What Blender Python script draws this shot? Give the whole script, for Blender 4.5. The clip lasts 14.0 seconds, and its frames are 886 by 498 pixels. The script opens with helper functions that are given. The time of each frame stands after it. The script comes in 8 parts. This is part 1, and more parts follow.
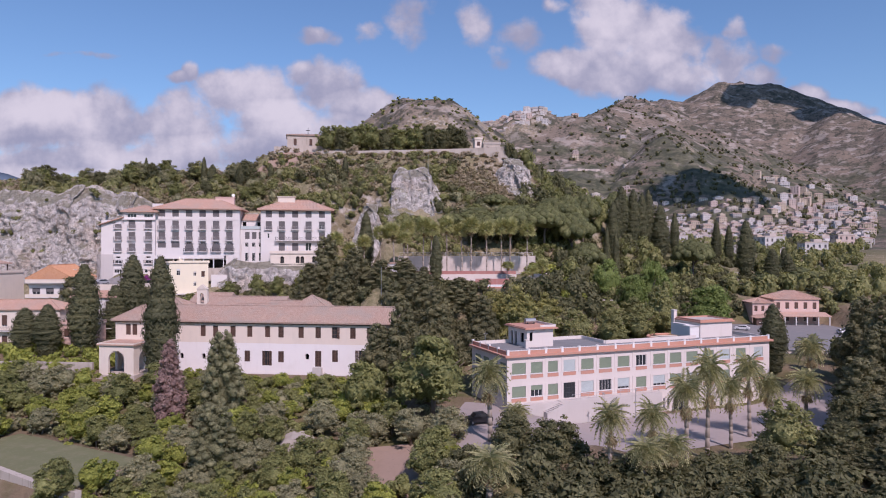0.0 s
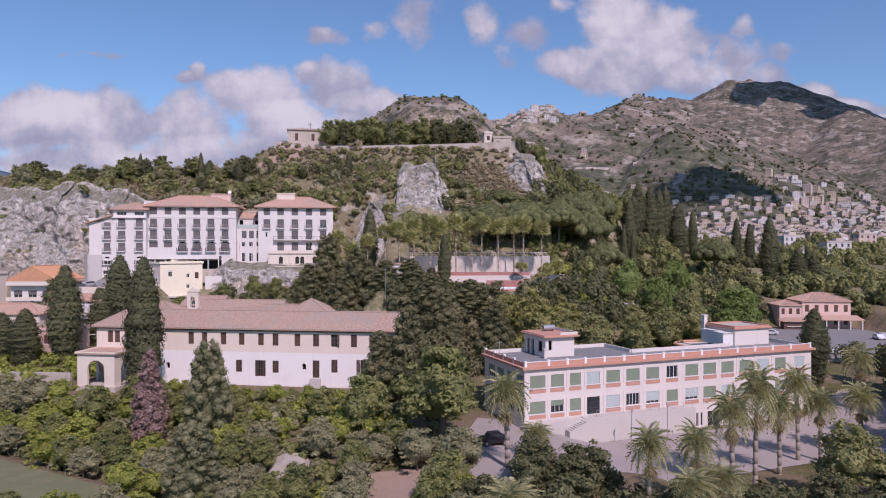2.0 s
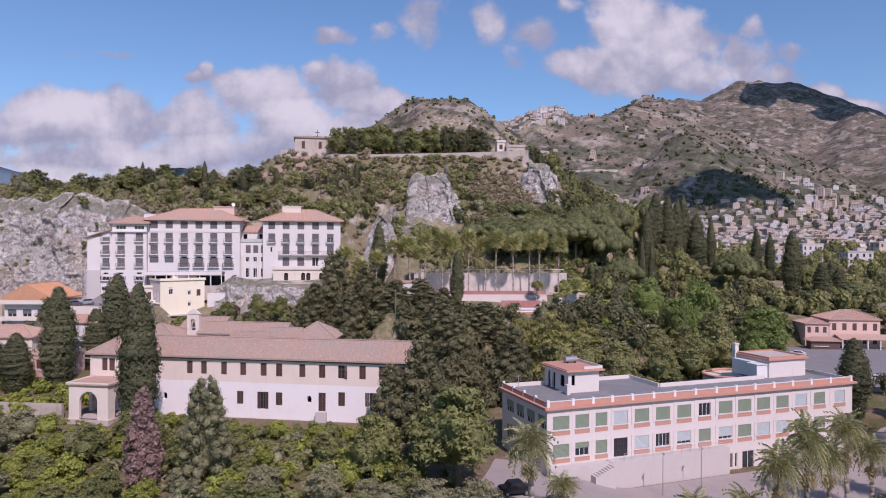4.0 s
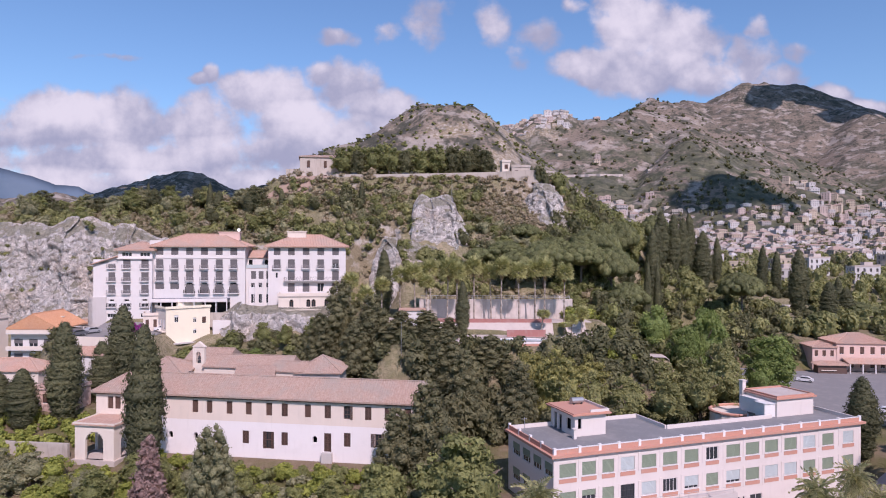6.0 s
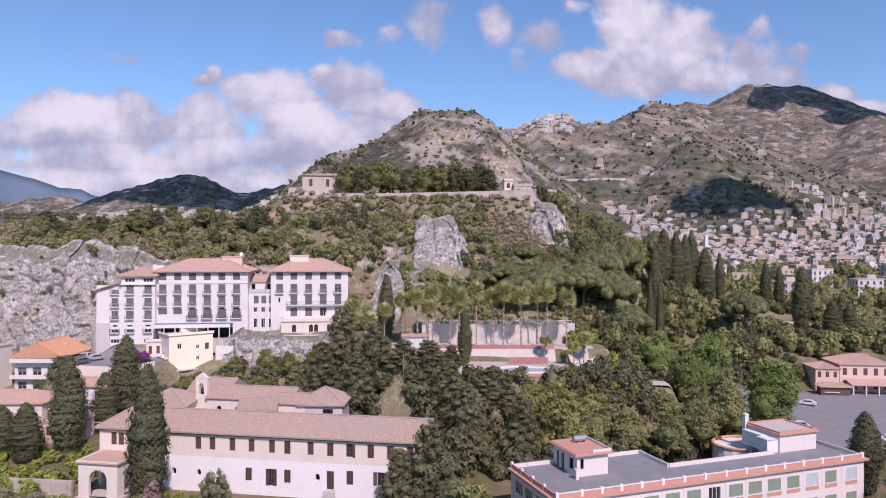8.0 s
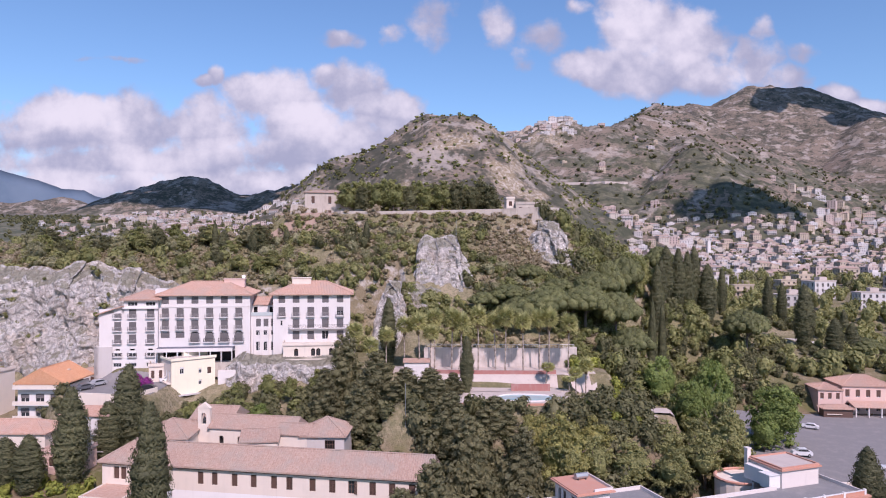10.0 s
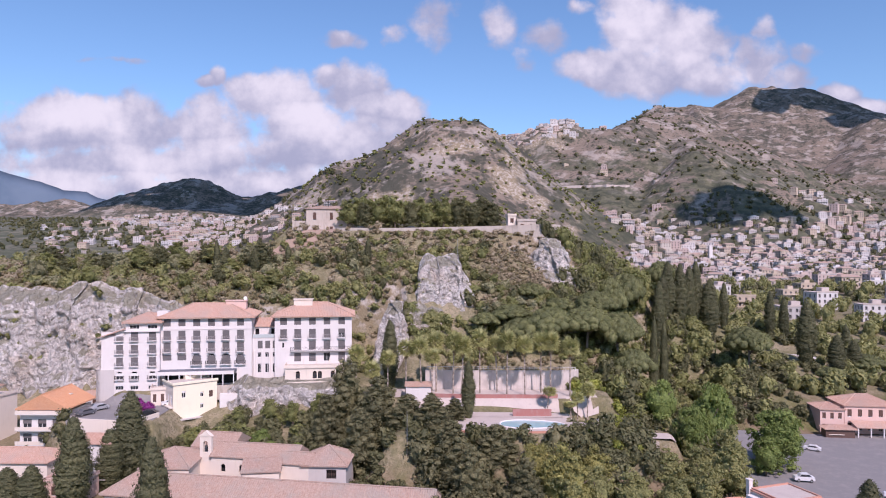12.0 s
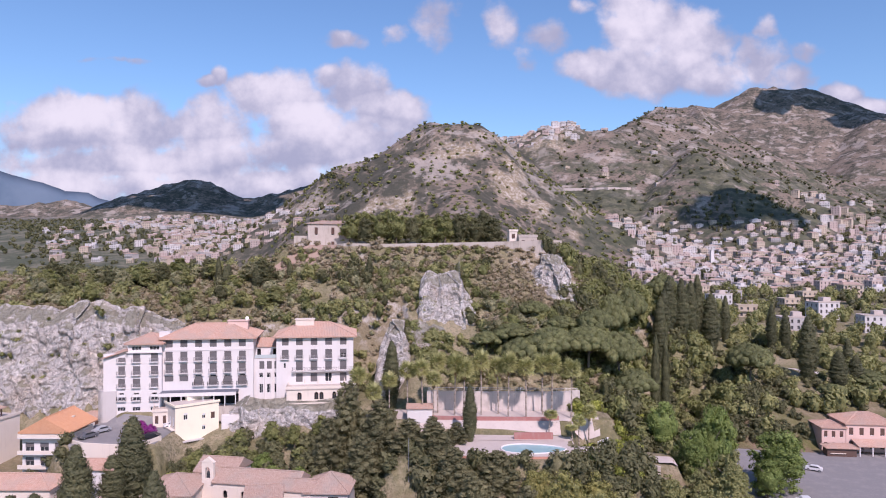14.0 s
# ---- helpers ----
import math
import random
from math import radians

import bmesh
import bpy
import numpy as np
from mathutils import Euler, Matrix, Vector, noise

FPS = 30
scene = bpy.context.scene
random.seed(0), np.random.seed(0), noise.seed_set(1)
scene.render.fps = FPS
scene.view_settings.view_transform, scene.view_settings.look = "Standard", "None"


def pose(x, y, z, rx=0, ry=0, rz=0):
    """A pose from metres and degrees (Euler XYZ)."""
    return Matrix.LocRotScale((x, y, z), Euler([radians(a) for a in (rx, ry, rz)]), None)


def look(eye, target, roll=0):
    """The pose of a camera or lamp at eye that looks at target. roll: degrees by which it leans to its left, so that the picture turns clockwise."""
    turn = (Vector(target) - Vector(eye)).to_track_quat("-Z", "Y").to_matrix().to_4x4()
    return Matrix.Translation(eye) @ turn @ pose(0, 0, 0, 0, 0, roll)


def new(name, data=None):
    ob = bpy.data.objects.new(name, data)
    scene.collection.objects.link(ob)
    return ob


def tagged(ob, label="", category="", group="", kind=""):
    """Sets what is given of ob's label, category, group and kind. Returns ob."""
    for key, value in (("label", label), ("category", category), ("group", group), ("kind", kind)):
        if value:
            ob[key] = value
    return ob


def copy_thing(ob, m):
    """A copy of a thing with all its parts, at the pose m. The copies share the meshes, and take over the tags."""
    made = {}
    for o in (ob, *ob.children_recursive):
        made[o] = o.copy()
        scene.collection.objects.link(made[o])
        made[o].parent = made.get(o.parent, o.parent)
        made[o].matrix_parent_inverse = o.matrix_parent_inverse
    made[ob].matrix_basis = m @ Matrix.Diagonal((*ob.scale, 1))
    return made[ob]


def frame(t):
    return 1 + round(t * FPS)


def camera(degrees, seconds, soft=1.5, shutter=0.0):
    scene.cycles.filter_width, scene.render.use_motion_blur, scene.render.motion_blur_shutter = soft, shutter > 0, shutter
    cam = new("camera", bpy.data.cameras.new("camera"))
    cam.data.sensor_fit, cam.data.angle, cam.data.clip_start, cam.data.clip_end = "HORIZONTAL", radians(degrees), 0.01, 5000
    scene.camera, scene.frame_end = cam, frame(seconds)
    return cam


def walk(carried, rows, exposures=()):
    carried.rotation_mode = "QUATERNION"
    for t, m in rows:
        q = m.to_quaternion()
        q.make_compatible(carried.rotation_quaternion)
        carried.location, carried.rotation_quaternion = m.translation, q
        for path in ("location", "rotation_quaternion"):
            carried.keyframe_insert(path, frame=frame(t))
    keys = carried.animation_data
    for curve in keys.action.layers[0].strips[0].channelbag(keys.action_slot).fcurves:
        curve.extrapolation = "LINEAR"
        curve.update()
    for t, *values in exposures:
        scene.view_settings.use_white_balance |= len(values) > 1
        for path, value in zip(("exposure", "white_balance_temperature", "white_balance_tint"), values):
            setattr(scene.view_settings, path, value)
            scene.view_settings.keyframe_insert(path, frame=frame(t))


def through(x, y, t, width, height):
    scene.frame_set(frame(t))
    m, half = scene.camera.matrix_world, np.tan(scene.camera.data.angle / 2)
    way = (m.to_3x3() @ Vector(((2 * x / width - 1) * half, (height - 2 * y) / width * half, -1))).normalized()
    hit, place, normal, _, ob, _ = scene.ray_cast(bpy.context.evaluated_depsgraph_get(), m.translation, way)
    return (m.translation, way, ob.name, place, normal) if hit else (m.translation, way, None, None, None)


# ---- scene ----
cam = camera(66.6, 14.0, soft=1.05)
METRES, EYE, TILT, LEAN, TURN = 52.0, 27.0, 0.0, 0.0, 0.0
ROWS = [
    (0.0, 0.0, 0.0, 0.0, -0.0, 0.0, 0.0),
    (0.5, -0.002, 0.0307, -0.0033, 0.12, -0.03, 0.05),
    (1.0, -0.0034, 0.079, -0.0045, 0.27, -0.05, 0.04),
    (1.5, -0.0061, 0.1474, -0.0036, 0.42, -0.06, 0.05),
    (2.0, -0.0105, 0.2248, 0.0012, 0.56, -0.05, 0.04),
    (2.5, -0.0164, 0.3074, 0.0081, 0.71, -0.03, -0.03),
    (3.0, -0.0254, 0.3514, 0.0274, 0.87, -0.07, -0.1),
    (5.5, -0.044, 0.3796, 0.1787, 1.44, 0.02, -0.21),
    (6.0, -0.0433, 0.379, 0.2089, 1.52, 0.05, -0.18),
    (6.5, -0.0427, 0.3776, 0.2401, 1.59, 0.08, -0.14),
    (7.0, -0.0426, 0.3767, 0.2694, 1.64, 0.1, -0.11),
    (7.5, -0.042, 0.3761, 0.299, 1.7, 0.13, -0.08),
    (8.0, -0.0417, 0.3758, 0.3278, 1.74, 0.14, -0.07),
    (10.5, -0.0412, 0.3731, 0.4744, 1.96, 0.17, -0.11),
    (11.0, -0.041, 0.3723, 0.502, 1.99, 0.18, -0.1),
    (11.5, -0.0407, 0.3724, 0.5305, 2.03, 0.18, -0.09),
    (12.0, -0.0409, 0.3733, 0.5576, 2.06, 0.18, -0.08),
    (12.5, -0.0404, 0.3713, 0.5869, 2.1, 0.16, -0.06),
    (13.0, -0.0401, 0.3703, 0.6145, 2.13, 0.16, -0.05),
    (13.5, -0.0408, 0.3703, 0.6435, 2.16, 0.15, -0.06),
    (14.0, -0.0409, 0.3697, 0.6642, 2.18, 0.16, -0.06),
]
EXPOSURES = [(t, stops, 6300.0, 38.0) for t, stops in ((0.0, 0.02), (3.0, -0.02), (5.5, 0.18), (8.0, 0.26), (10.5, 0.32), (14.0, 0.34))]
walk(cam, [(t, pose(0, 0, EYE, TILT, LEAN, TURN) @ pose(METRES * x, METRES * y, METRES * z, 90 + pitch, roll, yaw)) for t, x, y, z, yaw, pitch, roll in ROWS], EXPOSURES)

# ---- world, sun, exposure ----
SUN_AZ, SUN_EL = 23.0, 46.0          # degrees to the right of straight behind the first view, and above the horizon
SUN_FROM = Vector((math.sin(radians(SUN_AZ)) * math.cos(radians(SUN_EL)), -math.cos(radians(SUN_AZ)) * math.cos(radians(SUN_EL)), math.sin(radians(SUN_EL))))
sun = new("sun", bpy.data.lights.new("sun", "SUN"))
sun.data.energy, sun.data.angle, sun.data.color = 3.7, radians(0.6), (1.0, 0.93, 0.83)
sun.matrix_world = look(SUN_FROM * 900, (0, 0, 0))


class Nodes:
    """A short way to write node trees: each call adds a node and returns its first output."""

    def __init__(self, tree):
        self.tree = tree
        tree.nodes.clear()

    def add(self, kind, inputs=(), out=0, **settings):
        n = self.tree.nodes.new(kind)
        for key, value in settings.items():
            if key == "operation":
                n.operation = value
            elif key == "blend_type":
                n.blend_type = value
            elif key == "data_type":
                n.data_type = value
            elif key == "sky_type":
                n.sky_type = value
            elif key == "feature":
                n.feature = value
            elif key == "noise_dimensions":
                n.noise_dimensions = value
            elif key == "clamp":
                n.use_clamp = value
        for key, value in (inputs.items() if isinstance(inputs, dict) else enumerate(inputs)):
            if value is None:
                continue
            if isinstance(value, bpy.types.NodeSocket):
                self.tree.links.new(value, n.inputs[key])
            else:
                n.inputs[key].default_value = value
        return n if out is None else n.outputs[out]

    def math(self, op, a, b=None, c=None, clamp=False):
        return self.add("ShaderNodeMath", [a, b, c][:3 if c is not None else 2 if b is not None else 1], operation=op, clamp=clamp)

    def mix(self, fac, a, b, blend="MIX"):
        n = self.add("ShaderNodeMix", out=None, data_type="RGBA", blend_type=blend)
        for i, v in ((0, fac), (6, a), (7, b)):
            if isinstance(v, bpy.types.NodeSocket):
                self.tree.links.new(v, n.inputs[i])
            else:
                n.inputs[i].default_value = v if not isinstance(v, tuple) or len(v) == 4 else (*v, 1)
        return n.outputs[2]

    def ramp(self, fac, lo, hi):
        """0 below lo, 1 above hi, smooth between."""
        n = self.add("ShaderNodeMapRange", [fac, lo, hi, 0.0, 1.0], out=None)
        n.interpolation_type = "SMOOTHSTEP"
        return n.outputs[0]

    def noise(self, vec, scale, detail=4.0, rough=0.55, out=0):
        return self.add("ShaderNodeTexNoise", {"Vector": vec, "Scale": scale, "Detail": detail, "Roughness": rough}, out=out)


world = bpy.data.worlds.new("sky")
scene.world = world
world.use_nodes = True
g = Nodes(world.node_tree)
sky_node = g.add("ShaderNodeTexSky", out=None, sky_type="NISHITA")
sky_node.sun_disc = False
sky_node.sun_elevation, sky_node.sun_rotation = radians(SUN_EL), radians(180 - SUN_AZ)
sky_node.altitude, sky_node.air_density, sky_node.dust_density, sky_node.ozone_density = 100.0, 1.0, 0.6, 2.5
coord = g.add("ShaderNodeTexCoord")
sep = g.add("ShaderNodeSeparateXYZ", [coord], out=None)
ahead = g.math("MAXIMUM", sep.outputs[1], 0.02)
su, sv = g.math("DIVIDE", sep.outputs[0], ahead), g.math("DIVIDE", sep.outputs[2], ahead)
flat = g.add("ShaderNodeCombineXYZ", [su, sv, 0.0])
broad, curl = g.noise(flat, 7.0, 3.0, 0.5, out=1), g.noise(flat, 26.0, 4.0, 0.55, out=1)
bc, cc = g.add("ShaderNodeSeparateXYZ", [broad], out=None), g.add("ShaderNodeSeparateXYZ", [curl], out=None)
wu = g.math("ADD", g.math("MULTIPLY_ADD", bc.outputs[0], 0.05, su), g.math("MULTIPLY_ADD", cc.outputs[0], 0.020, -0.035))
wv = g.math("ADD", g.math("MULTIPLY_ADD", bc.outputs[1], 0.04, sv), g.math("MULTIPLY_ADD", cc.outputs[1], 0.018, -0.029))
# the heaps of fair-weather cloud: centre (across, up), half size (across, up), thickness
LEFT_BANK = [(-0.615, 0.181, 0.101, 0.052, 1.00), (-0.498, 0.184, 0.071, 0.049, 1.00), (-0.557, 0.210, 0.063, 0.025, 1.00), (-0.389, 0.181, 0.071, 0.046, 0.95), (-0.578, 0.131, 0.151, 0.032, 0.95), (-0.406, 0.131, 0.109, 0.034, 0.95), (-0.288, 0.143, 0.075, 0.028, 0.90), (-0.280, 0.225, 0.075, 0.040, 1.00), (-0.313, 0.240, 0.040, 0.027, 1.00), (-0.251, 0.189, 0.063, 0.032, 1.00), (-0.173, 0.240, 0.052, 0.042, 1.00), (-0.205, 0.256, 0.030, 0.025, 1.00), (-0.129, 0.202, 0.063, 0.035, 1.00), (-0.188, 0.156, 0.142, 0.040, 0.95)]
RIGHT_HEAP = [(0.256, 0.332, 0.060, 0.049, 1.00), (0.324, 0.301, 0.060, 0.050, 1.00), (0.194, 0.271, 0.057, 0.030, 1.00), (0.273, 0.269, 0.092, 0.042, 1.00), (0.353, 0.248, 0.054, 0.027, 0.85), (0.244, 0.365, 0.040, 0.038, 1.00), (0.433, 0.318, 0.017, 0.022, 0.80), (0.424, 0.276, 0.044, 0.035, 0.80), (0.491, 0.288, 0.027, 0.015, 0.60), (0.462, 0.251, 0.042, 0.023, 0.75), (0.541, 0.225, 0.030, 0.018, 1.00), (0.592, 0.205, 0.040, 0.017, 1.00), (0.634, 0.187, 0.023, 0.012, 1.00)]
LOW_BANK = [(-0.53, 0.092, 0.18, 0.030, 0.95), (-0.27, 0.098, 0.19, 0.030, 0.95), (-0.11, 0.115, 0.11, 0.028, 0.9), (-0.62, 0.10, 0.12, 0.03, 0.9)]
WISPS = [(-0.368, 0.261, 0.014, 0.017, 0.85), (-0.389, 0.252, 0.018, 0.011, 0.70), (-0.540, 0.289, 0.052, 0.004, 0.40), (-0.189, 0.321, 0.039, 0.013, 0.70), (-0.112, 0.321, 0.018, 0.016, 0.65), (-0.049, 0.336, 0.034, 0.039, 0.60), (0.045, 0.336, 0.025, 0.035, 0.55), (0.112, 0.318, 0.035, 0.025, 0.60), (0.080, 0.286, 0.022, 0.018, 0.50), (0.168, 0.363, 0.018, 0.012, 0.50)]
cover = shade = None
for cu, cv, hu, hv, thick in LEFT_BANK + RIGHT_HEAP + LOW_BANK + WISPS:
    du = g.math("MULTIPLY_ADD", wu, 1 / hu, -cu / hu)
    dv = g.math("MULTIPLY_ADD", wv, 1 / hv, -cv / hv)
    r2 = g.math("MULTIPLY_ADD", du, du, g.math("MULTIPLY", dv, dv))
    blob = g.math("MULTIPLY_ADD", r2, -0.55 * thick, thick)
    lit = g.math("MULTIPLY", g.math("MAXIMUM", blob, 0.0), g.math("MULTIPLY_ADD", dv, 0.5, 0.55))
    cover = blob if cover is None else g.math("MAXIMUM", cover, blob)
    shade = lit if shade is None else g.math("MAXIMUM", shade, lit)
fine = g.noise(flat, 17.0, 9.0, 0.55)
soft = g.noise(flat, 9.0, 6.0, 0.55)
above = g.noise(g.add("ShaderNodeVectorMath", [flat, (0.010, 0.030, 0.0)], operation="ADD"), 9.0, 6.0, 0.55)
dense = g.ramp(g.math("ADD", cover, g.math("MULTIPLY", g.math("SUBTRACT", fine, 0.5), 1.9)), 0.10, 0.72)
puff = g.math("MULTIPLY", g.math("SUBTRACT", soft, above), 2.4)
bright = g.ramp(g.math("ADD", g.math("ADD", shade, puff), g.math("MULTIPLY", g.math("SUBTRACT", fine, 0.5), 0.5)), -0.02, 1.05)
cloud_col = g.mix(bright, (2.45, 2.85, 3.5), (5.0, 5.3, 5.35))
blue = g.mix(1.0, sky_node.outputs[0], (0.67, 0.94, 0.955), "MULTIPLY")
front = g.ramp(sep.outputs[1], 0.05, 0.3)
sky_col = g.mix(g.math("MULTIPLY", dense, front), blue, cloud_col)
back = g.add("ShaderNodeBackground", [sky_col, 0.122])
g.tree.links.new(back, g.add("ShaderNodeOutputWorld", out=None).inputs[0])

# ---- materials ----
def material(name, build, bump=None):
    """A Principled material: build(nodes, place) returns a dict of Principled inputs."""
    m = bpy.data.materials.new(name)
    m.use_nodes = True
    n = Nodes(m.node_tree)
    geo = n.add("ShaderNodeNewGeometry", out=None)
    n.geo, n.place = geo, geo.outputs["Position"]
    n.local = n.add("ShaderNodeTexCoord", out=3)
    n.island = geo.outputs["Random Per Island"]
    n.rand = n.add("ShaderNodeObjectInfo", out=None).outputs["Random"]
    inputs = build(n)
    relief = inputs.pop("relief", None)
    if relief:
        height, strength, distance = relief
        inputs["Normal"] = n.add("ShaderNodeBump", {"Height": height, "Strength": strength, "Distance": distance})
    for k, v in list(inputs.items()):
        if isinstance(v, tuple) and len(v) == 3:
            inputs[k] = (*v, 1.0)
    bsdf = n.add("ShaderNodeBsdfPrincipled", inputs)
    n.tree.links.new(bsdf, n.add("ShaderNodeOutputMaterial", out=None).inputs[0])
    return m


def plaster(name, col, dirt=(0.42, 0.38, 0.34), amount=0.35, rough=0.85):
    def build(n):
        big, small = n.noise(n.place, 0.35, 5.0, 0.6), n.noise(n.place, 3.0, 5.0, 0.65)
        streak = n.noise(n.add("ShaderNodeVectorMath", [n.place, (2.0, 2.0, 0.18)], operation="MULTIPLY"), 1.0, 5.0, 0.65)
        c = n.mix(n.math("MULTIPLY", n.ramp(big, 0.45, 0.75), amount * 0.6), col, dirt)
        c = n.mix(n.math("MULTIPLY", n.ramp(streak, 0.52, 0.80), amount), c, dirt)
        c = n.mix(n.math("MULTIPLY", small, 0.12), c, tuple(v * 0.75 for v in col))
        return {"Base Color": c, "Roughness": rough, "relief": (small, 0.25, 0.02)}
    return material(name, build)


def tile_roof(name, a, b, old=(0.34, 0.27, 0.22)):
    def build(n):
        big, small = n.noise(n.place, 0.22, 5.0, 0.6), n.noise(n.place, 2.6, 6.0, 0.7)
        tiny = n.noise(n.place, 9.0, 3.0, 0.6)
        c = n.mix(n.ramp(small, 0.35, 0.68), a, b)
        c = n.mix(n.math("MULTIPLY", n.ramp(big, 0.42, 0.70), 0.65), c, old)
        c = n.mix(n.math("MULTIPLY", n.ramp(tiny, 0.5, 0.75), 0.35), c, tuple(v * 0.5 for v in a))
        return {"Base Color": c, "Roughness": 0.9, "relief": (tiny, 0.5, 0.04)}
    return material(name, build)


def leafy(name, a, b, dry=None, spread=0.4, through=0.32):
    """Leaves: a matt face, and some light that comes through from behind."""
    m = bpy.data.materials.new(name)
    m.use_nodes = True
    n = Nodes(m.node_tree)
    geo = n.add("ShaderNodeNewGeometry", out=None)
    rand = n.add("ShaderNodeObjectInfo", out=None).outputs["Random"]
    big = n.noise(geo.outputs["Position"], 0.30, 3.0, 0.6)
    c = n.mix(geo.outputs["Random Per Island"], a, b)
    c = n.mix(n.math("MULTIPLY", rand, spread), c, tuple(v * 0.62 for v in a))
    c = n.mix(n.math("MULTIPLY", n.ramp(big, 0.48, 0.70), 0.45), c, dry or tuple(min(1, v * 1.4) for v in b))
    fine, mid = n.noise(geo.outputs["Position"], 4.2, 3.0, 0.7), n.noise(geo.outputs["Position"], 1.3, 2.0, 0.6)
    c = n.mix(n.math("MULTIPLY", n.ramp(fine, 0.50, 0.36), 0.45), c, tuple(v * 0.45 for v in a))
    c = n.mix(n.math("MULTIPLY", n.ramp(fine, 0.54, 0.68), 0.4), c, tuple(min(1, v * 1.2) for v in b))
    c = n.mix(n.math("MULTIPLY", n.ramp(mid, 0.50, 0.34), 0.3), c, tuple(v * 0.6 for v in a))
    bump = n.add("ShaderNodeBump", {"Height": fine, "Strength": 0.5, "Distance": 0.2})
    face = n.add("ShaderNodeBsdfPrincipled", {"Normal": bump, "Base Color": c, "Roughness": 0.6, "Specular IOR Level": 0.3})
    lit = n.add("ShaderNodeBsdfTranslucent", [n.mix(1.0, c, (1.25, 1.25, 0.8), "MULTIPLY")])
    both = n.add("ShaderNodeMixShader", [through, face, lit])
    n.tree.links.new(both, n.add("ShaderNodeOutputMaterial", out=None).inputs[0])
    return m


def plain(name, col, rough=0.6, metal=0.0, vary=0.15):
    def build(n):
        s = n.noise(n.place, 2.2, 4.0, 0.6)
        c = n.mix(n.math("MULTIPLY", s, vary * 2), col, tuple(v * 0.6 for v in col))
        return {"Base Color": c, "Roughness": rough, "Metallic": metal}
    return material(name, build)


WHITE = plaster("white plaster", (0.66, 0.622, 0.605), amount=0.22)
CREAM = plaster("cream plaster", (0.70, 0.61, 0.53), amount=0.28)
CONVENT_LOW = plaster("limewashed wall", (0.78, 0.73, 0.72), amount=0.18)
CONVENT_UP = plaster("pale ochre wall", (0.72, 0.61, 0.53), amount=0.25)
YELLOW = plaster("pale yellow plaster", (0.82, 0.74, 0.58), amount=0.2)
PINK = plaster("pink plaster", (0.66, 0.46, 0.40), amount=0.25)
POOL_WALL = plaster("stained pale render", (0.56, 0.49, 0.45), dirt=(0.26, 0.22, 0.20), amount=0.75)
PLANTER = plaster("dark red planter", (0.36, 0.155, 0.135), amount=0.5)
SALMON = plaster("salmon parapet", (0.52, 0.26, 0.19), amount=0.35)
GREY_WALL = plaster("grey cement", (0.52, 0.48, 0.46), amount=0.4)
STONE = plaster("old stone wall", (0.46, 0.40, 0.35), dirt=(0.2, 0.17, 0.14), amount=0.7)
TERRA = tile_roof("terracotta tiles", (0.45, 0.265, 0.195), (0.55, 0.375, 0.30), old=(0.40, 0.31, 0.26))
OLD_TILE = tile_roof("weathered clay tiles", (0.34, 0.225, 0.178), (0.44, 0.325, 0.265), old=(0.31, 0.275, 0.24))
ORANGE_TILE = tile_roof("orange clay tiles", (0.52, 0.25, 0.13), (0.58, 0.32, 0.19), old=(0.48, 0.26, 0.16))
ROOF_FELT = plaster("flat roof felt", (0.20, 0.20, 0.205), dirt=(0.32, 0.31, 0.30), amount=0.7, rough=0.9)
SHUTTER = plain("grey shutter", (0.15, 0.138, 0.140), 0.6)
RAIL = plain("pale painted railing", (0.36, 0.34, 0.34), 0.5)
LAWN_GRASS = plaster("short lawn grass", (0.150, 0.158, 0.078), dirt=(0.26, 0.225, 0.15), amount=0.7, rough=0.95)
EARTH = plaster("bare reddish earth", (0.33, 0.235, 0.185), dirt=(0.22, 0.165, 0.12), amount=0.6, rough=0.95)
BROWN = plain("brown shutter", (0.115, 0.065, 0.05), 0.6)
GREEN_BLIND = plain("grey green roller blind", (0.22, 0.275, 0.20), 0.6)
PALE_BLIND = plain("pale grey roller blind", (0.46, 0.52, 0.52), 0.6)
FRAME_WHITE = plain("white painted frame", (0.75, 0.73, 0.72), 0.5)
IRON = plain("dark iron", (0.05, 0.05, 0.055), 0.5, 0.3)
STEEL = plain("galvanised steel", (0.45, 0.46, 0.47), 0.4, 0.7)
# near-black colour that paints the shade of rooms behind openings
ROOM_SHADE = plain("dark room", (0.03, 0.028, 0.027), 0.9)
GLASS = plain("window glass", (0.035, 0.04, 0.045), 0.08, 0.0, 0.05)
AWNING = plain("blue grey canopy", (0.13, 0.14, 0.17), 0.7)
BARK = plaster("bark", (0.17, 0.13, 0.10), dirt=(0.07, 0.055, 0.045), amount=0.8)
PALM_BARK = plaster("palm bark", (0.34, 0.285, 0.24), dirt=(0.16, 0.13, 0.10), amount=0.8)
ASPHALT = plaster("worn asphalt", (0.21, 0.20, 0.20), dirt=(0.34, 0.31, 0.29), amount=0.6, rough=0.92)
YARD = plaster("pale dusty asphalt", (0.35, 0.30, 0.285), dirt=(0.24, 0.22, 0.22), amount=0.6, rough=0.92)
PAVING = plaster("terrace paving", (0.50, 0.43, 0.39), dirt=(0.34, 0.27, 0.245), amount=0.55)
SCHOOL_WALL = plaster("warm white plaster", (0.66, 0.595, 0.56), amount=0.25)

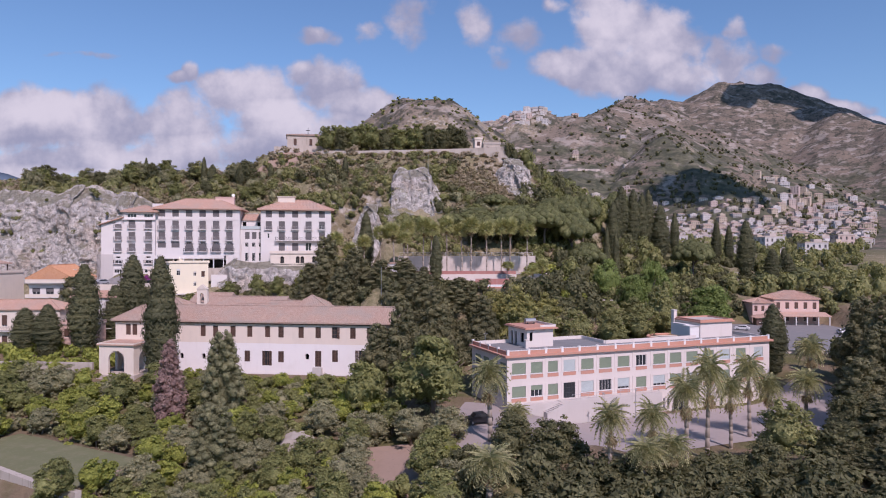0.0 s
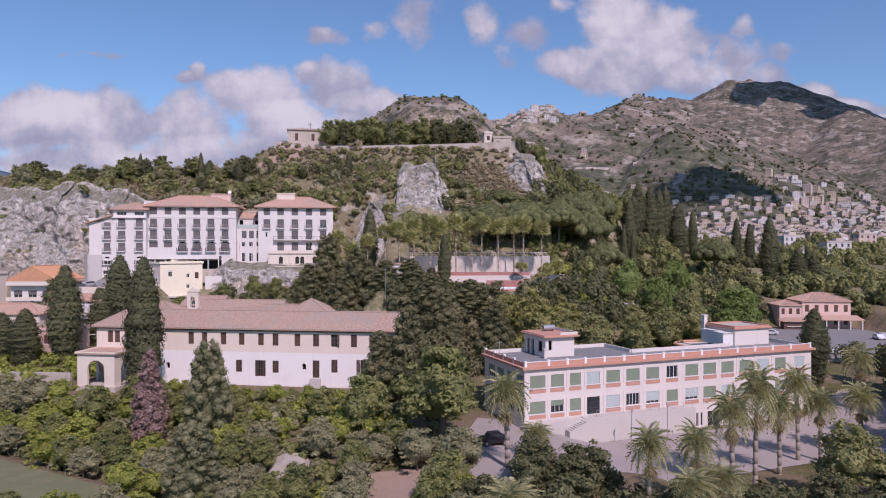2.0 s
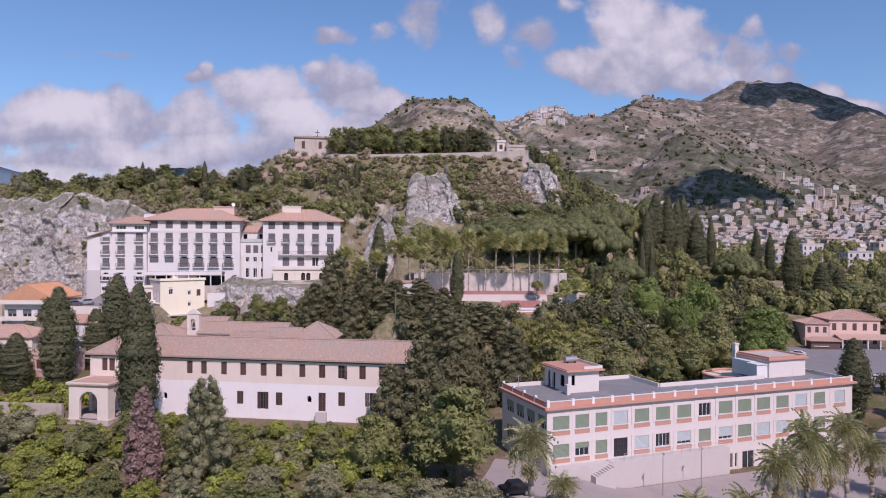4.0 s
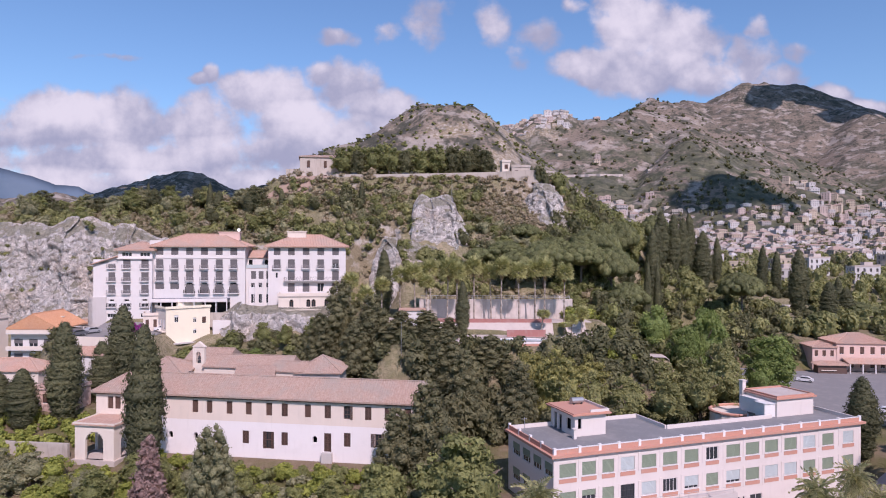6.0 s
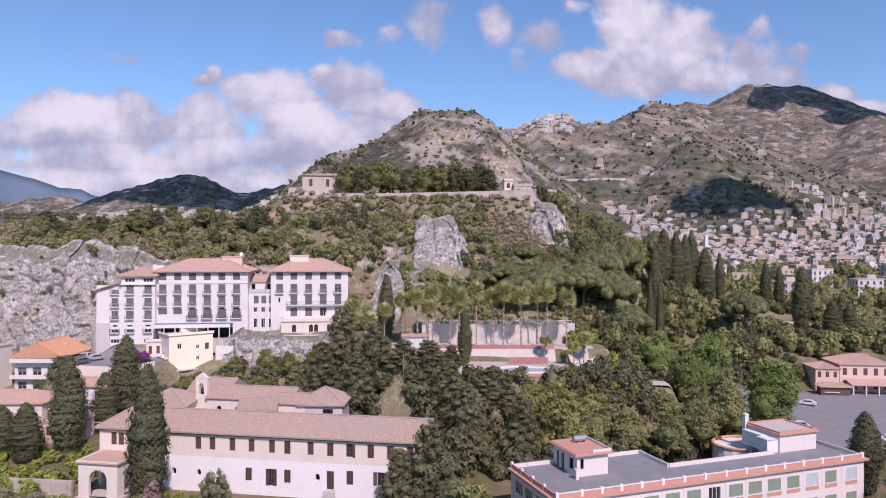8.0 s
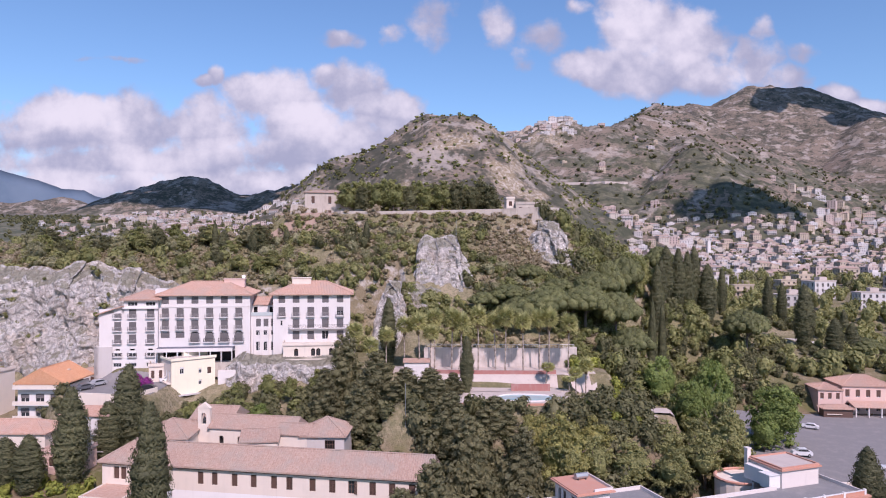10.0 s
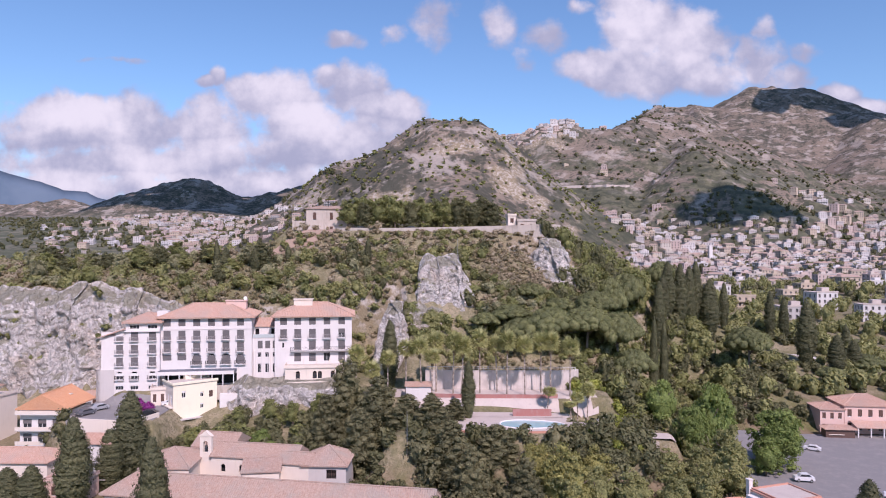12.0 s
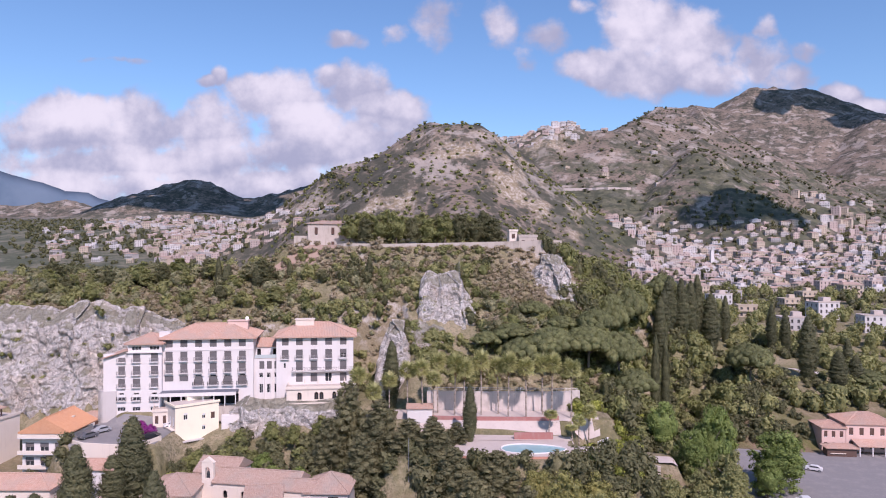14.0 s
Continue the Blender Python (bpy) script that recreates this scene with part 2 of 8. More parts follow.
BROADLEAF = leafy("broadleaf foliage", (0.157, 0.174, 0.063), (0.323, 0.328, 0.127))
OAK = leafy("dark evergreen foliage", (0.095, 0.101, 0.050), (0.208, 0.203, 0.098))
CITRUS = leafy("citrus foliage", (0.203, 0.243, 0.051), (0.436, 0.450, 0.105))
OLIVE = leafy("olive foliage", (0.227, 0.227, 0.131), (0.412, 0.391, 0.230))
CYPRESS = leafy("cypress foliage", (0.085, 0.092, 0.048), (0.180, 0.180, 0.091))
CONIFER = leafy("dark conifer foliage", (0.116, 0.120, 0.063), (0.252, 0.234, 0.124))
THUJA = leafy("olive thuja foliage", (0.168, 0.174, 0.093), (0.345, 0.334, 0.187))
PINE = leafy("pine foliage", (0.190, 0.203, 0.082), (0.385, 0.373, 0.158))
STONE_PINE = leafy("stone pine foliage", (0.125, 0.143, 0.062), (0.265, 0.275, 0.118))
GREENLEAF = leafy("fresh green foliage", (0.125, 0.180, 0.050), (0.290, 0.360, 0.105))
GOLDEN = leafy("yellow-green foliage", (0.215, 0.215, 0.070), (0.420, 0.385, 0.140))
DEAD = leafy("dead conifer foliage", (0.234, 0.147, 0.135), (0.409, 0.284, 0.260))
PALM = leafy("palm fronds", (0.255, 0.270, 0.105), (0.590, 0.570, 0.265), dry=(0.66, 0.62, 0.30))
DATE_PALM = leafy("grey-green palm fronds", (0.235, 0.245, 0.120), (0.540, 0.510, 0.280), dry=(0.58, 0.52, 0.31))
PALM_DRY = leafy("dry palm fronds", (0.333, 0.243, 0.137), (0.516, 0.394, 0.243))
SCRUB = leafy("hillside scrub", (0.213, 0.194, 0.100), (0.424, 0.356, 0.216), dry=(0.534, 0.423, 0.341))
DRY_SCRUB = leafy("dry thorn scrub", (0.300, 0.250, 0.165), (0.520, 0.440, 0.315), dry=(0.60, 0.49, 0.40))
BOUGAIN = leafy("bougainvillea blossom", (0.240, 0.030, 0.200), (0.420, 0.070, 0.340))


def ground_material():
    def build(n):
        px = n.add("ShaderNodeSeparateXYZ", [n.place], out=None)
        nz = n.add("ShaderNodeSeparateXYZ", [n.geo.outputs["Normal"]], out=None).outputs[2]
        n1, n2, n3 = n.noise(n.place, 0.010, 6.0, 0.6), n.noise(n.place, 0.07, 6.0, 0.62), n.noise(n.place, 0.6, 5.0, 0.65)
        n4 = n.noise(n.place, 0.030, 7.0, 0.66)
        # garden soil, dry grass and lawn
        near = n.mix(n.ramp(n2, 0.44, 0.62), (0.22, 0.165, 0.11), (0.135, 0.130, 0.055))
        near = n.mix(n.math("MULTIPLY", n.ramp(n3, 0.5, 0.7), 0.6), near, (0.27, 0.22, 0.15))
        # hillside: dry grass, scrub and bare limestone on the steep parts
        hill = n.mix(n.ramp(n2, 0.40, 0.62), (0.33, 0.275, 0.185), (0.215, 0.190, 0.105))
        tuft = n.add("ShaderNodeTexVoronoi", {"Vector": n.place, "Scale": 0.45, "Randomness": 1.0})
        tuft2 = n.add("ShaderNodeTexVoronoi", {"Vector": n.place, "Scale": 1.1, "Randomness": 1.0})
        hill = n.mix(n.math("MULTIPLY", n.ramp(n.math("SUBTRACT", n.math("ADD", n2, 0.25), n.math("MULTIPLY", tuft2, 0.7)), 0.32, 0.50), 0.25), hill, (0.165, 0.158, 0.078))
        hill = n.mix(n.math("MULTIPLY", n.ramp(n.math("SUBTRACT", n.math("ADD", n4, 0.25), n.math("MULTIPLY", tuft, 0.7)), 0.32, 0.48), 0.3), hill, (0.105, 0.108, 0.050))
        hill = n.mix(n.math("MULTIPLY", n.ramp(n3, 0.55, 0.75), 0.6), hill, (0.34, 0.295, 0.235))
        hill = n.mix(n.math("MULTIPLY", n.ramp(n.noise(n.place, 1.5, 6.0, 0.75), 0.50, 0.58), 0.75), hill, (0.145, 0.138, 0.078))
        # the mountain: brown dry grass broken by dark bushes and pale rock, greyed for haze
        far = n.mix(n.ramp(n1, 0.38, 0.62), (0.205, 0.165, 0.132), (0.150, 0.127, 0.102))
        bush = n.add("ShaderNodeTexVoronoi", {"Vector": n.place, "Scale": 0.075, "Randomness": 1.0})
        bush2 = n.add("ShaderNodeTexVoronoi", {"Vector": n.place, "Scale": 0.19, "Randomness": 1.0})
        wild = n.math("ADD", n.math("MULTIPLY", n4, 1.2), n.math("MULTIPLY", n1, 0.5))
        low = n.math("MULTIPLY", n.ramp(px.outputs[2], 360.0, 60.0), 0.10)
        dots = n.math("SUBTRACT", n.math("ADD", wild, low), n.math("MULTIPLY", bush, 0.55))
        dots2 = n.math("SUBTRACT", n.math("ADD", wild, low), n.math("MULTIPLY", bush2, 0.5))
        far = n.mix(n.math("MULTIPLY", n.ramp(dots2, 0.60, 0.66), 0.8), far, (0.084, 0.080, 0.062))
        far = n.mix(n.math("MULTIPLY", n.ramp(dots, 0.63, 0.69), 0.7), far, (0.054, 0.058, 0.046))
        crag = n.noise(n.place, 0.022, 9.0, 0.68)
        far = n.mix(n.math("MULTIPLY", n.ramp(crag, 0.52, 0.60), n.math("MULTIPLY", n.ramp(px.outputs[2], 75.0, 130.0), 0.70)), far, (0.36, 0.318, 0.283))
        flank = n.math("MULTIPLY", n.ramp(px.outputs[2], 400.0, 170.0), n.ramp(n.math("ADD", n1, n.math("MULTIPLY", n.math("SUBTRACT", n4, 0.5), 0.6)), 0.42, 0.52))
        far = n.mix(n.math("MULTIPLY", flank, n.math("MULTIPLY", n.ramp(px.outputs[0], 60.0, 190.0), 0.78)), far, n.mix(n.ramp(n2, 0.42, 0.60), (0.060, 0.068, 0.046), (0.125, 0.125, 0.080)))
        grove = n.mix(n.ramp(n4, 0.44, 0.58), (0.165, 0.160, 0.120), (0.085, 0.095, 0.066))
        grove = n.mix(n.math("MULTIPLY", n.ramp(n2, 0.50, 0.57), 0.75), grove, (0.075, 0.085, 0.06))
        far = n.mix(n.math("MULTIPLY", n.ramp(px.outputs[0], -200.0, -420.0), n.ramp(px.outputs[2], 190.0, 140.0)), far, grove)
        far_w = n.ramp(px.outputs[1], 330.0, 520.0)
        hill_w = n.ramp(px.outputs[2], 6.0, 14.0)
        c = n.mix(hill_w, near, hill)
        c = n.mix(far_w, c, far)
        rock = n.mix(n.ramp(n.noise(n.place, 0.25, 8.0, 0.72), 0.46, 0.60), (0.235, 0.190, 0.125), (0.42, 0.375, 0.33))
        steep = n.math("MULTIPLY", n.ramp(n.math("ADD", nz, n.math("MULTIPLY", n.math("SUBTRACT", n4, 0.5), 0.9)), 0.74, 0.58), n.ramp(px.outputs[2], 24.0, 40.0))
        c = n.mix(steep, c, rock)
        return {"Base Color": c, "Roughness": 0.95, "Specular IOR Level": 0.1, "relief": (n.noise(n.place, 0.12, 9.0, 0.72), 0.9, 2.0)}
    return material("hill ground", build)


def rock_material():
    def build(n):
        up = n.add("ShaderNodeSeparateXYZ", [n.geo.outputs["Normal"]], out=None).outputs[2]
        a, b = n.noise(n.place, 0.10, 6.0, 0.65), n.noise(n.place, 0.8, 7.0, 0.70)
        bend = n.add("ShaderNodeVectorMath", [n.place, n.add("ShaderNodeVectorMath", [n.noise(n.place, 0.35, 6.0, 0.65, out=1), (4.5, 4.5, 4.5)], operation="MULTIPLY")], operation="ADD")
        tall = n.add("ShaderNodeVectorMath", [bend, (1.0, 1.0, 0.55)], operation="MULTIPLY")
        cell = n.add("ShaderNodeTexVoronoi", {"Vector": tall, "Scale": 0.42}, feature="DISTANCE_TO_EDGE")
        small = n.add("ShaderNodeTexVoronoi", {"Vector": tall, "Scale": 1.25}, feature="DISTANCE_TO_EDGE")
        tone = n.add("ShaderNodeSeparateXYZ", [n.add("ShaderNodeTexVoronoi", {"Vector": tall, "Scale": 0.42}, out=1)], out=None).outputs[0]
        streak = n.noise(n.add("ShaderNodeVectorMath", [n.place, (0.7, 0.7, 0.12)], operation="MULTIPLY"), 1.0, 6.0, 0.68)
        c = n.mix(n.ramp(b, 0.36, 0.64), (0.60, 0.555, 0.525), (0.90, 0.845, 0.805))
        c = n.mix(n.math("MULTIPLY", tone, 0.20), c, (0.46, 0.425, 0.40))
        c = n.mix(n.math("MULTIPLY", n.ramp(a, 0.50, 0.66), 0.55), c, (0.72, 0.58, 0.47))
        c = n.mix(n.math("MULTIPLY", n.ramp(streak, 0.55, 0.72), 0.38), c, (0.33, 0.31, 0.295))
        c = n.mix(n.math("MULTIPLY", n.math("MULTIPLY", n.ramp(small, 0.06, 0.0), n.ramp(a, 0.42, 0.60)), 0.35), c, (0.22, 0.205, 0.19))
        c = n.mix(n.math("MULTIPLY", n.math("MULTIPLY", n.ramp(cell, 0.06, 0.0), n.ramp(b, 0.42, 0.58)), 0.6), c, (0.15, 0.14, 0.125))
        green = n.ramp(n.math("ADD", up, n.math("MULTIPLY", n.math("SUBTRACT", b, 0.5), 1.6)), 0.50, 0.72)
        c = n.mix(n.math("MULTIPLY", green, 0.65), c, (0.20, 0.185, 0.095))
        h = n.math("ADD", n.math("MULTIPLY", b, 0.7), n.math("ADD", n.math("MULTIPLY", n.ramp(cell, 0.0, 0.22), 0.6), n.math("MULTIPLY", n.ramp(small, 0.0, 0.2), 0.22)))
        return {"Base Color": c, "Roughness": 0.92, "Specular IOR Level": 0.15, "relief": (h, 1.0, 1.0)}
    return material("limestone rock", build)


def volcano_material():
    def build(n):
        # aerial haze is painted into the slope as blue base colours
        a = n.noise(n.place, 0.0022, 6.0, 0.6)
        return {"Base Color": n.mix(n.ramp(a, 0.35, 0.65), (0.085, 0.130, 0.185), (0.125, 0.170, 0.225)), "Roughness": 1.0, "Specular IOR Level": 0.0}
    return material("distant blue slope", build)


VOLCANO = volcano_material()
GROUND, ROCK = ground_material(), rock_material()

# ---- helpers for meshes ----
def mesh_of(name, verts, faces, mat, smooth=False):
    me = bpy.data.meshes.new(name)
    if isinstance(faces, np.ndarray):
        k = faces.shape[1]
        me.vertices.add(len(verts))
        me.vertices.foreach_set("co", np.asarray(verts, np.float32).ravel())
        me.loops.add(faces.size)
        me.loops.foreach_set("vertex_index", faces.astype(np.int32).ravel())
        me.polygons.add(len(faces))
        me.polygons.foreach_set("loop_start", np.arange(0, faces.size, k, dtype=np.int32))
        me.update(calc_edges=True)
    else:
        me.from_pydata([tuple(v) for v in verts], [], faces)
    for one in (mat if isinstance(mat, (list, tuple)) else [mat]):
        me.materials.append(one)
    if smooth:
        me.polygons.foreach_set("use_smooth", [True] * len(me.polygons))
    return me


def thing(name, m, label, category, group="", kind=""):
    """A top-level thing: an Empty at its base, that its parts are parented to."""
    ob = new(name)
    ob.empty_display_size = 0.5
    ob.matrix_world = m
    return tagged(ob, label, category, group, kind)


ROOF_ROWS = {}


def part(name, me, parent, loc=(0, 0, 0), turn=0.0, label=""):
    ob = new(name, me)
    ob.parent = parent
    ob.location, ob.rotation_euler = loc, (0, 0, radians(turn))
    if label:
        ob["label"] = label
    for pts in ROOF_ROWS.pop(me.name, ()):
        row = new("cover_tile", mesh_of("cover_tile", pts, [(0, 1, 5, 4), (1, 2, 6, 5), (2, 3, 7, 6), (0, 3, 2, 1), (4, 5, 6, 7), (3, 0, 4, 7)], me.materials[0]))
        row.parent = ob if parent.parent is None else parent
        if row.parent is parent:
            row.location, row.rotation_euler = loc, (0, 0, radians(turn))
    return ob


class Solid:
    """Collects boxes, prisms and sheets into one mesh."""

    def __init__(self):
        self.v, self.f = [], []

    def put(self, pts, faces):
        k = len(self.v)
        self.v += [tuple(p) for p in pts]
        self.f += [tuple(i + k for i in f) for f in faces]
        return self

    def box(self, x0, y0, z0, x1, y1, z1):
        return self.put([(x0, y0, z0), (x1, y0, z0), (x1, y1, z0), (x0, y1, z0), (x0, y0, z1), (x1, y0, z1), (x1, y1, z1), (x0, y1, z1)],
                        [(0, 3, 2, 1), (4, 5, 6, 7), (0, 1, 5, 4), (1, 2, 6, 5), (2, 3, 7, 6), (3, 0, 4, 7)])

    def prism(self, outline, z0, z1):
        """An outline in plan, drawn up from z0 to z1 (anticlockwise)."""
        n = len(outline)
        pts = [(x, y, z0) for x, y in outline] + [(x, y, z1) for x, y in outline]
        return self.put(pts, [tuple(range(n))[::-1], tuple(range(n, 2 * n))] + [(i, (i + 1) % n, n + (i + 1) % n, n + i) for i in range(n)])

    def side(self, outline, y0, y1):
        """An outline in the plane of the front (x, z), drawn back from y0 to y1 (anticlockwise seen from the front)."""
        n = len(outline)
        pts = [(x, y0, z) for x, z in outline] + [(x, y1, z) for x, z in outline]
        return self.put(pts, [tuple(range(n)), tuple(range(n, 2 * n))[::-1]] + [((i + 1) % n, i, n + i, n + (i + 1) % n) for i in range(n)])

    def tube(self, a, b, r, n=8, r2=None):
        a, b = Vector(a), Vector(b)
        z = (b - a).normalized()
        x = z.orthogonal().normalized()
        y = z.cross(x)
        pts = []
        for c, rad in ((a, r), (b, r if r2 is None else r2)):
            pts += [c + rad * (math.cos(2 * math.pi * i / n) * x + math.sin(2 * math.pi * i / n) * y) for i in range(n)]
        return self.put(pts, [tuple(range(n))[::-1], tuple(range(n, 2 * n))] + [(i, (i + 1) % n, n + (i + 1) % n, n + i) for i in range(n)])

    def mesh(self, name, mat, smooth=False):
        return mesh_of(name, self.v, self.f, mat, smooth)


def wall_mesh(name, length, height, thick, holes, mat, z0=0.0):
    """A wall along x, its face in the plane y = 0 and its back at y = thick, with holes (x0, z0, x1, z1) that go through."""
    xs = sorted({0.0, length, *[h[0] for h in holes], *[h[2] for h in holes]})
    zs = sorted({z0, height, *[h[1] for h in holes], *[h[3] for h in holes]})
    def solid(i, k):
        if not (0 <= i < len(xs) - 1 and 0 <= k < len(zs) - 1):
            return False
        x, z = (xs[i] + xs[i + 1]) / 2, (zs[k] + zs[k + 1]) / 2
        return not any(a < x < c and b < z < d for a, b, c, d in holes)
    s = Solid()
    for i in range(len(xs) - 1):
        for k in range(len(zs) - 1):
            if not solid(i, k):
                continue
            x0, x1, a, b = xs[i], xs[i + 1], zs[k], zs[k + 1]
            s.put([(x0, 0, a), (x1, 0, a), (x1, 0, b), (x0, 0, b)], [(0, 1, 2, 3)])
            s.put([(x0, thick, a), (x1, thick, a), (x1, thick, b), (x0, thick, b)], [(3, 2, 1, 0)])
            for di, dk, q in ((-1, 0, [(x0, 0, a), (x0, 0, b), (x0, thick, b), (x0, thick, a)]), (1, 0, [(x1, 0, a), (x1, thick, a), (x1, thick, b), (x1, 0, b)]),
                              (0, -1, [(x0, 0, a), (x0, thick, a), (x1, thick, a), (x1, 0, a)]), (0, 1, [(x0, 0, b), (x1, 0, b), (x1, thick, b), (x0, thick, b)])):
                if not solid(i + di, k + dk):
                    s.put(q, [(0, 1, 2, 3)])
    return s.mesh(name, mat)


def smooth01(a, b, x):
    t = np.clip((np.asarray(x, float) - a) / (b - a), 0, 1)
    return t * t * (3 - 2 * t)


def vnoise(x, y, seed=0):
    xi, yi = np.floor(x), np.floor(y)
    fx, fy = x - xi, y - yi
    fx, fy = fx * fx * (3 - 2 * fx), fy * fy * (3 - 2 * fy)
    def h(i, j):
        v = np.sin(i * 127.1 + j * 311.7 + seed * 74.7) * 43758.5453
        return v - np.floor(v)
    return (h(xi, yi) * (1 - fx) + h(xi + 1, yi) * fx) * (1 - fy) + (h(xi, yi + 1) * (1 - fx) + h(xi + 1, yi + 1) * fx) * fy


def fbm(x, y, octaves=5, seed=0, rough=0.5):
    total, amp, norm = 0.0, 1.0, 0.0
    for k in range(octaves):
        total = total + amp * (vnoise(x * 2 ** k, y * 2 ** k, seed + k) - 0.5)
        norm += amp
        amp *= rough
    return total / norm


# ---- the ground: one sheet from the garden to the horizon ----
# heights of the slope at stations across (x) and away (y)
SLOPE_X = [-160, -100, -60, -20, 10, 50, 90, 150]
SLOPE = {
    40: (-9, -9, -8, -8, -7, -6, -5, -3),
    95: (-8, -7, -6.5, -5, -3, -2, -1, 2),
    128: (1, 1.5, 2, 1.5, -1, -1, 0, 5),
    150: (6, 5, 4, 4, 4, 2, 2, 5),
    172: (9, 10, 11, 10, 11, 7, 2.2, 4),
    200: (11, 12, 21, 22, 23, 16, 2.2, 5),
    212: (40, 41, 29.5, 31, 31.5, 21.5, 5, 6.5),
    225: (44.5, 45, 38, 40, 40, 27, 8, 8),
    252: (52, 54, 57, 60, 60, 46, 14, 11),
    300: (48, 50, 56, 61, 62, 54, 27, 15),
    370: (40, 42, 48, 52, 52, 48, 30, 22),
}
_gx, _gy = np.arange(-300, 301, 4.0), np.arange(0, 441, 4.0)
_rows = np.array([np.interp(_gx, SLOPE_X, SLOPE[k]) for k in SLOPE])
_grid = np.array([[np.interp(y, list(SLOPE), _rows[:, i]) for i in range(len(_gx))] for y in _gy])
_ker = np.exp(-0.5 * (np.arange(-4, 5) / 1.6) ** 2)
_ker /= _ker.sum()
_pad = np.pad(_grid, 4, mode="edge")
_pad = np.apply_along_axis(lambda r: np.convolve(r, _ker, "valid"), 0, _pad)
_grid = np.apply_along_axis(lambda r: np.convolve(r, _ker, "valid"), 1, _pad)

# far ridges: crest points (x, y, z), the slope of their flanks, the rounding of the crest
RIDGES = [
    ([(-330, 1020, 95), (-215, 975, 150), (-165, 965, 183), (-112, 960, 186), (-80, 960, 212), (-60, 960, 232), (5, 960, 226), (34, 960, 208), (75, 955, 180), (150, 900, 112)], 0.72, 8),
    ([(-30, 960, 226), (-25, 860, 150), (-10, 700, 100), (0, 500, 70)], 0.55, 20),
    ([(60, 1580, 318), (130, 1580, 332), (180, 1580, 352), (232, 1580, 355)], 1.1, 6),
    ([(40, 1600, 300), (284, 1600, 338), (361, 1640, 352), (560, 2000, 470), (808, 3000, 640)], 0.55, 15),
    ([(1150, 3500, 807), (1000, 3000, 640), (700, 2000, 400), (470, 1500, 290), (430, 1330, 250), (480, 1230, 195)], 0.72, 18),
    ([(480, 1260, 205), (600, 1200, 140), (690, 1150, 90)], 0.8, 14),
    ([(620, 3500, 640), (808, 3500, 705), (979, 3500, 782), (1150, 3500, 807), (1249, 3500, 792), (1340, 3500, 835), (1430, 3500, 880), (1560, 3500, 893), (1690, 3500, 890), (1770, 3500, 848), (1854, 3500, 775), (2100, 3500, 716), (2700, 3500, 560)], 0.55, 15),
    ([(1700, 3500, 800), (1650, 2600, 520), (1500, 1900, 270), (1300, 1550, 130)], 0.5, 25),
    ([(-1800, 2500, 110), (-1487, 2500, 172), (-1228, 2500, 266), (-1085, 2500, 317), (-1015, 2500, 323), (-955, 2500, 290), (-842, 2500, 250), (-693, 2520, 280), (-524, 2560, 326), (-330, 2600, 370), (0, 2700, 480)], 0.42, 20),
    ([(-900, 2400, 215), (-800, 1900, 150), (-640, 1500, 110)], 0.25, 30),
    ([(-2900, 3150, 285), (-2300, 3200, 270), (-1950, 3250, 300), (-1500, 3300, 180)], 0.4, 30),
]


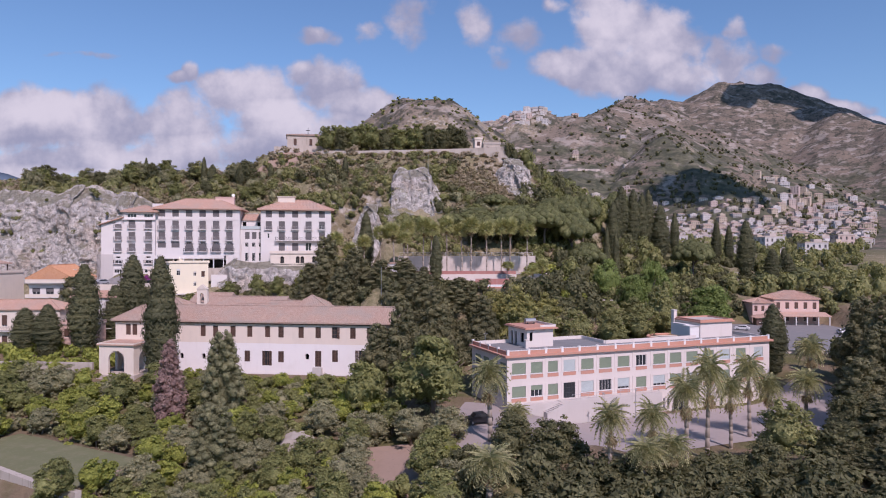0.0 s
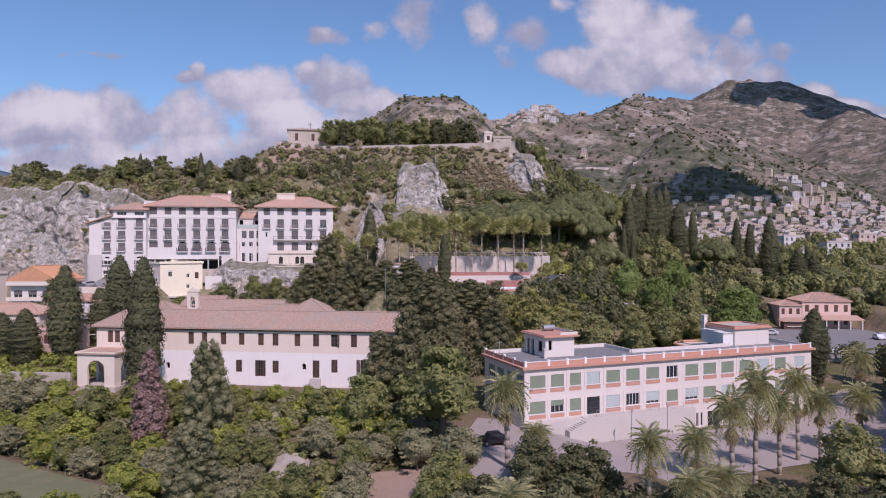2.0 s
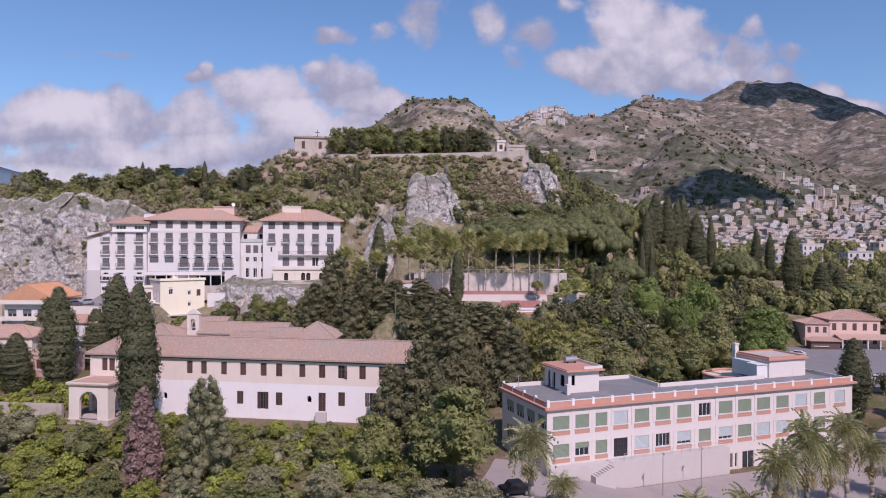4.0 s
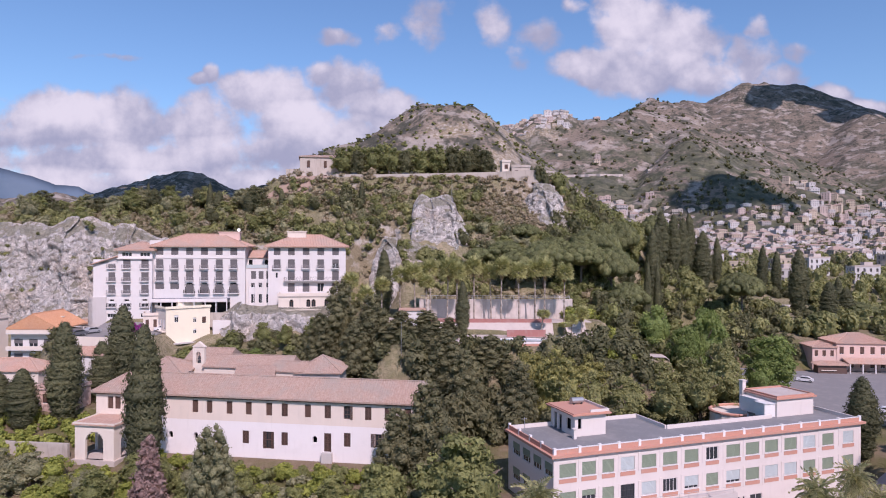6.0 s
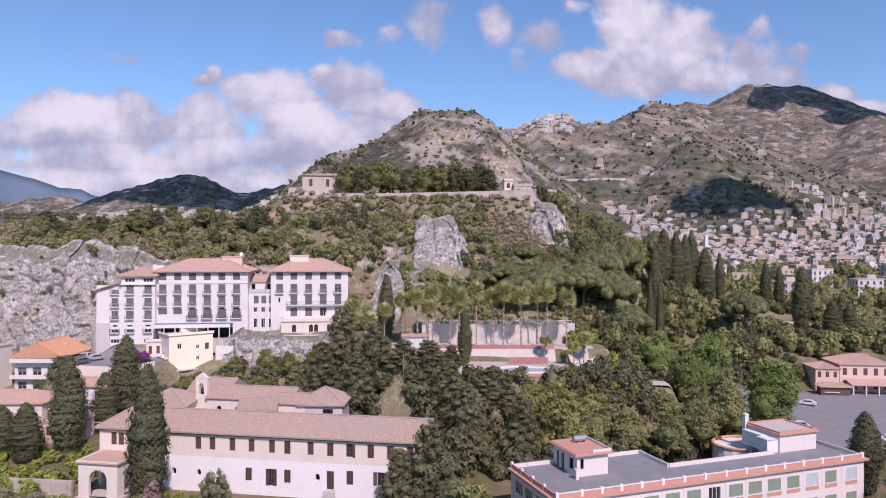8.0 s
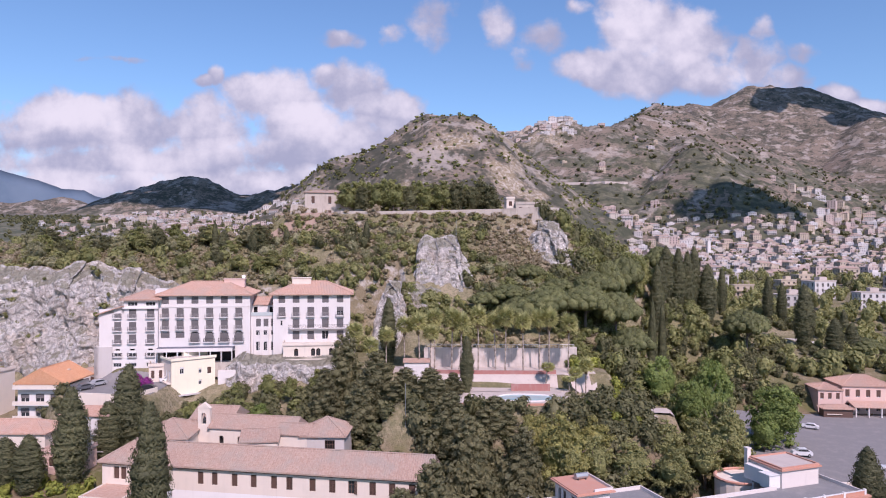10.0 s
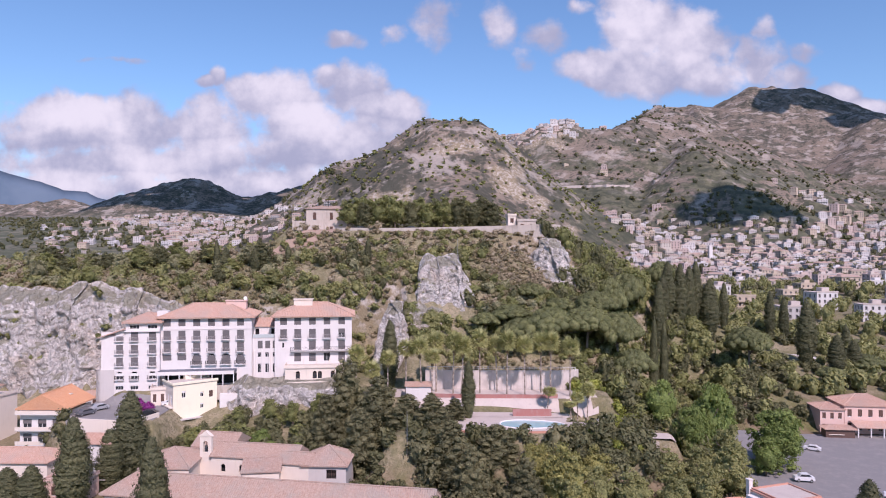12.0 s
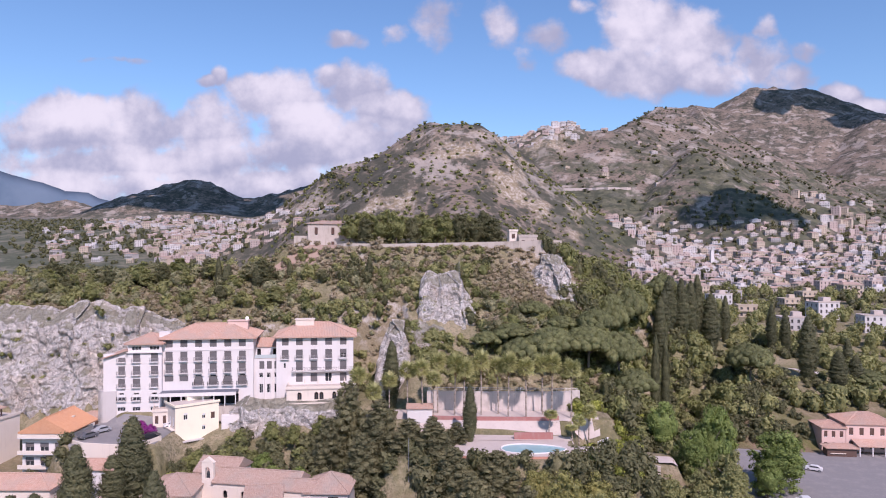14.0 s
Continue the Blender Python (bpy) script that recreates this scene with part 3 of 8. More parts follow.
def height(x, y):
    """The height of the ground at x, y."""
    x, y = np.atleast_1d(np.asarray(x, float)), np.atleast_1d(np.asarray(y, float))
    gx, gy = np.clip((x + 300) / 4, 0, len(_gx) - 1.001), np.clip(y / 4, 0, len(_gy) - 1.001)
    i, j = gx.astype(int), gy.astype(int)
    fx, fy = gx - i, gy - j
    near = (_grid[j, i] * (1 - fx) + _grid[j, i + 1] * fx) * (1 - fy) + (_grid[j + 1, i] * (1 - fx) + _grid[j + 1, i + 1] * fx) * fy
    wild = smooth01(8, 30, near)
    near = near + fbm(x / 22, y / 22, 4, 3) * (1.2 + 5.5 * wild) * smooth01(60, 100, y)
    for cx, cy, turn, hx, hy, z, soft in PADS:
        a = radians(turn)
        u = np.abs((x - cx) * math.cos(a) + (y - cy) * math.sin(a)) - hx
        v = np.abs(-(x - cx) * math.sin(a) + (y - cy) * math.cos(a)) - hy
        w = 1 - smooth01(0, soft, np.maximum(np.maximum(u, v), 0))
        near = near * (1 - w) + z * w
    side = smooth01(-60, 60, x)
    far = side * np.interp(y, [330, 560, 1000, 1200, 1500], [26, 27, 55, 92, 125]) + (1 - side) * np.interp(y, [400, 780, 1150, 1700, 2400], [38, 38, 95, 128, 180])
    sel = y > 340
    top = np.full(x.shape, -1e9)
    if sel.any():
        xs, ys = x[sel], y[sel]
        best = np.full(xs.shape, -1e9)
        jx = xs + fbm(xs / 160, ys / 160, 4, 11) * 70
        jy = ys + fbm(xs / 160, ys / 160, 4, 17) * 110
        for crest, slope, round_ in RIDGES:
            for (ax, ay, az), (bx, by, bz) in zip(crest, crest[1:]):
                dx, dy = bx - ax, by - ay
                t = np.clip(((jx - ax) * dx + (jy - ay) * dy) / (dx * dx + dy * dy), 0, 1)
                d = np.hypot(jx - ax - t * dx, jy - ay - t * dy)
                best = np.maximum(best, az + t * (bz - az) - slope * (np.sqrt(d * d + round_ * round_) - round_))
        rise = np.maximum(best - far[sel], 0)
        amp = np.clip(rise / 60, 0, 1)
        gully = fbm(xs / 90, ys / 90, 5, 29, 0.55) * 26 + fbm(xs / 24, ys / 24, 3, 31) * 7
        top[sel] = best + gully * amp * np.clip(ys / 1500, 0.5, 1.6) + fbm(xs / 60, ys / 60, 4, 5) * 4
    far = far + fbm(x / 120, y / 120, 4, 9) * 8
    k = 12.0
    hi = np.maximum(far, top)
    far = hi + k * np.log1p(np.exp(-np.abs(far - np.maximum(top, -1e6)) / k)) * (top > -1e8)
    w = smooth01(330, 430, y + np.clip(np.abs(x) - 200, 0, 400) * 0.4)
    return near * (1 - w) + far * w


# level places: centre, turn, half sizes, height, width of the bank round them
PADS = [
    (15, 104, 21, 10, 14, -1.2, 8),        # school yard
    (46, 118, 21, 20, 16, -3.8, 12),         # lower yard
    (34, 137, 21, 32, 7, -1.0, 4),           # under the school
    (-38, 141, -8, 34, 7, 2.2, 6),           # under the old convent
    (92, 193, 0, 35, 32, 2.2, 7),
    (65, 234, 0, 6, 14, 3.4, 24),         # car park
    (8, 171, 0, 24, 9, 17.5, 9),
    (6, 190, 0, 27, 6, 20.0, 3),           # pool terrace
    (35, 179, -6, 10, 4, 13.4, 3),           # gazebo terrace
    (-85, 178.5, 4, 11, 11, 17.4, 4),        # hairpin road
    (-58, 208, 10, 34, 11, 21.0, 6),         # under the hotel
    (-19, 266, 0, 46, 11, 63.3, 9),          # church square
    (-57, 95, -28, 16, 7.0, -2.6, 4),        # lawn
    (-92, 159, 0, 17, 8.0, 6.0, 2),            # houses below the hairpin
]


def ground_z(x, y):
    return float(height(x, y)[0])


AZ = np.radians(np.concatenate([np.arange(-180, -44, 4.0), np.arange(-44, 44, 0.22), np.arange(44, 180, 4.0)]))
RAD = np.concatenate([[14.0, 30.0, 45.0], 55 * 1.0115 ** np.arange(0, 393)])
RAD = RAD[RAD < 4950]
_a, _r = np.meshgrid(AZ, RAD)
_x, _y = (_r * np.sin(_a)).ravel(), (_r * np.cos(_a)).ravel()
_z = height(_x, _y)
na, nr = len(AZ), len(RAD)
_i, _j = np.meshgrid(np.arange(na), np.arange(nr - 1))
_i2 = (_i + 1) % na
_faces = np.stack([_j * na + _i, _j * na + _i2, (_j + 1) * na + _i2, (_j + 1) * na + _i], -1).reshape(-1, 4)[:, ::-1]
ground = new("ground", mesh_of("ground", np.stack([_x, _y, _z], 1), _faces, GROUND, smooth=True))
tagged(ground, "rocky hillside ground rising to dry brown mountains", "ground", kind="structure")

# the great volcano's flank, far beyond the last hills, with haze in its colour
def far_flank():
    az = np.radians(np.linspace(-47, -14, 90))
    v, f = [], []
    for k in range(7):
        t = k / 6
        r = 4600 + 250 * t
        top = np.interp(np.degrees(az), [-47, -37.0, -33.7, -29.0, -24.0, -14.0], [640, 575, 500, 395, 300, 230]) + fbm(np.degrees(az) * 0.7, az * 0 + 3.0, 4, 61) * 40
        z = -50 + (top + 50) * t ** 0.8 + fbm(np.degrees(az) * 1.5, az * 0 + k * 1.7, 3, 63) * 30 * (1 - t)
        v += [(-2 + r * math.sin(a), 19 + r * math.cos(a), q) for a, q in zip(az, z)]
    for k in range(6):
        for i in range(89):
            f.append((k * 90 + i, k * 90 + i + 1, (k + 1) * 90 + i + 1, (k + 1) * 90 + i))
    v += [(p[0] * 1.01, p[1] * 1.01, -60) for p in v[-90:]]
    for i in range(89):
        f.append((540 + i, 541 + i, 631 + i, 630 + i))
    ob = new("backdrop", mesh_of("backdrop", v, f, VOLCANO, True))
    tagged(ob, "long flank of a distant volcano, coloured haze blue", "mountain", kind="structure")


far_flank()

# ---- shared parts of buildings ----
_shared = {}


def shared(key, make):
    if key not in _shared:
        _shared[key] = make()
    return _shared[key]


def frame_mesh(w, h, mat, bars=1, bar=0.07, cross=0):
    """A window frame that fills a w x h opening, its face 12 cm inside the wall."""
    def make():
        s = Solid()
        b = bar
        s.box(0, 0.12, 0, b, 0.2, h).box(w - b, 0.12, 0, w, 0.2, h).box(b, 0.12, 0, w - b, 0.2, b).box(b, 0.12, h - b, w - b, 0.2, h)
        for i in range(bars):
            x = w * (i + 1) / (bars + 1)
            s.box(x - b / 2, 0.125, b, x + b / 2, 0.195, h - b)
        for i in range(cross):
            z = h * (i + 1) / (cross + 1)
            s.box(b, 0.13, z - b / 2, w - b, 0.19, z + b / 2)
        return s.mesh("window", mat)
    return shared(("frame", w, h, mat.name, bars, bar, cross), make)


def pane_mesh(w, h):
    return shared(("pane", w, h), lambda: Solid().box(0.03, 0.155, 0.03, w - 0.03, 0.17, h - 0.03).mesh("pane", GLASS))


def blind_mesh(w, h, mat, drop=1.0, depth=0.045):
    """A slatted shutter or roller blind let down over the upper part of an opening."""
    def make():
        n = max(4, int(h * drop / 0.16))
        z0 = h * (1 - drop) + 0.02
        step = (h - 0.03 - z0) / n
        line = []
        for i in range(n):
            line += [(depth + 0.03, z0 + i * step), (depth, z0 + (i + 0.85) * step)]
        line += [(depth + 0.03, h - 0.03), (depth + 0.06, h - 0.03), (depth + 0.06, z0)]
        k = len(line)
        s = Solid().put([(0.03, y, z) for y, z in line] + [(w - 0.03, y, z) for y, z in line], [(i, k + i, k + (i + 1) % k, (i + 1) % k) for i in range(k)])
        return s.mesh("shutter", mat)
    return shared(("blind", w, h, mat.name, drop, depth), make)


def leaf_mesh(w, h, mat):
    """One leaf of a louvred shutter, hinged at its left edge."""
    def make():
        s = Solid().box(0, -0.05, 0, 0.07, 0, h).box(w - 0.07, -0.05, 0, w, 0, h).box(0.07, -0.05, 0, w - 0.07, 0, 0.08).box(0.07, -0.05, h - 0.08, w - 0.07, 0, h)
        n = int(h / 0.12)
        for i in range(n):
            z = 0.1 + i * (h - 0.2) / n
            s.box(0.07, -0.035, z, w - 0.07, -0.012, z + 0.07)
        return s.mesh("shutter", mat)
    return shared(("leaf", w, h, mat.name), make)


def balcony(parent, x, z, w, depth=0.75, turn=0.0, y=0.0, rail=IRON, high=0.95, slab=WHITE):
    """A balcony slab with a barred railing in front of an opening."""
    b = part("balcony", shared(("slab", w, depth, slab.name), lambda: Solid().box(0, -depth, -0.16, w, 0.02, 0).box(0.1, -depth + 0.1, -0.28, w - 0.1, 0.0, -0.16).mesh("balcony", slab)), parent, (x, y, z), turn)
    def make():
        s = Solid()
        s.box(0, -depth, high - 0.05, w, -depth + 0.04, high).box(0, -depth, 0.06, w, -depth + 0.04, 0.1)
        s.box(0, -depth, high - 0.05, 0.04, 0, high).box(w - 0.04, -depth, high - 0.05, w, 0, high)
        n = int(w / 0.14)
        for i in range(n + 1):
            s.box(i * (w - 0.03) / n, -depth + 0.005, 0, i * (w - 0.03) / n + 0.025, -depth + 0.03, high - 0.05)
        for i in range(5):
            yy = -depth + depth * i / 5
            s.box(0.005, yy, 0, 0.03, yy + 0.025, high - 0.05).box(w - 0.03, yy, 0, w - 0.005, yy + 0.025, high - 0.05)
        return s.mesh("railing", rail)
    part("railing", shared(("rail", w, depth, rail.name, high), make), b)
    return b


def shuttered(parent, x, z, w, h, mat=SHUTTER, drop=1.0, frame=FRAME_WHITE, y=0.0, bars=1, turn=0.0):
    """A window: frame, pane and a slatted shutter."""
    win = part("window", frame_mesh(w, h, frame, bars), parent, (x, y, z), turn)
    part("pane", pane_mesh(w, h), win)
    if drop > 0:
        part("shutter", blind_mesh(w, h, mat, drop), win)
    return win


def hip_roof(w, d, rise, over=0.6, thick=0.25, ridge=None, z=0.0, mat=None, gable=False, pitch=0.42, right=None):
    """A hipped or gabled roof of ribbed tiles over a w x d block whose front left corner is the origin; its ridge runs along x."""
    s = Solid()
    x0, x1, y0, y1 = -over, w + over, -over, d + over
    run = (y1 - y0) / 2
    hip = 0.0 if gable else (min(run, (x1 - x0) / 2 - 0.05) if ridge is None else ridge)
    ym = (y0 + y1) / 2
    hip_r = hip if right is None else right
    r0, r1 = x0 + hip, x1 - hip_r
    z0 = z
    pts = [(x0, y0, z0), (x1, y0, z0), (x1, y1, z0), (x0, y1, z0), (r0, ym, z0 + rise), (r1, ym, z0 + rise),
           (x0, y0, z0 - thick), (x1, y0, z0 - thick), (x1, y1, z0 - thick), (x0, y1, z0 - thick)]
    s.put(pts, [(0, 1, 5, 4), (1, 2, 5), (2, 3, 4, 5), (3, 0, 4), (6, 7, 1, 0), (7, 8, 2, 1), (8, 9, 3, 2), (9, 6, 0, 3), (9, 8, 7, 6)])
    # rows of cover tiles down the slopes, and caps on the ridges
    rows = []
    def row(a, b, r):
        a, b = Vector(a), Vector(b)
        if (b - a).length < 0.3:
            return
        dr = (b - a).normalized()
        sd = dr.cross(Vector((0, 0, 1))).normalized() * r
        up = sd.cross(dr).normalized() * r * (1 if sd.cross(dr).z > 0 else -1)
        ring = [-sd, -sd * 0.6 + up * 0.75, sd * 0.6 + up * 0.75, sd]
        rows.append([p + q for p in (a, b) for q in ring])
    n = int((x1 - x0) / pitch)
    for i in range(n + 1):
        x = x0 + 0.08 + (x1 - x0 - 0.16) * i / n
        t = 1.0 if r0 <= x <= r1 else max(0.0, (x - x0) / max(hip, 1e-6) if x < r0 else (x1 - x) / max(hip_r, 1e-6))
        for ya, yb in ((y0, y0 + run * t), (y1, y1 - run * t)):
            row((x, ya, z0 + 0.01), (x, yb, z0 + rise * t + 0.01), 0.11)
    if hip > 0:
        m = int((y1 - y0) / pitch)
        for i in range(m + 1):
            y = y0 + 0.08 + (y1 - y0 - 0.16) * i / m
            t = 1 - abs(y - ym) / run
            row((x0, y, z0 + 0.01), (x0 + hip * t, y, z0 + rise * t + 0.01), 0.11)
            row((x1, y, z0 + 0.01), (x1 - hip_r * t, y, z0 + rise * t + 0.01), 0.11)
        for c, e in ((pts[0], pts[4]), (pts[3], pts[4]), (pts[1], pts[5]), (pts[2], pts[5])):
            row(Vector(c) + Vector((0, 0, 0.06)), Vector(e) + Vector((0, 0, 0.06)), 0.16)
    row((r0, ym, z0 + rise + 0.06), (r1, ym, z0 + rise + 0.06), 0.17)
    me = s.mesh("roof", mat or TERRA)
    ROOF_ROWS[me.name] = rows
    return me


def shell(parent, w, d, h, mat, holes=(), z0=0.0, y=0.0, x=0.0, thick=0.35, side_holes=(), lid=True):
    """Four walls round a w x d block, the front with holes, and a dark floor slab under the roof."""
    part("wall", wall_mesh("wall", w, h, thick, list(holes), mat, z0), parent, (x, y, 0))
    part("wall", wall_mesh("wall", d - thick, h, thick, list(side_holes), mat, z0), parent, (x, y + d, 0), -90)
    part("wall", wall_mesh("wall", d - thick, h, thick, [], mat, z0), parent, (x + w, y + thick, 0), 90)
    part("wall", wall_mesh("wall", w - 2 * thick, h, thick, [], mat, z0), parent, (x + w - thick, y + d, 0), 180)
    # a sheet coloured near black gives the openings their interior shade
    part("inner_wall", Solid().box(x + thick, y + 1.1, z0, x + w - thick, y + 1.2, h - 0.3).mesh("inner_wall", ROOM_SHADE), parent)
    if lid:
        part("ceiling_slab", Solid().box(x + thick, y + thick, h - 0.3, x + w - thick, y + d - thick, h - 0.004).mesh("ceiling_slab", mat), parent)


# ---- the school ----
def build_school():
    b = thing("school", pose(11, 115.9, 0, 0, 0, 21.1), "long white two-storey school with salmon bands and flat grey roof", "school")
    L, D1, D2, CUT = 59.4, 15.0, 6.9, 24.6
    centres = [2.3, 5.8, 9.05, 12.4, 16.15, 20.0, 23.95, 27.9, 32.0, 35.85, 39.75, 43.75, 47.8, 51.9, 56.5]
    widths = [2.7, 2.3, 2.0, 2.4, 2.6, 2.6, 2.6, 2.3, 2.7, 2.7, 2.7, 2.6, 2.6, 2.5, 2.4]
    holes = []
    for i, (c, w) in enumerate(zip(centres, widths)):
        holes.append((c - w / 2, 5.25, c + w / 2, 7.25))
        holes.append((c - w / 2, 0.45 if i == 3 else 1.25, c + w / 2, 3.2))
    low = [(32.0 + 0.95 * k, -3.5, 32.0 + 0.95 * k + 0.5, -1.2) for k in range(3)] + [(35.4, -3.9, 37.8, -1.1)]
    part("wall", wall_mesh("wall", L, 8.3, 0.35, holes + low, SCHOOL_WALL, -5.0), b)
    left = [(1.6 + 3.55 * k, zz, 4.2 + 3.55 * k, zz + 2.0) for k in range(4) for zz in (1.25, 5.25)]
    part("wall", wall_mesh("wall", D1 - 0.35, 8.3, 0.35, left, SCHOOL_WALL, -5.0), b, (0, D1, 0), -90)
    part("wall", wall_mesh("wall", 12.0 - 0.35, 8.3, 0.35, [], SCHOOL_WALL, -5.0), b, (L, 0.35, 0), 90)
    part("wall", wall_mesh("wall", CUT - 0.7, 8.3, 0.35, [], SCHOOL_WALL, -5.0), b, (CUT - 0.35, D1, 0), 180)
    part("wall", wall_mesh("wall", D1 - D2, 8.3, 0.35, [], SCHOOL_WALL, -5.0), b, (CUT, D2, 0), 90)
    part("wall", wall_mesh("wall", 46.6 - CUT, 8.3, 0.35, [], SCHOOL_WALL, -5.0), b, (46.6, D2, 0), 180)
    part("wall", wall_mesh("wall", L - 46.6, 8.3, 0.35, [], SCHOOL_WALL, -5.0), b, (L, 12.35, 0), 180)
    # sheets and slab coloured near black stand for the shaded classrooms
    part("inner_wall", Solid().box(0.4, 1.3, -4.8, L - 0.4, 1.4, 8.0).box(1.3, 1.4, -4.8, 1.4, D1 - 0.4, 8.0).mesh("inner_wall", ROOM_SHADE), b)
    part("floor_slab", Solid().box(0.36, 0.36, 4.0, L - 0.36, D2 - 0.36, 4.3).mesh("floor_slab", ROOM_SHADE), b)
    part("roof", Solid().prism([(0, 0), (L, 0), (L, 12.35), (46.6, 12.35), (46.6, D2), (CUT, D2), (CUT, D1), (0, D1)], 8.304, 8.62).mesh("roof", ROOF_FELT), b, label="flat grey felted roof")
    # cornice and parapet with white posts
    def band(x0, y0, x1, y1, zlo, zhi):
        return Solid().box(x0, y0, zlo, x1, y1, zhi)
    part("cornice", band(-0.55, -0.55, L + 0.55, 0.0, 8.30, 8.66).mesh("cornice", SALMON), b)
    part("cornice", band(-0.55, 0.0, 0.0, D1 + 0.3, 8.30, 8.66).mesh("cornice", SALMON), b)
    part("cornice", band(L, 0.0, L + 0.55, 12.6, 8.30, 8.66).mesh("cornice", SALMON), b)
    posts = [0.0] + [(p + q) / 2 for p, q in zip(centres, centres[1:])] + [L - 0.45]
    for p, q in zip(posts, posts[1:]):
        part("parapet_panel", Solid().box(p + 0.45, 0.02, 8.66, q, 0.2, 9.35).mesh("parapet_panel", SALMON), b)
        part("coping", Solid().box(p + 0.45, -0.02, 9.35, q, 0.26, 9.45).mesh("coping", FRAME_WHITE), b)
    post = Solid().box(0, -0.05, 0, 0.45, 0.32, 0.98).mesh("parapet_post", FRAME_WHITE)
    for p in posts:
        part("parapet_post", post, b, (p, 0, 8.64))
    for k in range(4):
        y0 = 0.35 + k * 3.7
        part("parapet_panel", Solid().box(0.0, y0, 8.66, 0.2, y0 + 3.3, 9.35).mesh("parapet_panel", SALMON), b)
        part("parapet_post", post, b, (0.32, y0 + 3.3, 8.64), 90)
    for x0, y0, x1, y1 in ((0.2, D1 - 0.25, CUT, D1), (CUT - 0.25, D2, CUT, D1 - 0.25), (CUT, D2 - 0.25, 46.6, D2), (L - 0.25, 0.35, L, 12.3)):
        part("parapet", Solid().box(x0, y0, 8.624, x1, y1, 9.25).mesh("parapet", SCHOOL_WALL), b, label="white roof parapet")
    # windows
    for i, (c, w) in enumerate(zip(centres, widths)):
        x = c - w / 2
        up = {3: PALE_BLIND, 12: PALE_BLIND, 14: PALE_BLIND, 4: GREEN_BLIND}.get(i, GREEN_BLIND)
        win = shuttered(b, x, 5.25, w, 2.0, up, 0.0 if i == 7 else 0.97, bars=2)
        part("spandrel", shared(("spandrel", w), lambda: Solid().box(-0.1, -0.05, -0.75, w + 0.1, 0, -0.1).mesh("spandrel", SALMON)), b, (x, 0, 5.25))
        part("sill", shared(("sill", w), lambda: Solid().box(-0.12, -0.12, -0.1, w + 0.12, 0.1, 0).mesh("sill", FRAME_WHITE)), b, (x, 0, 5.25))
        if i == 3:
            door = part("entrance_door", frame_mesh(w, 2.75, IRON, 3, 0.09, 2), b, (x, 0, 0.45), label="dark iron glazed entrance door")
            part("pane", pane_mesh(w, 2.75), door)
            continue
        mat = PALE_BLIND if i in (4, 6, 8, 10, 11) else GREEN_BLIND
        shuttered(b, x, 1.25, w, 1.95, mat, 0.0 if i == 5 else 0.45 if i == 1 else 0.8 if i in (6, 8) else 0.97, bars=3 if i == 5 else 2)
        part("spandrel", shared(("spandrel", w), None), b, (x, 0, 1.25))
        part("sill", shared(("sill", w), None), b, (x, 0, 1.25))
    for k in range(4):
        for zz in (1.25, 5.25):
            shuttered(b, 0, zz, 2.6, 2.0, GREEN_BLIND, 0.6, bars=2, turn=-90).location = (0, D1 - 1.6 - 3.55 * k, zz)
    pier = Solid().box(0, -0.06, 0, 0.42, 0.0, 3.2).mesh("pilaster", SCHOOL_WALL)
    for p in posts[1:-1]:
        part("pilaster", pier, b, (p, 0, 5.0))
        part("pilaster", pier, b, (p, 0, 0.3))
    for h in low:
        w, hh = h[2] - h[0], h[3] - h[1]
        win = part("window", frame_mesh(w, hh, FRAME_WHITE, 1 if w > 1 else 0), b, (h[0], 0, h[1]))
        part("pane", pane_mesh(w, hh), win)
    # raised walk and stair in front of the door
    part("plinth_wall", Solid().box(-0.3, -1.6, -5.0, 9.8, -0.06, 0.2).box(9.8, -1.6, -5.0, 31.4, -0.06, 0.3).mesh("plinth_wall", GREY_WALL), b, label="grey cement walk along the front")
    steps = Solid()
    for i in range(8):
        steps.box(9.2 - i * 0.42, -2.9, -5.0, 9.62 - i * 0.42, -1.62, 0.12 - i * 0.17)
    part("stair", steps.mesh("stair", GREY_WALL), b)
    rail = Solid()
    for i in range(12):
        rail.tube((12.0 + i * 1.7, -1.5, 0.3), (12.0 + i * 1.7, -1.5, 1.3), 0.025, 5)
    rail.tube((12.0, -1.5, 1.3), (30.7, -1.5, 1.3), 0.03, 5).tube((12.0, -1.5, 0.8), (30.7, -1.5, 0.8), 0.02, 5)
    part("railing", rail.mesh("railing", STEEL), b)
    # stair heads on the roof
    t1 = part("stair_head", wall_mesh("stair_head", 5.6, 12.0, 0.25, [(0.6, 9.8, 1.2, 11.4)], SCHOOL_WALL, 8.63), b, (7.8, 7.4, 0))
    part("wall", wall_mesh("wall", 7.35, 12.0, 0.25, [(1.0, 8.63, 1.9, 11.2), (2.6, 8.63, 3.5, 11.2), (5.0, 9.4, 6.4, 11.2)], SCHOOL_WALL, 8.63), t1, (0, 7.6, 0), -90)
    part("wall", wall_mesh("wall", 7.35, 12.0, 0.25, [], SCHOOL_WALL, 8.63), t1, (5.6, 0.25, 0), 90)
    part("wall", wall_mesh("wall", 5.1, 12.0, 0.25, [], SCHOOL_WALL, 8.63), t1, (5.35, 7.6, 0), 180)
    # solid near-black block, painted shade behind the stair head's openings
    part("room", Solid().box(0.8, 0.8, 8.63, 5.2, 7.2, 11.8).mesh("room", ROOM_SHADE), t1)
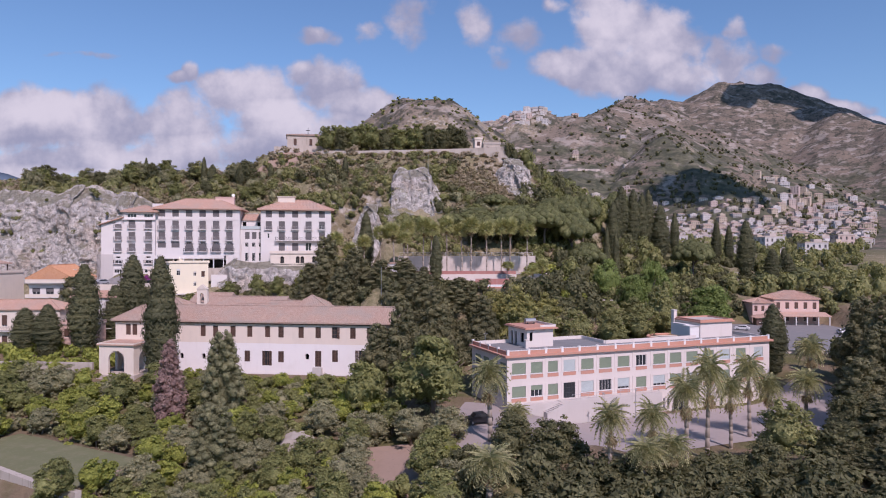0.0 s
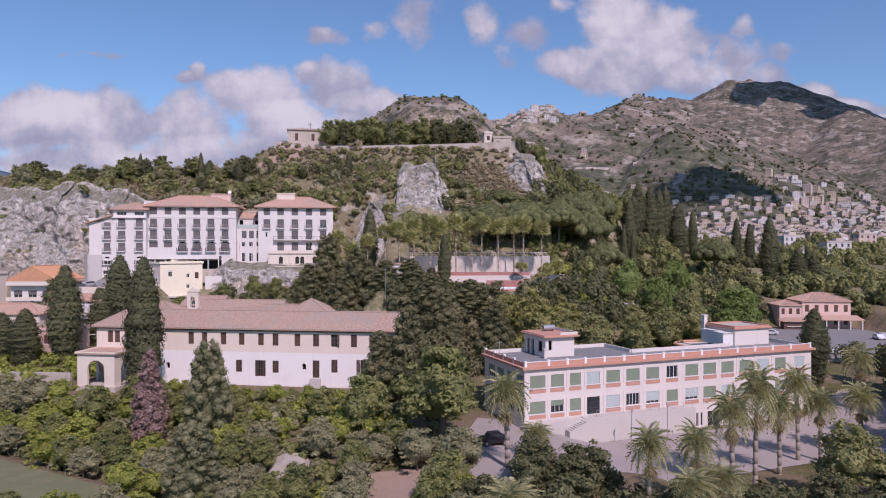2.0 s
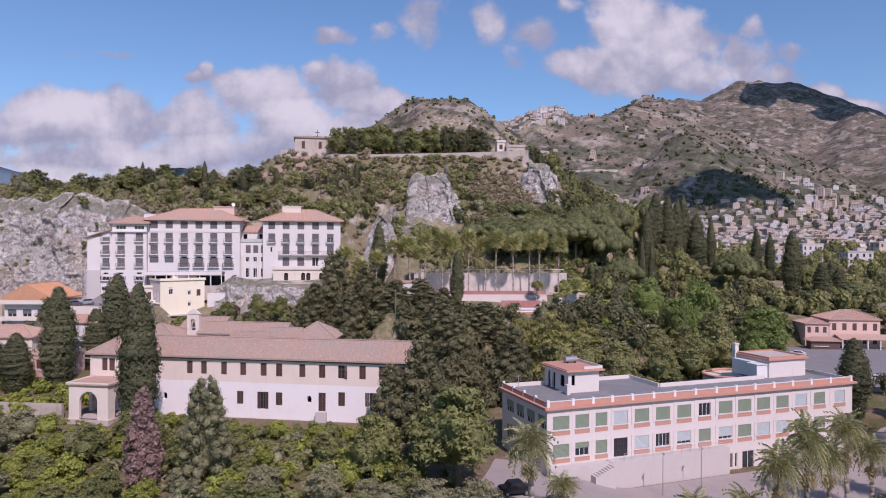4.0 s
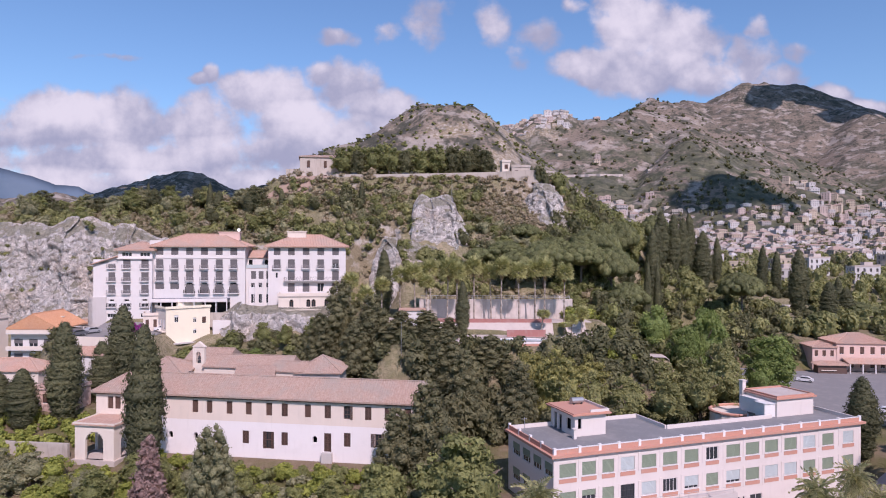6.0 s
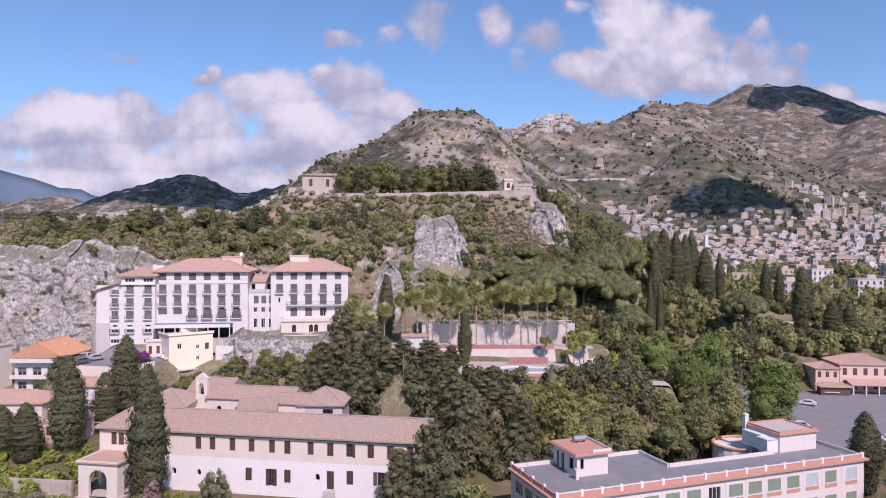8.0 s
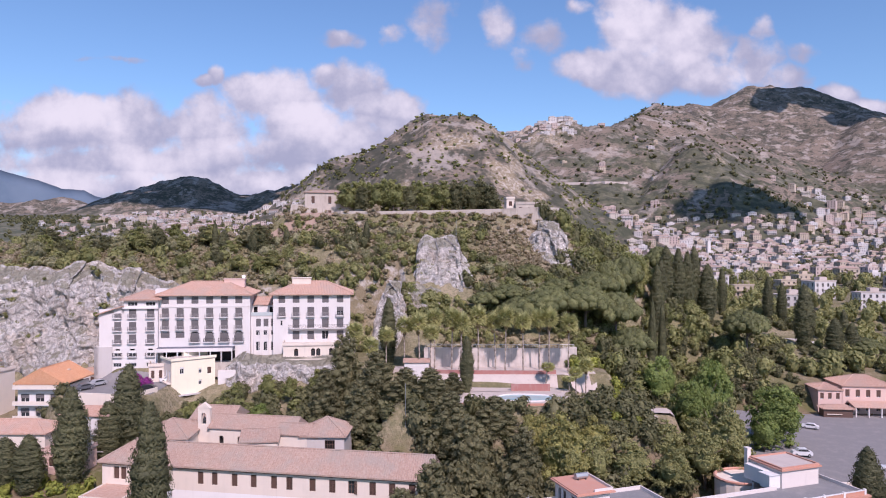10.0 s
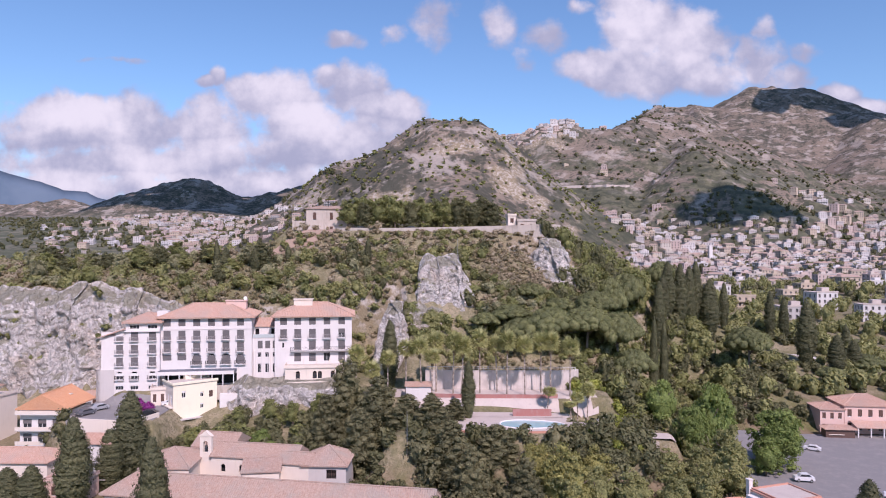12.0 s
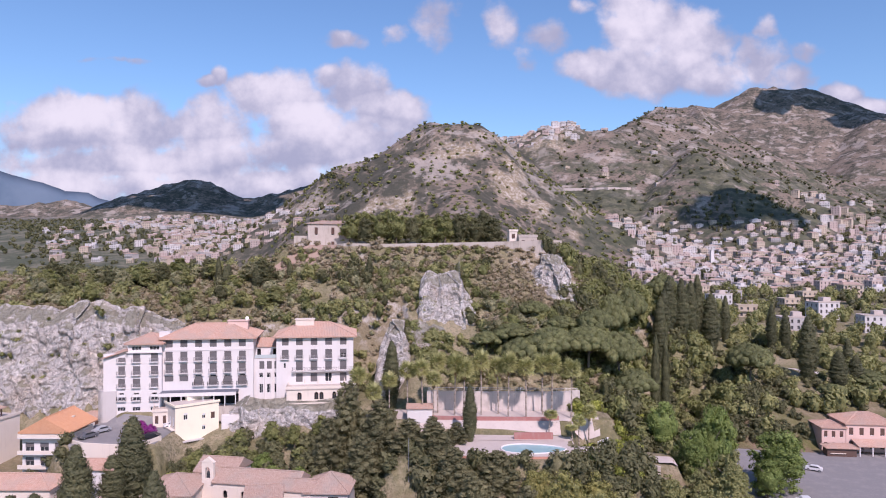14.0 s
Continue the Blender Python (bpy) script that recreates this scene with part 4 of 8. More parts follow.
    part("slab", Solid().box(-0.7, -0.7, 12.004, 6.3, 8.2, 12.2).box(-0.45, -0.45, 12.2, 6.05, 7.95, 12.35).mesh("slab", SALMON), t1)
    part("parapet", Solid().box(2.6, -0.4, 12.354, 6.0, -0.2, 12.75).box(5.8, -0.2, 12.354, 6.0, 7.5, 12.75).mesh("parapet", SCHOOL_WALL), t1)
    part("chimney", Solid().box(7.0, 6.3, 8.63, 7.5, 6.8, 10.1).box(6.9, 6.2, 10.1, 7.6, 6.9, 10.25).mesh("chimney", SCHOOL_WALL), b)
    t2 = part("stair_head", Solid().box(48.0, 6.9, 8.63, 56.4, 14.2, 11.7).mesh("stair_head", SCHOOL_WALL), b)
    part("lean_to", Solid().box(45.6, 7.3, 8.63, 47.99, 9.4, 11.0).box(45.4, 7.1, 11.0, 48.0, 9.6, 11.12).mesh("lean_to", FRAME_WHITE), t2, label="white sheet-metal lean-to")
    part("lean_to", Solid().box(46.4, 9.5, 8.63, 47.99, 14.0, 11.2).mesh("lean_to", FRAME_WHITE), t2)
    part("slab", Solid().box(47.6, 6.5, 11.704, 56.8, 14.6, 12.0).mesh("slab", SALMON), t2)
    part("coping", Solid().box(47.9, 6.8, 12.0, 56.5, 7.1, 12.3).box(47.9, 13.9, 12.0, 56.5, 14.3, 12.3).box(47.9, 7.1, 12.0, 48.2, 13.9, 12.3).box(56.2, 7.1, 12.0, 56.5, 13.9, 12.3).mesh("coping", SALMON), t2)
    part("roof", Solid().box(48.2, 7.1, 12.0, 56.2, 13.9, 12.06).mesh("roof", PAVING), t2)
    part("chimney", Solid().box(47.4, 14.3, 8.6, 48.2, 15.1, 13.6).box(47.3, 14.2, 13.6, 48.3, 15.2, 13.8).mesh("chimney", SCHOOL_WALL), t2)
    # round terrace and ramp behind the second stair head
    arc = [(49 + 5.5 * math.cos(a), 17 + 4.5 * math.sin(a)) for a in np.linspace(0, 2 * math.pi, 20, endpoint=False)]
    part("terrace", Solid().prism(arc, 1.0, 7.4).mesh("terrace", CREAM), b, label="rounded pale terrace with salmon rim")
    rim = Solid()
    for p, q in zip(arc, arc[1:] + arc[:1]):
        rim.tube((*p, 7.6), (*q, 7.6), 0.28, 6)
    part("rim", rim.mesh("rim", SALMON), b)
    tank = thing("water_tank", pose(0, 0, 0), "small galvanised water tank lying on the stair head roof", "tank")
    tank.matrix_world = pose(11, 115.9, 0, 0, 0, 21.1) @ pose(11.5, 13.0, 12.95)
    part("body", Solid().tube((-1.1, 0, 0), (1.1, 0, 0), 0.5, 14).mesh("body", STEEL, False), tank)
    part("cradle", Solid().box(-0.8, -0.4, -0.6, -0.6, 0.4, -0.3).box(0.6, -0.4, -0.6, 0.8, 0.4, -0.3).mesh("cradle", IRON), tank)
    mast = thing("roof_mast", pose(11, 115.9, 0, 0, 0, 21.1) @ pose(1.4, 12.0, 8.62), "thin steel aerial mast on the flat roof", "mast")
    part("pole", Solid().tube((0, 0, 0), (0, 0, 2.6), 0.05, 6).mesh("pole", STEEL), mast)
    part("arm", Solid().tube((-0.5, 0, 2.3), (0.5, 0, 2.3), 0.03, 5).mesh("arm", STEEL), mast)


build_school()


# ---- the old convent ----
def arch_holes(x, z, w, h, n=5):
    """A round-headed opening as a stack of boxes that narrows towards the top."""
    out, r = [(x - w / 2, z, x + w / 2, z + h - w / 2)], w / 2
    for i in range(n):
        a, b = r * i / n, r * (i + 1) / n
        half = math.sqrt(max(r * r - ((a + b) / 2) ** 2, 0))
        out.append((x - half, z + h - r + a, x + half, z + h - r + b))
    return out


def build_convent():
    b = thing("convent", pose(-67, 138, 0, 0, 0, -7.7), "long limewashed convent with ochre upper storey and old clay tile roof", "convent")
    L, D = 59.0, 8.5
    up = [-0.5 + 3.3, 4.2, 18.97, 21.6, 25.3, 28.8, 32.5, 35.3, 39.4, 42.9, 46.2, 49.9, 53.25, 56.6]
    holes = [(x - 0.55, 9.5, x + 0.55, 11.7) for x in up]
    low = [(28.3, 4.6, 1.15, 2.2), (35.3, 4.6, 1.15, 2.2), (46.3, 4.9, 1.15, 2.3), (51.6, 5.05, 1.1, 2.2)]
    doors = [(32.4, 3.9, 2.0, 2.9), (42.9, 3.9, 1.25, 3.1)]
    for x, z, w, h in low + doors:
        holes.append((x - w / 2, z, x + w / 2, z + h))
    for x, z in ((19.1, 4.9), (40.65, 5.25), (14.4, 4.9)):
        holes += arch_holes(x, z, 0.8, 1.15, 3)
    part("wall", wall_mesh("wall", L, 8.3, 0.6, [h for h in holes if h[3] < 8.3], CONVENT_LOW, 0.5), b, label="white limewashed lower wall")
    part("wall", wall_mesh("wall", L, 12.3, 0.6, [h for h in holes if h[1] > 8.3], CONVENT_UP, 8.304), b, label="pale ochre upper wall")
    for x in (0.0, L):
        for z0, z1, mat in ((0.5, 8.3, CONVENT_LOW), (8.304, 12.3, CONVENT_UP)):
            w = wall_mesh("wall", D - 0.6, z1, 0.6, [], mat, z0)
            part("wall", w, b, (0, D, 0) if x == 0 else (L, 0.6, 0), -90 if x == 0 else 90)
    part("wall", wall_mesh("wall", L - 1.2, 12.3, 0.6, [], CONVENT_UP, 0.5), b, (L - 0.6, D, 0), 180)
    # near-black sheet behind the windows, the convent's interior shade as colour
    part("inner_wall", Solid().box(0.7, 1.6, 0.5, L - 0.7, 1.7, 12.0).mesh("inner_wall", ROOM_SHADE), b)
    part("roof", hip_roof(L, D, 2.8, 0.65, 0.2, ridge=4.5, z=12.55, mat=OLD_TILE, right=0.05), b, label="long roof of weathered clay tiles")
    part("cornice", Solid().box(-0.3, -0.3, 12.1, L + 0.3, -0.004, 12.34).mesh("cornice", BROWN), b)
    for i, x in enumerate(up):
        win = part("window", frame_mesh(1.1, 2.2, BROWN, 1, 0.08, 2), b, (x - 0.55, 0.1, 9.5))
        part("pane", pane_mesh(1.1, 2.2), win)
        if i in (7, 9, 11, 12):
            for k in (0, 1):
                part("shutter", leaf_mesh(0.54, 2.18, BROWN), win, (0.55 * k, 0.0, 0.01))
        elif i == 10:
            part("shutter", leaf_mesh(0.54, 2.18, BROWN), win, (1.1, -0.1, 0.01), -15)
        else:
            part("shutter", blind_mesh(1.1, 2.2, BROWN, 0.98, 0.05), win)
    for x, z, w, h in low:
        win = part("window", frame_mesh(w, h, BROWN, 1, 0.08, 1), b, (x - w / 2, 0.1, z))
        part("pane", pane_mesh(w, h), win)
        if x < 50:
            for k in (0, 1):
                part("shutter", leaf_mesh(w / 2 - 0.01, h - 0.02, BROWN), win, (w / 2 * k, 0.0, 0.01))
        else:
            part("shutter", leaf_mesh(w / 2 + 0.1, h, BROWN), win, (-w / 2 - 0.12, -0.1, 0))
            part("shutter", leaf_mesh(w / 2 + 0.1, h, BROWN), win, (w - 0.02, -0.1, 0))
    for x, z, w, h in doors:
        dr = part("door", frame_mesh(w, h, BROWN, 1, 0.1, 1), b, (x - w / 2, 0.1, z))
        part("pane", pane_mesh(w, h), dr)
        for k in (0, 1):
            part("door_leaf", leaf_mesh(w * 0.3 if w > 1.5 else w / 2, h - 0.03, BROWN), dr, ((w * 0.7 if w > 1.5 else w / 2) * k, 0, 0.01))
    part("step", Solid().box(42.0, -0.8, 0.5, 43.8, -0.01, 3.85).mesh("step", GREY_WALL), b)
    # arched porch with a tiled terrace on top
    p = thing("porch", pose(-66.9, 131.2, 0, 0, 0, -7.7), "pale arched porch with a flat terracotta terrace roof", "porch")
    front = arch_holes(3.6, 2.6, 3.3, 4.6, 6)
    part("wall", wall_mesh("wall", 7.2, 8.3, 0.5, front, CREAM, 0.5), p, label="cream front wall with one wide arch")
    part("wall", wall_mesh("wall", 6.0, 8.3, 0.5, arch_holes(3.0, 2.6, 3.2, 4.4, 6), CREAM, 0.5), p, (7.2, 0.5, 0), 90)
    part("wall", wall_mesh("wall", 6.0, 8.3, 0.5, arch_holes(3.0, 2.6, 3.2, 4.4, 6), CREAM, 0.5), p, (0, 6.5, 0), -90)
    part("floor", Solid().box(-0.4, -0.4, 0.3, 7.6, 7.0, 2.6).mesh("floor", PAVING), p)
    part("roof", Solid().box(-0.35, -0.35, 8.304, 7.55, 6.9, 8.55).mesh("roof", TERRA), p)
    part("parapet", Solid().box(-0.3, -0.3, 8.554, 7.5, -0.1, 8.75).box(-0.3, -0.1, 8.554, -0.1, 6.5, 8.75).box(7.3, -0.1, 8.554, 7.5, 6.5, 8.75).mesh("parapet", CREAM), p)


build_convent()


def block(parent, x, y, z0, w, d, h, turn, mat, roof, roof_mat=OLD_TILE, gable=True, over=0.35, holes=(), ridge=None):
    """A wing of a house: four walls and a tiled roof, as parts with their own turn."""
    root = part("wing", wall_mesh("wing", w, h, 0.35, list(holes), mat, z0), parent, (x, y, 0), turn)
    part("wall", wall_mesh("wall", d - 0.35, h, 0.35, [], mat, z0), root, (0, d, 0), -90)
    part("wall", wall_mesh("wall", d - 0.35, h, 0.35, [], mat, z0), root, (w, 0.35, 0), 90)
    part("wall", wall_mesh("wall", w - 0.7, h, 0.35, [], mat, z0), root, (w - 0.35, d, 0), 180)
    if holes:
        # painted shade behind the wing's openings
        part("inner_wall", Solid().box(0.4, 0.9, z0, w - 0.4, 1.0, h - 0.1).mesh("inner_wall", ROOM_SHADE), root)
    if roof > 0:
        part("roof", hip_roof(w, d, roof, over, 0.16, z=h + 0.17, mat=roof_mat, gable=gable, ridge=ridge), root)
        if gable:
            for xx in (0.0, w - 0.3):
                part("gable", Solid().put([(xx, 0, h), (xx, d, h), (xx, d / 2, h + roof * d / (d + 2 * over)), (xx + 0.3, 0, h), (xx + 0.3, d, h), (xx + 0.3, d / 2, h + roof * d / (d + 2 * over))],
                                          [(0, 2, 1), (3, 4, 5), (0, 1, 4, 3), (1, 2, 5, 4), (2, 0, 3, 5)]).mesh("gable", mat), root)
    return root


# the convent's church and its back wings
church = thing("convent_church", pose(-67, 138, 0, 0, 0, -7.7) @ pose(-10.3, 1.0, -0.95), "small convent church with bell gable and patched clay roofs", "church")
nave_holes = [h for x in (2.6, 6.6, 10.6, 14.6) for h in arch_holes(x, 11.6, 1.0, 1.6, 3)]
block(church, 20.0, 19.0, 4.0, 18.0, 7.0, 14.6, 0, CREAM, 2.0, holes=nave_holes)
block(church, 9.5, 10.5, 4.0, 9.5, 12.0, 14.0, 12, CREAM, 2.6, gable=False)
block(church, 13.0, 24.0, 5.0, 9.0, 8.0, 14.8, 0, CREAM, 2.2)
block(church, 30.0, 12.5, 4.0, 7.0, 8.0, 13.8, 18, CREAM, 1.6)
block(church, 35.0, 17.5, 4.0, 6.5, 6.0, 14.4, 0, CREAM, 1.5)
win_wing = block(church, 40.5, 17.5, 4.0, 8.5, 9.0, 14.2, 8, GREY_WALL, 2.8, gable=False, over=0.5, holes=[(4.6, 11.8, 6.6, 13.6)])
w_ = part("window", frame_mesh(2.0, 1.8, BROWN, 3, 0.08, 1), win_wing, (4.6, 0, 11.8))
bell = part("bell_gable", wall_mesh("bell_gable", 2.6, 18.6, 0.7, arch_holes(1.3, 15.2, 1.1, 2.4, 4), CREAM, 4.0), church, (17.2, 19.4, 0))
part("gable", Solid().side([(-0.15, 18.604), (2.75, 18.604), (1.3, 19.7)], -0.1, 0.8).mesh("gable", CREAM), bell)
part("bell", Solid().tube((1.3, 0.35, 16.0), (1.3, 0.35, 16.7), 0.36, 10, 0.2).tube((1.3, 0.35, 16.7), (1.3, 0.35, 17.5), 0.05, 6).mesh("bell", IRON), bell)


# ---- the hotel ----
def build_hotel():
    b = thing("hotel", pose(-81, 192.0, 20, 0, 0, 9.9), "white five-storey hotel with grey shutters and terracotta hipped roofs", "hotel")
    ROWS5 = [(16.2, 2.0), (12.75, 2.4), (9.6, 2.4), (6.5, 2.3)]
    W = 1.8
    def opening(parent, x, z, h, drop=1.0, w=W, y=0.0, bal=True, mat=SHUTTER):
        shuttered(parent, x - w / 2, z, w, h, mat, drop, y=y)
        if bal:
            balcony(parent, x - w / 2 - 0.25, z - 0.02, w + 0.4, 0.6, y=y, rail=RAIL)
    # main block
    cols = [1.5, 5.2, 8.9, 12.6, 16.3, 20.0]
    holes = [(c - W / 2, z, c + W / 2, z + h) for c in cols for z, h in ROWS5[:3]]
    for i, c in enumerate(cols):
        if i < 2:
            holes.append((c - 1.1, 7.4, c + 1.1, 8.9))
        else:
            holes += arch_holes(c, 6.3, 2.3, 2.7, 4)[:1] + [(c - 1.0, 6.3 + 2.7 - 1.15, c + 1.0, 8.6), (c - 0.7, 8.6, c + 0.7, 8.9)]
    holes += [(1.0 + 3.7 * k, 1.2, 4.3 + 3.7 * k, 3.9) for k in range(5)]
    main = part("main_block", wall_mesh("main_block", 22.9, 18.3, 0.4, holes, WHITE, -2.0), b, (-0.6, 0, 0), label="white main block of five storeys")
    for c in cols:
        opening(main, c, 16.2, 2.0, 0.95, bal=False)
        opening(main, c, 12.75, 2.4)
        opening(main, c, 9.6, 2.4)
    for i, c in enumerate(cols):
        if i < 2:
            shuttered(main, c - 1.1, 7.4, 2.2, 1.5, SHUTTER, 1.0)
        else:
            shuttered(main, c - 1.0, 6.3, 2.0, 2.3, SHUTTER, 1.0, y=0.1)
            part("arch_hood", shared(("hood",), lambda: Solid().side([(-1.35, 2.3), (-1.1, 2.3), (-0.75, 2.75), (0, 2.95), (0.75, 2.75), (1.1, 2.3), (1.35, 2.3), (0.95, 2.95), (0, 3.2), (-0.95, 2.95)], -0.3, 0.05).mesh("arch_hood", WHITE)), main, (c, 0, 6.3))
            balcony(main, c - 1.4, 6.28, 2.8, 0.7)
    part("string_course", Solid().box(-0.05, -0.12, 15.4, 22.95, -0.003, 15.62).mesh("string_course", WHITE), main)
    part("wall", wall_mesh("wall", 13.2, 18.3, 0.4, [], WHITE, -2.0), main, (0, 13.6, 0), -90)
    part("wall", wall_mesh("wall", 13.2, 18.3, 0.4, [], WHITE, -2.0), main, (22.9, 0.4, 0), 90)
    part("wall", wall_mesh("wall", 22.1, 18.3, 0.4, [], WHITE, -2.0), main, (22.5, 13.6, 0), 180)
    # near-black sheet that paints the shade of the hotel rooms; other blocks alike
    part("inner_wall", Solid().box(0.4, 1.2, -2, 22.5, 1.3, 18.0).mesh("inner_wall", ROOM_SHADE), main)
    part("roof", hip_roof(22.9, 13.6, 3.2, 0.95, 0.25, z=18.6), main)
    part("chimney_block", Solid().box(15.2, 6.0, 20.2, 20.6, 8.6, 22.3).box(15.0, 5.8, 22.3, 20.8, 8.8, 22.5).mesh("chimney_block", PINK), main)
    dish = Solid().tube((0, 0, 0), (0.05, -0.25, 0.05), 0.12, 10, 0.5)
    part("satellite_dish", dish.mesh("satellite_dish", FRAME_WHITE), main, (20.2, 7.0, 23.0))
    part("dish_pole", Solid().tube((20.2, 7.1, 22.4), (20.2, 7.1, 23.1), 0.04, 5).mesh("dish_pole", STEEL), main)
    # veranda canopy and terrace
    part("canopy", Solid().box(-0.6, -4.2, 4.5, 18.5, -0.01, 5.1).mesh("canopy", AWNING), b, label="grey-blue veranda canopy")
    part("fascia", Solid().box(-0.6, -4.3, 4.3, 18.5, -4.2, 5.2).mesh("fascia", WHITE), b)
    post = Solid().box(-0.1, -0.1, 0, 0.1, 0.1, 3.5).mesh("veranda_post", FRAME_WHITE)
    for k in range(8):
        part("veranda_post", post, b, (-0.4 + 2.68 * k, -4.1, 1.0))
    part("terrace", Solid().box(-0.6, -5.2, -2.0, 28.0, -0.01, 1.0).mesh("terrace", PAVING), b, label="paved front terrace on a retaining wall")
    part("terrace_wall", Solid().box(-0.6, -5.5, -2.0, 28.0, -5.2, 1.7).mesh("terrace_wall", STONE), b)
    # link between the blocks
    lh = [(23.6 + 1.95 * k - 22.3, z, 24.9 + 1.95 * k - 22.3, z + h) for k in range(3) for z, h in ((9.9, 2.1), (7.6, 1.3), (3.5, 2.4))]
    link = part("link", wall_mesh("link", 5.9, 12.6, 0.35, lh, WHITE, -2.0), b, (22.3, 1.6, 0), label="recessed link with a roof terrace")
    for k in range(3):
        x = 1.3 + 1.95 * k
        shuttered(link, x, 9.9, 1.3, 2.1, SHUTTER, 1.0)
        shuttered(link, x, 7.6, 1.3, 1.3, SHUTTER, 0.4)
        shuttered(link, x, 3.5, 1.3, 2.4, SHUTTER, 0.0)
    for k in range(4):
        part("pier", Solid().box(0.35 + 1.95 * k, -0.5, 1.0, 0.75 + 1.95 * k, -0.01, 9.4).mesh("pier", WHITE), link)
    part("inner_wall", Solid().box(0.3, 1.0, -2, 5.6, 1.1, 12.3).mesh("inner_wall", ROOM_SHADE), link)
    part("slab", Solid().box(0, 0, 12.604, 5.9, 11.0, 12.8).mesh("slab", PAVING), link)
    part("parapet", Solid().box(0.1, -0.1, 12.804, 5.8, 0.1, 13.7).mesh("parapet", PALE_BLIND), link)
    part("upper_wall", wall_mesh("upper_wall", 5.9, 15.4, 0.3, [(0.4, 12.9, 1.4, 15.0), (4.6, 12.9, 5.5, 15.0)], WHITE, 12.804), link, (0, 2.4, 0))
    part("inner_wall", Solid().box(0.2, 3.4, 12.81, 5.7, 3.5, 15.3).mesh("inner_wall", ROOM_SHADE), link)
    part("roof", hip_roof(5.9, 8.5, 1.8, 0.3, 0.2, z=15.6, gable=True), link, (0, 2.4, 0))
    # right block
    rc = [2.3, 6.0, 9.85, 13.7, 17.6]
    rh = [(c - W / 2, z, c + W / 2, z + h) for c in rc for z, h in ROWS5 if not (c == rc[0] and z < 10)]
    rh += [(1.9, 10.2, 2.5, 11.6)]
    right = part("right_block", wall_mesh("right_block", 20.3, 18.3, 0.4, rh, WHITE, -2.0), b, (28.2, 0, 0), label="white right block of five storeys")
    for c in rc:
        opening(right, c, 16.2, 2.0, 0.95, bal=False)
        opening(right, c, 12.75, 2.4, 0.5 if c == rc[4] else 1.0)
        if c != rc[0]:
            opening(right, c, 9.6, 2.4, 1.0, bal=False)
            opening(right, c, 6.5, 2.3, 0.0 if c == rc[3] else 1.0, bal=False)
    win = part("window", frame_mesh(0.6, 1.4, FRAME_WHITE, 0), right, (1.9, 0, 10.2))
    part("pane", pane_mesh(0.6, 1.4), win)
    balcony(right, 4.2, 9.55, 15.6, 1.3)
    part("wall", wall_mesh("wall", 13.2, 18.3, 0.4, [], WHITE, -2.0), right, (0, 13.6, 0), -90)
    part("wall", wall_mesh("wall", 13.2, 18.3, 0.4, [], WHITE, -2.0), right, (20.3, 0.4, 0), 90)
    part("wall", wall_mesh("wall", 19.5, 18.3, 0.4, [], WHITE, -2.0), right, (19.9, 13.6, 0), 180)
    part("inner_wall", Solid().box(0.4, 1.2, -2, 19.9, 1.3, 18.0).mesh("inner_wall", ROOM_SHADE), right)
    part("roof", hip_roof(20.3, 13.6, 3.2, 0.95, 0.25, z=18.6), right)
    part("chimney_block", Solid().box(4.6, 4.8, 20.3, 9.6, 7.2, 22.6).box(4.4, 4.6, 22.6, 9.8, 7.4, 22.8).mesh("chimney_block", CREAM), right)
    # lower front wing of the right block
    ah = [h for c in (3.3, 7.6, 8.9, 12.2, 13.5, 16.4) for h in arch_holes(c, 3.0, 1.05, 1.9, 4)]
    ah += [(1.0 + 3.9 * k, -0.3, 4.5 + 3.9 * k, 2.0) for k in range(4)]
    low = part("front_wing", wall_mesh("front_wing", 17.6, 5.6, 0.4, ah, CREAM, -4.0), b, (31.4, -6.0, 0), label="lower front wing with arched windows and glazed veranda")
    part("wall", wall_mesh("wall", 5.6, 5.6, 0.4, [], CREAM, -4.0), low, (0, 6.0, 0), -90)
    part("wall", wall_mesh("wall", 5.6, 5.6, 0.4, [], CREAM, -4.0), low, (17.6, 0.4, 0), 90)
    part("terrace", Solid().box(-0.2, -0.2, 5.604, 17.8, 5.99, 5.8).mesh("terrace", PAVING), low)
    part("parapet", Solid().box(-0.2, -0.2, 5.804, 17.8, 0.0, 6.5).box(-0.2, 0.0, 5.804, 0.0, 5.9, 6.5).mesh("parapet", CREAM), low)
    part("inner_wall", Solid().box(0.4, 1.2, -4, 17.2, 1.3, 5.4).mesh("inner_wall", ROOM_SHADE), low)
    part("ledge", Solid().box(-0.2, -1.4, 2.2, 17.8, -0.003, 2.4).mesh("ledge", CREAM), low)
    for k in range(4):
        v = part("window", frame_mesh(3.5, 2.3, FRAME_WHITE, 3, 0.08, 1), low, (1.0 + 3.9 * k, 0, -0.3))
        part("pane", pane_mesh(3.5, 2.3), v)
    for c in (3.3, 7.6, 8.9, 12.2, 13.5, 16.4):
        v = part("window", frame_mesh(1.05, 1.4, BROWN, 1, 0.06, 0), low, (c - 0.525, 0.05, 3.0))
        part("pane", pane_mesh(1.05, 1.4), v)
    part("railing", shared(("lowrail",), lambda: Solid().box(0.2, -1.35, 2.95, 17.6, -1.31, 3.0).box(0.2, -1.35, 2.7, 17.6, -1.31, 2.73).mesh("railing", IRON)), low)
    umb = shared(("umb",), lambda: Solid().tube((0, 0, 0), (0, 0, 2.2), 0.03, 6).tube((0, 0, 1.1), (0, 0, 2.3), 0.28, 8, 0.05).mesh("parasol", CREAM))
